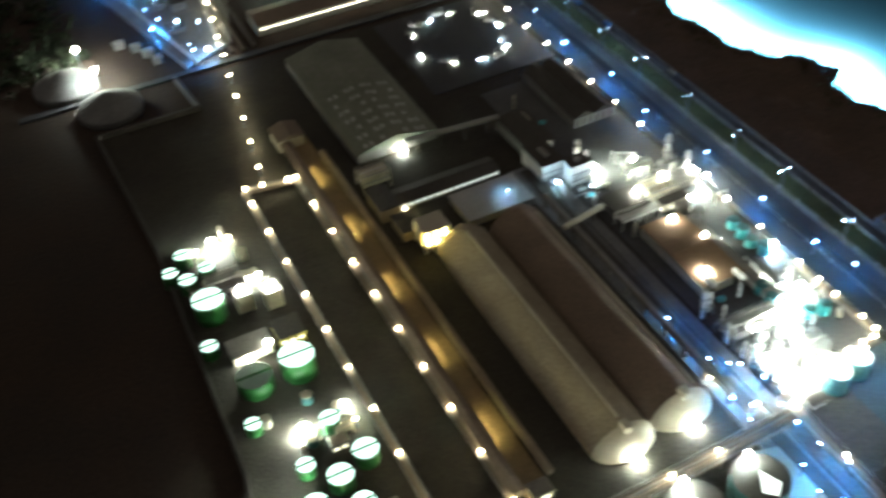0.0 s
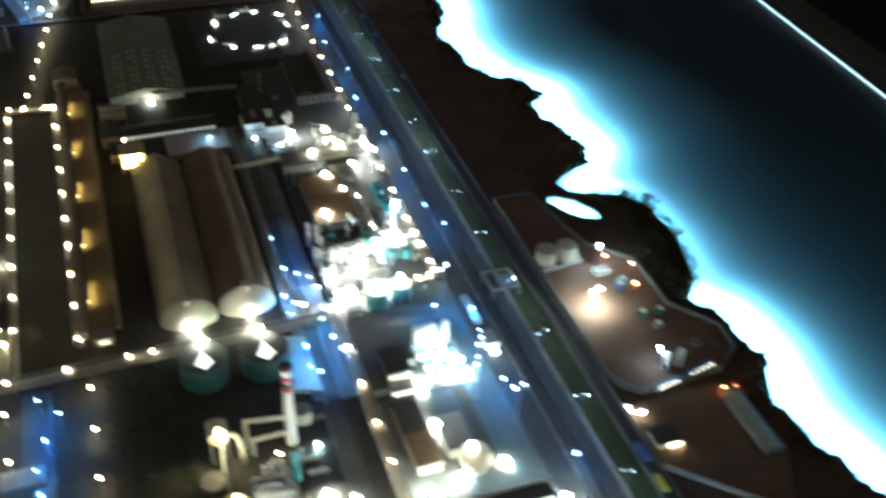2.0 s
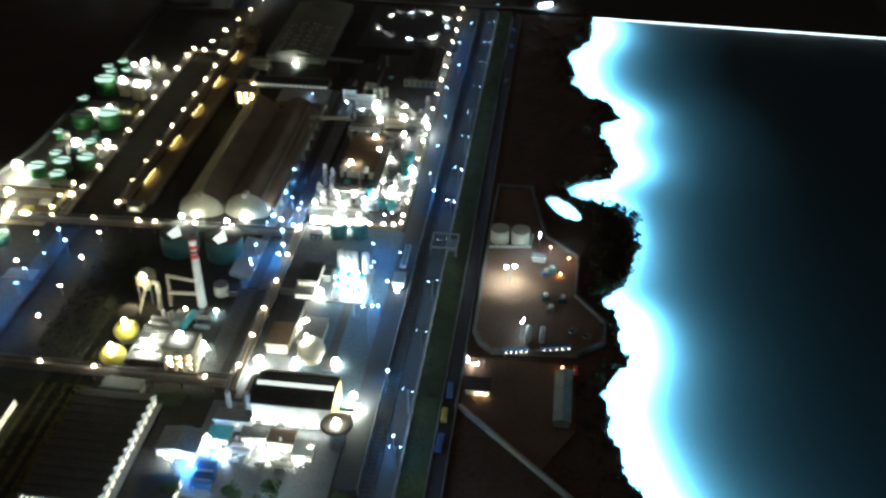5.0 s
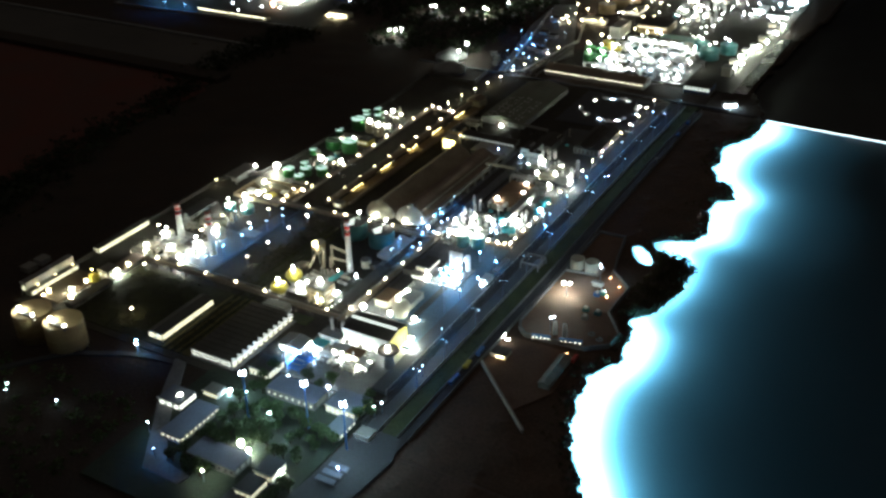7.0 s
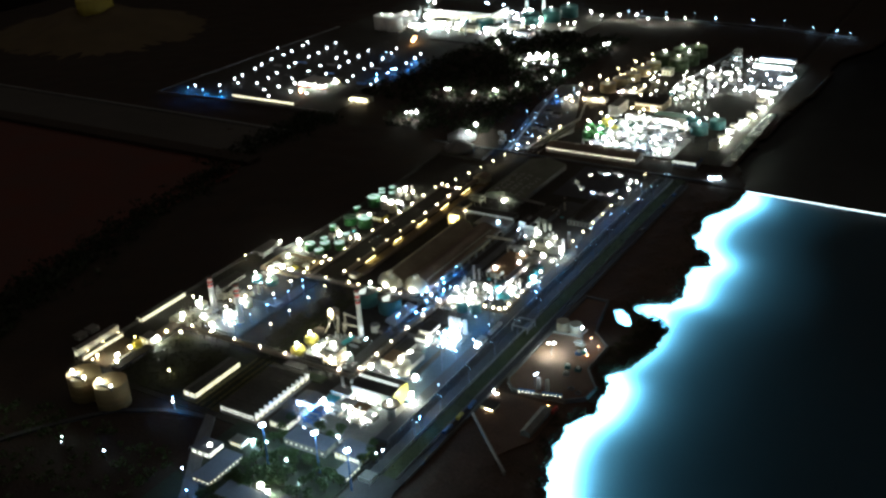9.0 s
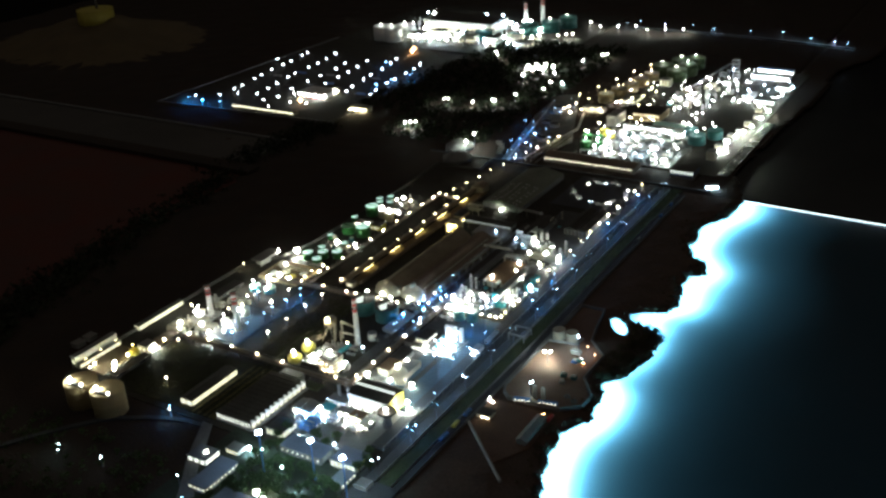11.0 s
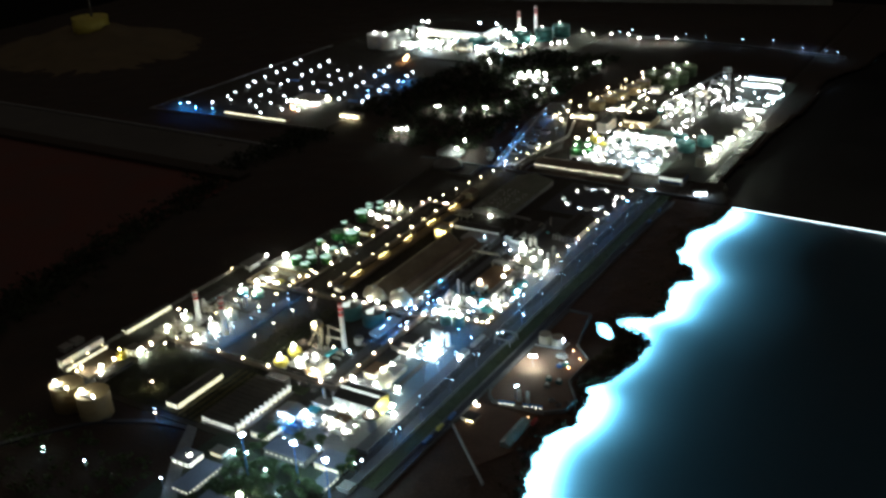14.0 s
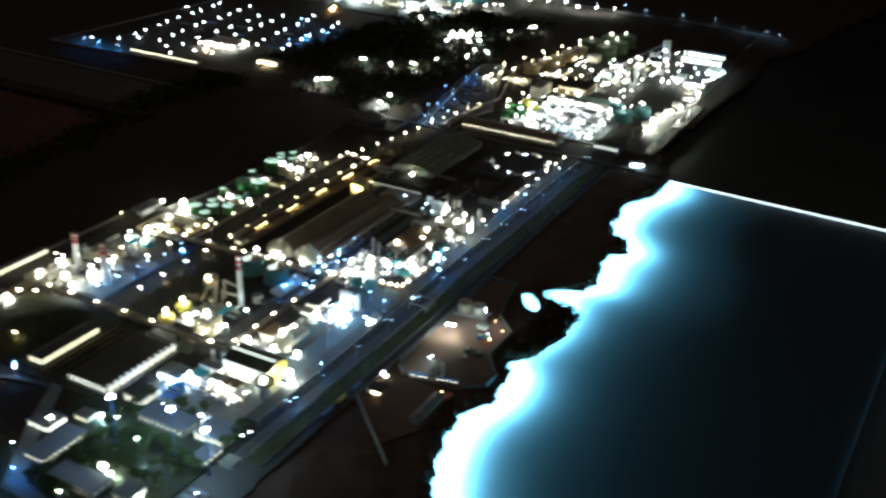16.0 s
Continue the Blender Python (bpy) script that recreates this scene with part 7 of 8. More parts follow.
west = [(rnd.uniform(-0.6, -0.05), rnd.uniform(-0.95, -0.6)) for k in range(160)]
greenery("south_scrub", west, 0.012, 22, 0.0028, LEAF, "dark shrubs on the southern slope", 25)
meadow = [(rnd.uniform(-0.44, -0.24), rnd.uniform(-0.43, -0.21)) for k in range(500)] + [(rnd.uniform(-0.17, -0.102), rnd.uniform(-0.43, -0.21)) for k in range(420)] + [(rnd.uniform(-0.22, -0.12), rnd.uniform(-0.17, 0.17)) for k in range(420)]
greenery("meadow_tufts", meadow, 0.005, 7, 0.0013, MEADOW, "tufts of dull grass between the sheds", 27, lambda x, y: 0.002, 0.4)
lawn = [(rnd.uniform(0.377, 0.411), rnd.uniform(-0.45, 1.33)) for k in range(700)]
greenery("verge_tufts", lawn, 0.004, 6, 0.001, GRASS, "tufts of grass on the road verge", 26, lambda x, y: 0.005, 0.5)


# ---- the plants further off ----
def far_lamps(name, places, r, light, label, group, h=0.02):
    spread(post_lamp(name, h, r * 1.2, light, label, group), places)


def crowd(rnd, x0, y0, x1, y1, n, tall, group, skip=None):
    """A dense quarter of small tanks, columns, frames and houses."""
    done = []
    tries = 0
    while len(done) < n and tries < n * 40:
        tries += 1
        x, y, r = rnd.uniform(x0, x1), rnd.uniform(y0, y1), rnd.uniform(0.008, 0.02)
        if any(math.hypot(x - a, y - b) < r + c for a, b, c in done) or (skip and skip(x, y)):
            continue
        done.append((x, y, r))
        k = rnd.random()
        m = rnd.choice((WHITE, WHITE, CREAM, GREY, STEEL, TEAL))
        if k < 0.35:
            tank("round_tank", x, y, r * 0.8, rnd.uniform(0.012, 0.028), m, m, "small round tank of the distant plant", group + " tanks", 0.15, 0.003, rings=1)
        elif k < 0.6:
            column(x, y, r * 0.3, rnd.uniform(0.6, 1) * tall, WHITE, 0.003, "slim column of the distant plant", group + " columns")
        elif k < 0.8:
            rack(x - r * 0.8, y - r * 0.8, x + r * 0.8, y + r * 0.8, rnd.uniform(0.012, 0.026), 2, "open steel frame of the distant plant", 0.003)
        else:
            building("plant_house", x - r * 0.7, y - r * 0.7, x + r * 0.7, y + r * 0.7, rnd.uniform(0.01, 0.018), m, rnd.choice((GREY, DARKROOF, WHITE)), "small house of the distant plant", z=0.003,
                     windows=(("s", 2, 0.006, r * 0.4, 0.004, L_WIN),), group=group + " houses")
    return done


rnd = random.Random(17)
# dense white quarter next to the long shed
for i in range(5):
    for j in range(3):
        x, y = 0.0 + 0.055 * i + 0.01 * j, 1.56 + 0.1 * j + 0.012 * i
        w, d = 0.02 + 0.006 * ((i + j) % 2), 0.03
        if (i * 3 + j) % 4 == 3:
            building("plant_house", x - w, y - d * 0.6, x + w, y + d * 0.6, 0.016, WHITE, GREY, "white flat house of the northern plant", windows=(("s", 4, 0.009, 0.006, 0.005, L_WIN),), z=0.003, group="north plant houses")
        else:
            rack(x - w, y - d, x + w, y + d, 0.012 + 0.005 * ((i + j) % 3), 1 + (i + j) % 2, "pale steel frame of the northern plant", 0.003, WHITE)
            for k in range(2):
                column(x - w * 0.5 + w * k, y + 0.01, 0.0035, rnd.uniform(0.02, 0.036), WHITE, 0.003, "white column of the northern plant", "north plant columns")
crowd(rnd, -0.02, 1.53, 0.27, 1.86, 34, 0.034, "north plant")
crowd(rnd, 0.02, 2.22, 0.2, 2.45, 22, 0.03, "north plant")
crowd(rnd, 0.1, 2.46, 0.24, 2.8, 12, 0.03, "north plant")
for x, y, r, h, m in ((-0.234, 2.205, 0.034, 0.035, TAN), (-0.214, 2.3, 0.034, 0.035, TAN), (-0.195, 2.39, 0.034, 0.035, TAN), (-0.181, 2.485, 0.034, 0.035, TAN), (-0.168, 2.58, 0.034, 0.035, TAN),
                      (0.3, 1.82, 0.034, 0.036, TEAL), (0.345, 1.905, 0.03, 0.034, TEAL), (0.25, 1.9, 0.028, 0.03, TEAL), (-0.071, 1.62, 0.022, 0.026, GREEN), (-0.027, 1.63, 0.02, 0.024, GREEN), (-0.1, 1.7, 0.02, 0.024, GREEN), (-0.055, 1.7, 0.02, 0.024, GREEN), (-0.06, 1.78, 0.02, 0.026, YELLOW), (-0.01, 1.72, 0.018, 0.022, YELLOW),
                      (-0.15, 2.68, 0.05, 0.05, OLIVE), (-0.062, 2.62, 0.045, 0.05, OLIVE), (-0.045, 2.72, 0.045, 0.05, OLIVE), (-0.1, 2.8, 0.05, 0.05, OLIVE), (-0.05, 2.85, 0.045, 0.05, OLIVE)):
    t = tank("storage_tank", x, y, r, h, m, GREY if m is TAN else m, {TAN: "tan storage tank in the lit row", CYAN: "cyan storage tank of the northern plant", TEAL: "teal storage tank of the northern plant", GREEN: "green round tank of the northern plant", YELLOW: "yellow round tank of the northern plant", OLIVE: "large olive storage tank with a lamp on top"}[m], "north storage tanks", 0.1, 0.003, L_WARM if m is TAN else L_WHITE)
building("north_hall", -0.1, 1.89, -0.06, 2.0, 0.04, WHITE, GREY, "tall pale hall of the northern plant in bluish light", z=0.003)
building("north_hall", -0.03, 2.0, 0.082, 2.12, 0.03, TAN, DARKROOF, "tall tan hall with a lit cornice", windows=(("s", 8, 0.024, 0.011, 0.004, L_WIN),), z=0.003)
building("north_hall", -0.27, 2.04, -0.18, 2.075, 0.014, WHITE, GREY, "low white house, brightly lit", windows=(("s", 6, 0.008, 0.009, 0.007, L_WIN),), z=0.003)
building("north_hall", -0.17, 2.2, -0.1, 2.3, 0.012, WHITE, GREY, "low white building beside the tank row", windows=(("s", 4, 0.007, 0.01, 0.006, L_WIN), ("e", 5, 0.007, 0.01, 0.006, L_WIN)), z=0.003)
building("olive_house", -0.1, 2.5, -0.055, 2.54, 0.03, CREAM, GREY, "cream house with glowing windows before the olive tanks", windows=(("s", 3, 0.02, 0.008, 0.008, L_WIN), ("s", 3, 0.009, 0.008, 0.008, L_WIN)), z=0.003)
building("north_hall", 0.09, 1.91, 0.235, 1.96, 0.02, CREAM, MINT, "long mint-roofed hall of the northern plant", "x", 0.006, z=0.003)
building("north_hall", 0.24, 2.76, 0.41, 2.8, 0.018, WHITE, GREY, "long lit building at the northern end", windows=(("s", 12, 0.01, 0.008, 0.009, L_WIN),), z=0.003)
building("north_hall", 0.24, 2.86, 0.4, 2.9, 0.018, WHITE, BLUE, "long lit building with a blue roof", windows=(("s", 12, 0.01, 0.007, 0.007, L_WIN),), z=0.003)
building("north_hall", 0.395, 2.6, 0.452, 2.66, 0.02, WHITE, WHITE, "bright pale building near the shore", windows=(("s", 4, 0.011, 0.01, 0.01, L_WIN), ("e", 3, 0.011, 0.01, 0.008, L_WIN)), z=0.003)
building("north_hall", 0.36, 2.39, 0.44, 2.42, 0.014, WHITE, DARKROOF, "low lit shed near the shore", windows=(("s", 7, 0.008, 0.007, 0.007, L_WIN),), z=0.003)
building("north_hall", 0.31, 2.43, 0.34, 2.5, 0.014, WHITE, WHITE, "white low house of the northern plant", z=0.003)
building("entrance_house", 0.325, 1.455, 0.41, 1.522, 0.026, GREY, DARKROOF, "dark-roofed entrance house with a cool lit glass front", windows=(("s", 7, 0.018, 0.009, 0.01, L_PALE), ("s", 7, 0.007, 0.009, 0.007, BLUE), ("e", 4, 0.016, 0.01, 0.014, BLUE)), z=0.003)
building("entrance_house", 0.39, 1.66, 0.42, 1.7, 0.03, CREAM, GREY, "beige block of a house beside the entrance", z=0.003)
rack(0.125, 2.84, 0.155, 2.87, 0.05, 3, "tall pale steel tower at the northern end", 0.003, WHITE)
low_wall("north_plant_wall", [(0.04, 2.5), (0.086, 2.95)], 0.012, 0.008, CONCRETE, "low pale wall beside the olive tanks")
spots = [(-0.087, 1.62), (0.02, 1.62), (0.07, 1.75), (0.12, 1.64), (0.2, 1.57), (0.25, 1.52), (0.262, 1.535), (0.24, 1.545), (0.28, 1.53), (0.17, 1.83), (0.22, 1.74), (0.28, 1.66), (0.1, 1.55), (0.04, 1.55), (0.16, 1.54), (0.0, 1.86), (0.06, 1.86)]
for i in range(9):
    for j in range(7):
        spots.append((-0.02 + 0.034 * i + rnd.uniform(-0.014, 0.014), 1.54 + 0.05 * j + rnd.uniform(-0.02, 0.02)))
far_lamps("north_lamp", [(x, y, 0.003) for k, (x, y) in enumerate(spots) if k % 5 in (0, 2)], 0.0021, L_SPARK, "small bright lamp of the northern plant", "lamps of the northern plant", 0.018)
far_lamps("north_lamp", [(x, y, 0.003) for k, (x, y) in enumerate(spots) if k % 10 in (1, 8)], 0.0042, L_WHITE, "large bright lamp of the northern plant", "lamps of the northern plant", 0.03)
far_lamps("north_lamp", [(x, y, 0.003) for k, (x, y) in enumerate(spots) if k % 10 in (3, 6)], 0.0017, L_SPARK, "bright lamp of the northern plant", "lamps of the northern plant", 0.026)
far_lamps("north_lamp", [(x, y, 0.003) for x, y in spots[4::5]], 0.0026, L_COOL, "cool lamp of the northern plant", "lamps of the northern plant", 0.034)
mid = [(rnd.uniform(0.03, 0.22), rnd.uniform(2.18, 2.66)) for _ in range(22)] + [(0.05, 2.24), (0.07, 2.27), (0.098, 2.426), (0.123, 2.515), (0.139, 2.601), (0.113, 2.16), (0.168, 2.376), (0.222, 2.473), (0.3, 2.426), (0.09, 2.33), (0.06, 2.32), (0.12, 2.3), (0.15, 2.28), (0.18, 2.56), (0.13, 2.37), (0.2, 2.64), (0.16, 2.7), (0.12, 2.22), (0.04, 2.16), (0.1, 2.13)]
far_lamps("north_lamp", [(x, y, 0.003) for x, y in mid[::2]], 0.0023, L_SPARK, "small lamp among the middle sheds of the northern plant", "lamps of the northern plant", 0.015)
far_lamps("north_lamp", [(x, y, 0.003) for x, y in mid[1::2]], 0.0038, L_WHITE, "lamp among the middle sheds of the northern plant", "lamps of the northern plant", 0.022)
end = [(rnd.uniform(0.24, 0.46), rnd.uniform(2.35, 2.9)) for _ in range(16)] + [(0.25 + 0.024 * k, 2.74 + 0.008 * (k % 2)) for k in range(7)] + [(0.25 + 0.03 * k, 2.845) for k in range(6)] + [(0.4, 2.585), (0.43, 2.585), (0.46, 2.63), (0.37, 2.375), (0.4, 2.375), (0.43, 2.38), (0.33, 2.42), (0.3, 2.36), (0.14, 2.83), (0.2, 2.86)]
far_lamps("north_lamp", [(x, y, 0.003) for x, y in end[::2]], 0.0024, L_SPARK, "small white lamp at the northern end", "lamps of the northern end", 0.012)
far_lamps("north_lamp", [(x, y, 0.003) for x, y in end[1::2]], 0.0036, L_COOL, "cool white lamp at the northern end", "lamps of the northern end", 0.014)
far_lamps("north_lamp", [(x, y, 0.003) for x, y in ((-0.26, 2.0), (-0.22, 2.02), (-0.19, 2.03), (-0.29, 1.95), (-0.33, 2.02), (-0.15, 2.16), (-0.12, 2.22), (-0.09, 2.27), (-0.06, 2.14), (-0.02, 2.16), (-0.03, 1.97), (0.02, 1.965), (0.07, 1.97), (-0.1, 2.4), (-0.06, 2.35), (-0.14, 2.45), (-0.12, 1.86), (-0.13, 1.75))],
          0.0044, L_WARM, "warm lamp of the northern plant", "warm lamps of the northern plant", 0.02)
far_lamps("plant_lamp", [(0.43, 1.76, 0.002), (0.415, 1.72, 0.002), (0.426, 1.905, 0.002), (0.435, 1.97, 0.002), (0.448, 2.038, 0.002), (0.453, 2.153, 0.002), (0.454, 2.254, 0.002), (0.4, 2.318, 0.002), (0.41, 1.83, 0.002)], 0.0075, L_WHITE, "bright quay-side lamp of the northern plant", "shore lamps", 0.02)
far_lamps("road_lamp", [(-0.335 + 0.02 * k, 1.99 + 0.082 * k, 0.002) for k in range(12)] + [(-0.36 + 0.03 * k, 2.2 + 0.14 * k, 0.002) for k in range(5)], 0.0042, L_WARM, "warm road lamp by the tank row", "lamps of the tank row", 0.02)
# pale boxes added for the white reflections along the shore road
for k, (x, y) in enumerate(((0.4, 1.745), (0.395, 1.8), (0.405, 1.87), (0.4, 1.94), (0.415, 2.0), (0.42, 2.09), (0.425, 2.2), (0.41, 2.28))):
    building("shore_shed", x - 0.014, y - 0.012, x + 0.012, y + 0.014, 0.01 + 0.004 * (k % 3), (WHITE, CREAM)[k % 2], (WHITE, GREY, GREY)[k % 3], "added pale shed that stands in for reflected lamp light", windows=(("s", 2, 0.006, 0.007, 0.004, L_WIN),), z=0.003, group="sheds of the shore road")
boat = thing("lit_boat_shed", 0.49, 1.41, 0.002, 30, "bright white shed on the shore", "shed")
part("body", box(B(), -0.022, -0.011, -0.012, 0.022, 0.011, 0.009, 0.001), WHITE, boat)
part("roof", gable(B(), -0.024, -0.013, 0.024, 0.013, 0.009, 0.015, "x"), GREY, boat)
for k in range(3):
    part("lamp", ball(B(), -0.018 + 0.016 * k, -0.015, 0.008, 0.0036, 1, 8), L_COOL, boat, smooth=True)
more = [(rnd.uniform(-0.03, 0.3), rnd.uniform(1.9, 2.2)) for _ in range(20)] + [(rnd.uniform(-0.25, 0.05), rnd.uniform(2.1, 2.6)) for _ in range(18)] + [(rnd.uniform(0.2, 0.45), rnd.uniform(2.25, 2.9)) for _ in range(22)]
far_lamps("north_lamp", [(x, y, 0.003) for x, y in more], 0.0027, L_WHITE, "small lamp among the sheds of the northern plant", "lamps of the northern plant", 0.016)
for k in range(11):
    x, y = -0.01 + 0.028 * k, 1.545 + 0.027 * (k * 5 % 11)
    w = 0.05 + 0.02 * (k % 3)
    pipe_run([(x - w, y, 0.006), (x - w, y, 0.021 + 0.004 * (k % 2)), (x + w * 0.6, y + 0.01, 0.021 + 0.004 * (k % 2)), (x + w * 0.6, y + 0.01, 0.002)], 0.0022, (WHITE, STEEL, CREAM)[k % 3], "raised pale pipe loop of the northern plant")
for k, (x, y, w) in enumerate(((-0.02, 1.87, 0.12), (0.1, 1.865, 0.09), (0.05, 1.7, 0.08), (0.2, 1.62, 0.07))):
    building("plant_house", x, y, x + w, y + 0.022, 0.02 + 0.004 * (k % 2), WHITE, GREY, "long white lit house among the frames", windows=(("s", round(w / 0.012), 0.013, 0.007, 0.006, L_WIN),), z=0.003, group="north plant houses")
# lamps of the blue-lit site, added to tint its paving blue
far_lamps("blue_lamp", [(-0.29, 1.42, 0.004), (-0.25, 1.5, 0.004), (-0.22, 1.6, 0.004), (-0.33, 1.6, 0.004), (-0.28, 1.7, 0.004), (-0.36, 1.75, 0.004), (-0.24, 1.8, 0.004), (-0.39, 1.9, 0.004), (-0.32, 1.92, 0.004), (-0.41, 2.05, 0.004), (-0.35, 2.1, 0.004)], 0.0017, L_BLUE, "added blue lamp that tints the paved site", "blue lamps of the site", 0.025)
for k, (x, y) in enumerate(((-0.29, 1.53), (-0.3, 1.64), (-0.26, 1.62), (-0.34, 1.83), (-0.29, 1.8), (-0.37, 2.0))):
    building("site_hut", x - 0.016, y - 0.014, x + 0.014, y + 0.016, 0.008 + 0.003 * (k % 3), GREY, DARKROOF, "small dark hut on the blue-lit site", z=0.004, group="huts of the site")
# most distant plant
rnd = random.Random(29)
crowd(rnd, -1.85, 2.85, -1.15, 3.4, 60, 0.06, "distant plant")
for x, y, r, h, m in ((-1.85, 2.84, 0.05, 0.075, WHITE), (-1.775, 2.835, 0.05, 0.075, WHITE), (-1.77, 2.96, 0.055, 0.06, WHITE), (-1.03, 3.3, 0.05, 0.06, TEAL), (-1.12, 3.22, 0.05, 0.055, TEAL), (-0.98, 3.42, 0.05, 0.06, TEAL), (-1.3, 3.02, 0.05, 0.05, TEAL)):
    tank("storage_tank", x, y, r, h, m, m, "large storage tank of the distant plant", "distant storage tanks", 0.08, 0.003, L_WHITE)
for k in range(7):
    x, y = -1.7 + 0.11 * k, 2.9 + 0.05 * (k % 3)
    building("distant_house", x, y, x + 0.075, y + 0.06, 0.03 + 0.012 * (k % 2), (WHITE, CREAM)[k % 2], (GREY, DARKROOF, TEAL)[k % 3], "pale house of the distant plant with a glowing front", windows=(("s", 4, 0.016, 0.013, 0.014, L_WIN), ("e", 2, 0.016, 0.013, 0.012, L_WIN)), z=0.003, group="houses of the distant plant")
building("distant_hall", -1.72, 3.1, -1.3, 3.3, 0.06, WHITE, DARKROOF, "long white hall of the distant plant, flooded with light", windows=(("s", 14, 0.03, 0.02, 0.03, L_WIN), ("e", 6, 0.03, 0.02, 0.03, L_WIN)), z=0.003)
chimney(-1.25, 3.43, 0.125, 0.011, "red and white banded chimney of the distant plant")
chimney(-1.157, 3.46, 0.155, 0.011, "taller red and white banded chimney of the distant plant")
distant = [(rnd.uniform(-1.9, -1.0), rnd.uniform(2.83, 3.45), 0.003) for _ in range(120)]
far_lamps("distant_lamp", [p for k, p in enumerate(distant) if k % 4], 0.006, L_WHITE, "bright lamp of the distant plant", "lamps of the distant plant", 0.022)
far_lamps("distant_lamp", distant[::4], 0.0065, L_COOL, "cool lamp of the distant plant", "lamps of the distant plant", 0.035)
far_lamps("plant_lamp", [(-0.95 + 0.09 * k, 3.42 + 0.04 * math.sin(k * 2.1), 0.002) for k in range(8)], 0.005, L_WHITE, "bright lamp beyond the distant plant", "outer lamps of the distant plant", 0.03)
# lamp field
field = [(-2.052, 1.55, 0.004), (-1.69, 1.62, 0.004), (-1.544, 1.632, 0.004), (-1.462, 1.647, 0.004), (-1.6, 1.547, 0.004), (-1.882, 1.658, 0.004), (-2.12, 2.243, 0.004)]
for x0, y0, x1, y1, n in ((-1.94, 1.607, -2.04, 2.41, 10), (-1.79, 1.68, -1.88, 2.43, 9), (-1.655, 1.69, -1.715, 2.3, 6), (-1.565, 1.95, -1.63, 2.36, 5), (-1.4, 1.86, -1.502, 2.46, 7), (-1.265, 1.86, -1.325, 2.41, 7)):
    for k in range(n):
        u = k / (n - 1)
        field.append((x0 + (x1 - x0) * u + 0.008 * math.sin(k * 5.1 + n), y0 + (y1 - y0) * u + 0.012 * math.sin(k * 3.7 + n), 0.004))
far_lamps("field_lamp", field, 0.0034, L_FIELD, "small white lamp of the lamp field", "lamps of the field", 0.014)
low_wall("field_wall", [(-1.2, 1.49), (-2.19, 1.44), (-2.16, 2.08), (-2.12, 2.78)], 0.008, 0.012, CONCRETE, "low pale wall round the lamp field")
for k in range(9):
    x, y = -1.95 + 0.085 * k, 2.0 + 0.13 * math.sin(k * 2.4)
    single("storage_bundle", box(B(), x, y, 0.0, x + 0.05, y + 0.012, 0.008, 0.001), (GREY, BLUE, RUST)[k % 3], "low long bundle of goods stored on the lamp field", "storage", "storage rows of the field", at=pose(0, 0, 0.002))
far_lamps("blue_lamp", [(-2.05, 1.5, 0.004), (-1.95, 1.49, 0.004), (-1.85, 1.5, 0.004), (-1.3, 2.1, 0.004), (-1.25, 2.2, 0.004), (-1.3, 2.3, 0.004), (-1.5, 2.35, 0.004), (-1.32, 2.0, 0.004)], 0.0035, L_BLUE, "blue lamp at the field's edge", "blue lamps of the field", 0.02)
for k in range(4):
    b = building("bright_stand", -1.6 + 0.04 * k, 1.76, -1.568 + 0.04 * k, 1.87, 0.018, WHITE, WHITE, "bright white stand with a red foot", windows=(("s", 2, 0.011, 0.01, 0.008, L_WIN),), z=0.004, group="bright stands of the field")
    part("red_foot", box(B(), -0.0155, -0.0565, 0.0, 0.0155, -0.0553, 0.006), RED, b)
far_lamps("plant_lamp", [(-1.6 + 0.02 * k, 1.735 + 0.012 * (k % 3), 0.004) for k in range(9)] + [(-1.46, 1.86, 0.004), (-1.44, 1.84, 0.004)], 0.0045, L_WHITE, "floodlight before the bright stands", "floods of the stands", 0.02)
far_lamps("plant_lamp", [(-1.505, 1.66, 0.004), (-1.52, 2.65, 0.004), (-1.5, 2.6, 0.004)], 0.012, L_SODIUM, "orange floodlight of the field", "orange floods", 0.02)
low = building("strip_shed", -1.785, 1.51, -1.425, 1.538, 0.01, CREAM, DARKROOF, "very long low shed with a beaded row of lights", z=0.004)
for k in range(30):
    part("eave_lamp", ball(B(), -0.175 + 0.012 * k, -0.0165, 0.0085, 0.0026, 1, 8), L_BEAD, low, smooth=True)
building("field_house", -1.23, 1.67, -1.14, 1.71, 0.016, CREAM, GREY, "low house with a glowing yellow front", windows=(("s", 5, 0.009, 0.015, 0.009, L_WIN),), z=0.004)
far_lamps("plant_lamp", [(-1.22, 1.65, 0.004), (-1.19, 1.655, 0.004), (-1.16, 1.66, 0.004), (-1.44, 1.856, 0.004)], 0.0055, L_WARM, "warm flood before the low house", "floods of the low house", 0.012)
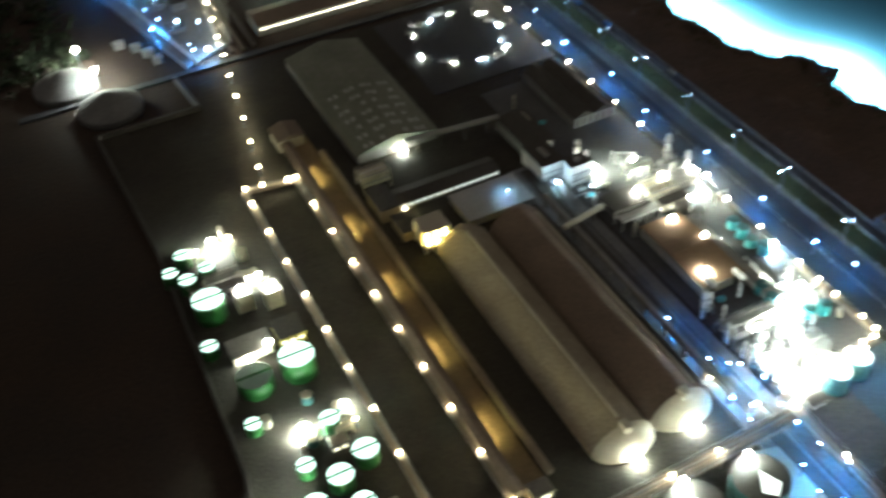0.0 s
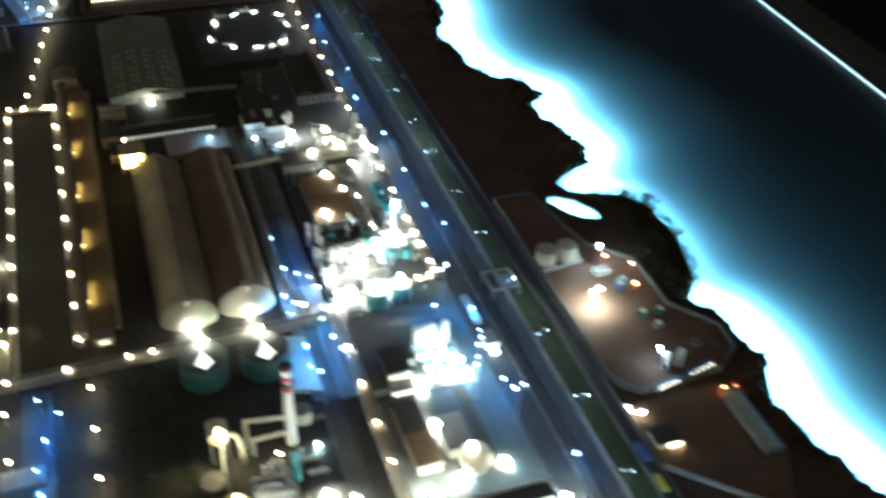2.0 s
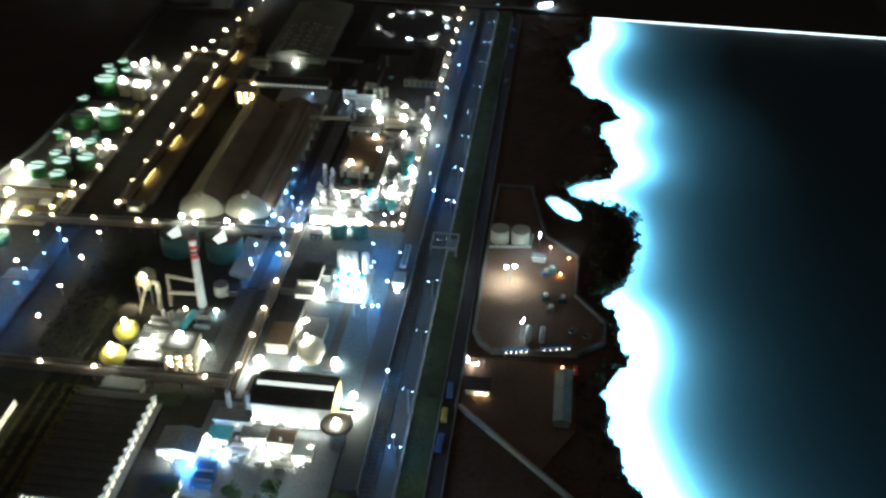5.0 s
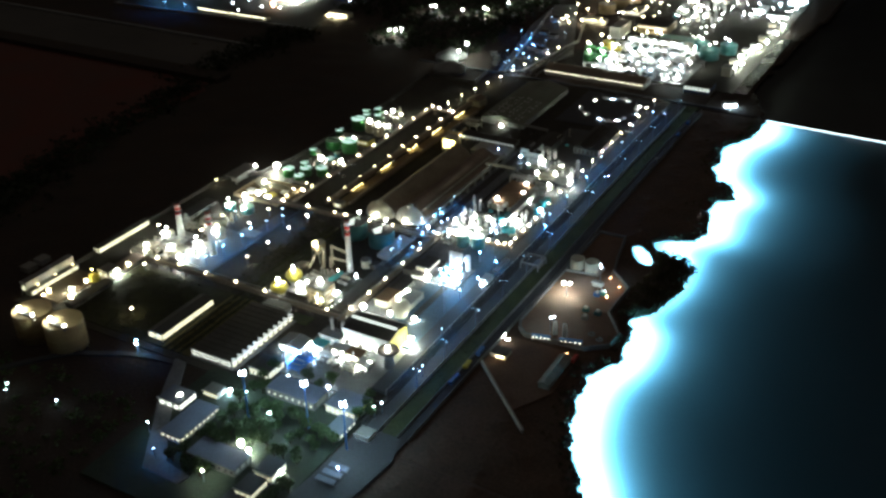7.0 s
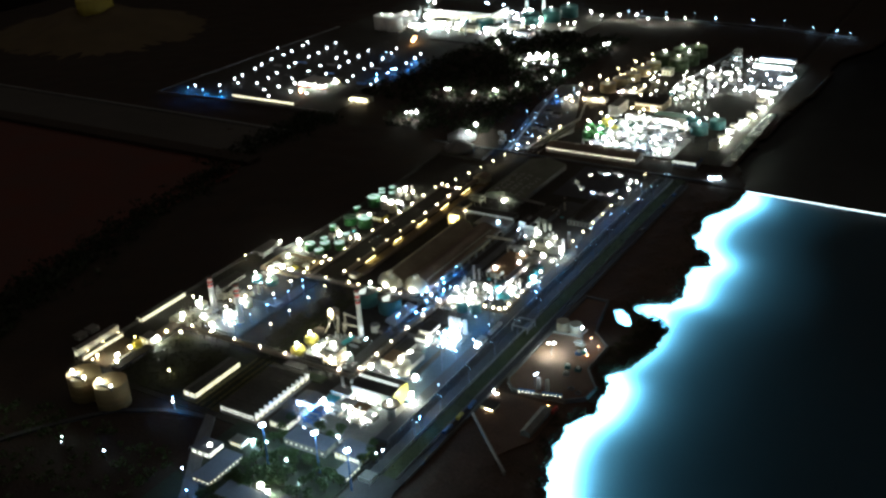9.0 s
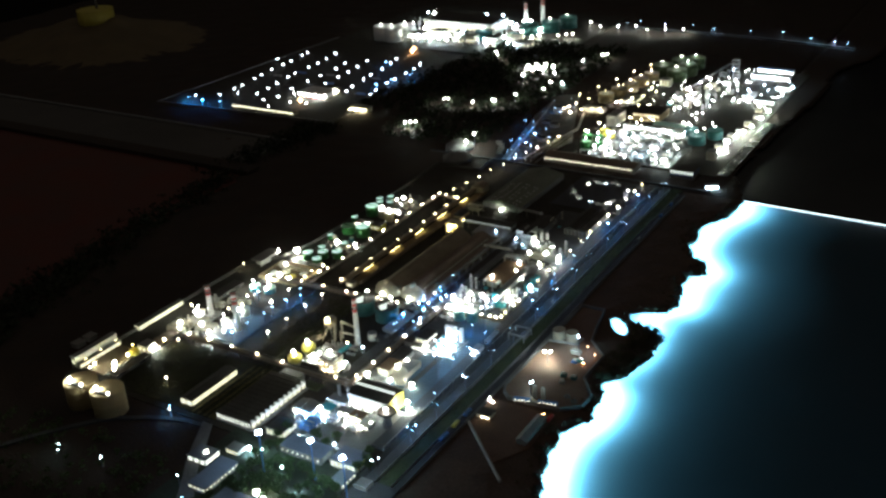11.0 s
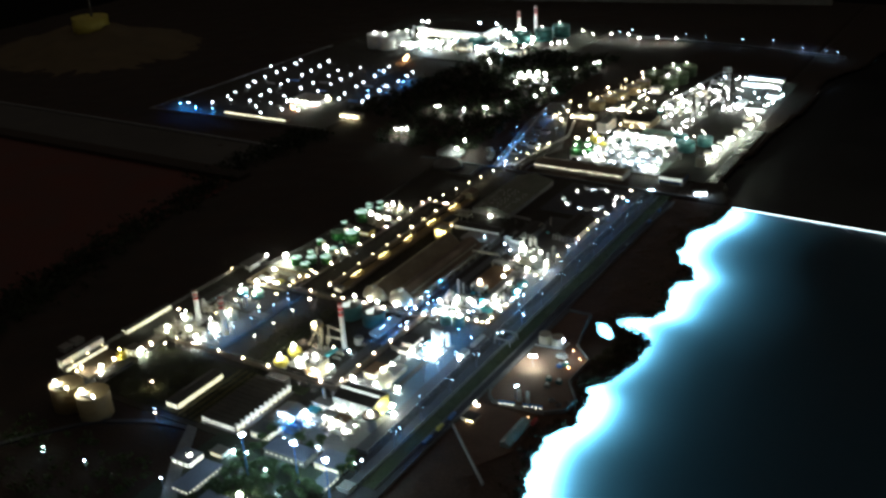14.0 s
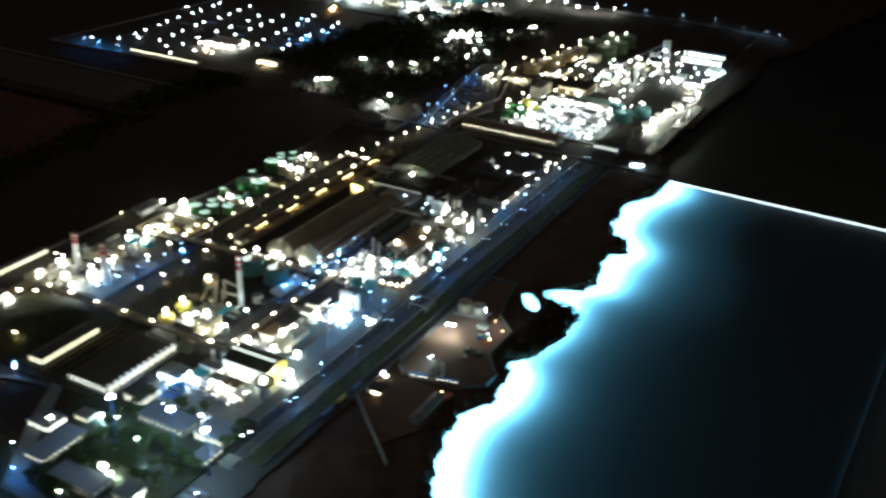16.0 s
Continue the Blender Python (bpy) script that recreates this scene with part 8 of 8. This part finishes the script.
# lamps in the woods and along the far road
far_lamps("woods_lamp", [(-0.78, 2.53), (-0.75, 2.56), (-0.72, 2.52), (-0.7, 2.55), (-0.735, 2.49), (-0.69, 2.5), (-0.66, 2.56), (-0.76, 2.48), (-0.71, 2.58)], 0.0085, L_WHITE, "bright lamp at the clearing in the woods", "lamps of the clearing", 0.025)
far_lamps("woods_lamp", [(-0.875, 1.894), (-0.86, 1.9), (-0.731, 1.895), (-0.665, 1.956), (-0.65, 1.95), (-0.856, 1.542), (-0.84, 1.56), (-0.82, 1.57), (-0.531, 2.19), (-0.611, 2.067), (-0.515, 2.823), (-0.5, 2.84), (-0.563, 2.693), (-0.723, 2.367),
                         (-1.05, 2.7), (-1.02, 2.66), (-0.9, 3.12), (-0.87, 3.16), (-0.84, 3.18), (-0.55, 2.3), (-0.6, 2.45)], 0.0048, L_WHITE, "lamp in the dark woods", "lamps of the woods", 0.03)
far_lamps("woods_lamp", [(-0.52, 2.36), (-0.5, 2.33)], 0.006, L_MINT, "greenish lamp in the woods", "green lamps of the woods", 0.015)
far_lamps("road_lamp", [(-0.66, 3.5, 0.002), (-0.6, 3.55, 0.002), (-0.45, 3.53, 0.002), (-0.305, 3.566, 0.002), (-0.175, 3.51, 0.002), (0.02, 3.52, 0.002), (0.176, 3.54, 0.002), (0.343, 3.45, 0.002), (0.46, 3.43, 0.002), (0.527, 3.4, 0.002)], 0.003, L_STREET, "cool lamp on the far coast road", "lamps of the far road", 0.03)
low_wall("far_road_wall", [(-0.6, 3.52), (0.0, 3.5), (0.55, 3.42)], 0.01, 0.02, COURT, "low pale edge of the far road")
# yellow tank on the sand hill
bm = B()
rows = []
for i in range(13):
    rr = 0.62 * i / 12
    rows.append([bm.verts.new((-3.5 + rr * 1.25 * math.cos(a), 2.25 + rr * math.sin(a), ground(-3.5 + rr * 1.25 * math.cos(a), 2.25 + rr * math.sin(a)) + 0.012 - 0.02 * (i / 12) ** 4)) for a in [k * math.pi / 20 for k in range(40)]])
for a, b in zip(rows, rows[1:]):
    for k in range(40):
        bm.faces.new((a[k], a[(k + 1) % 40], b[(k + 1) % 40], b[k]))
single("sand_hill", bm, SAND, "low pale sand hill under the yellow tank", "hill", kind="structure", smooth=True)
ytank = tank("yellow_tank", -3.5, 2.26, 0.105, 0.1, YELLOW, YELLOW, "large yellow round tank on a sand hill", "", 0.05, 0.09, rings=1)
part("pole", cyl(B(), 0.02, 0.0, 0.09, 0.55, 0.008, 0.006, 8), RUST, ytank, "thin dark pole over the tank")
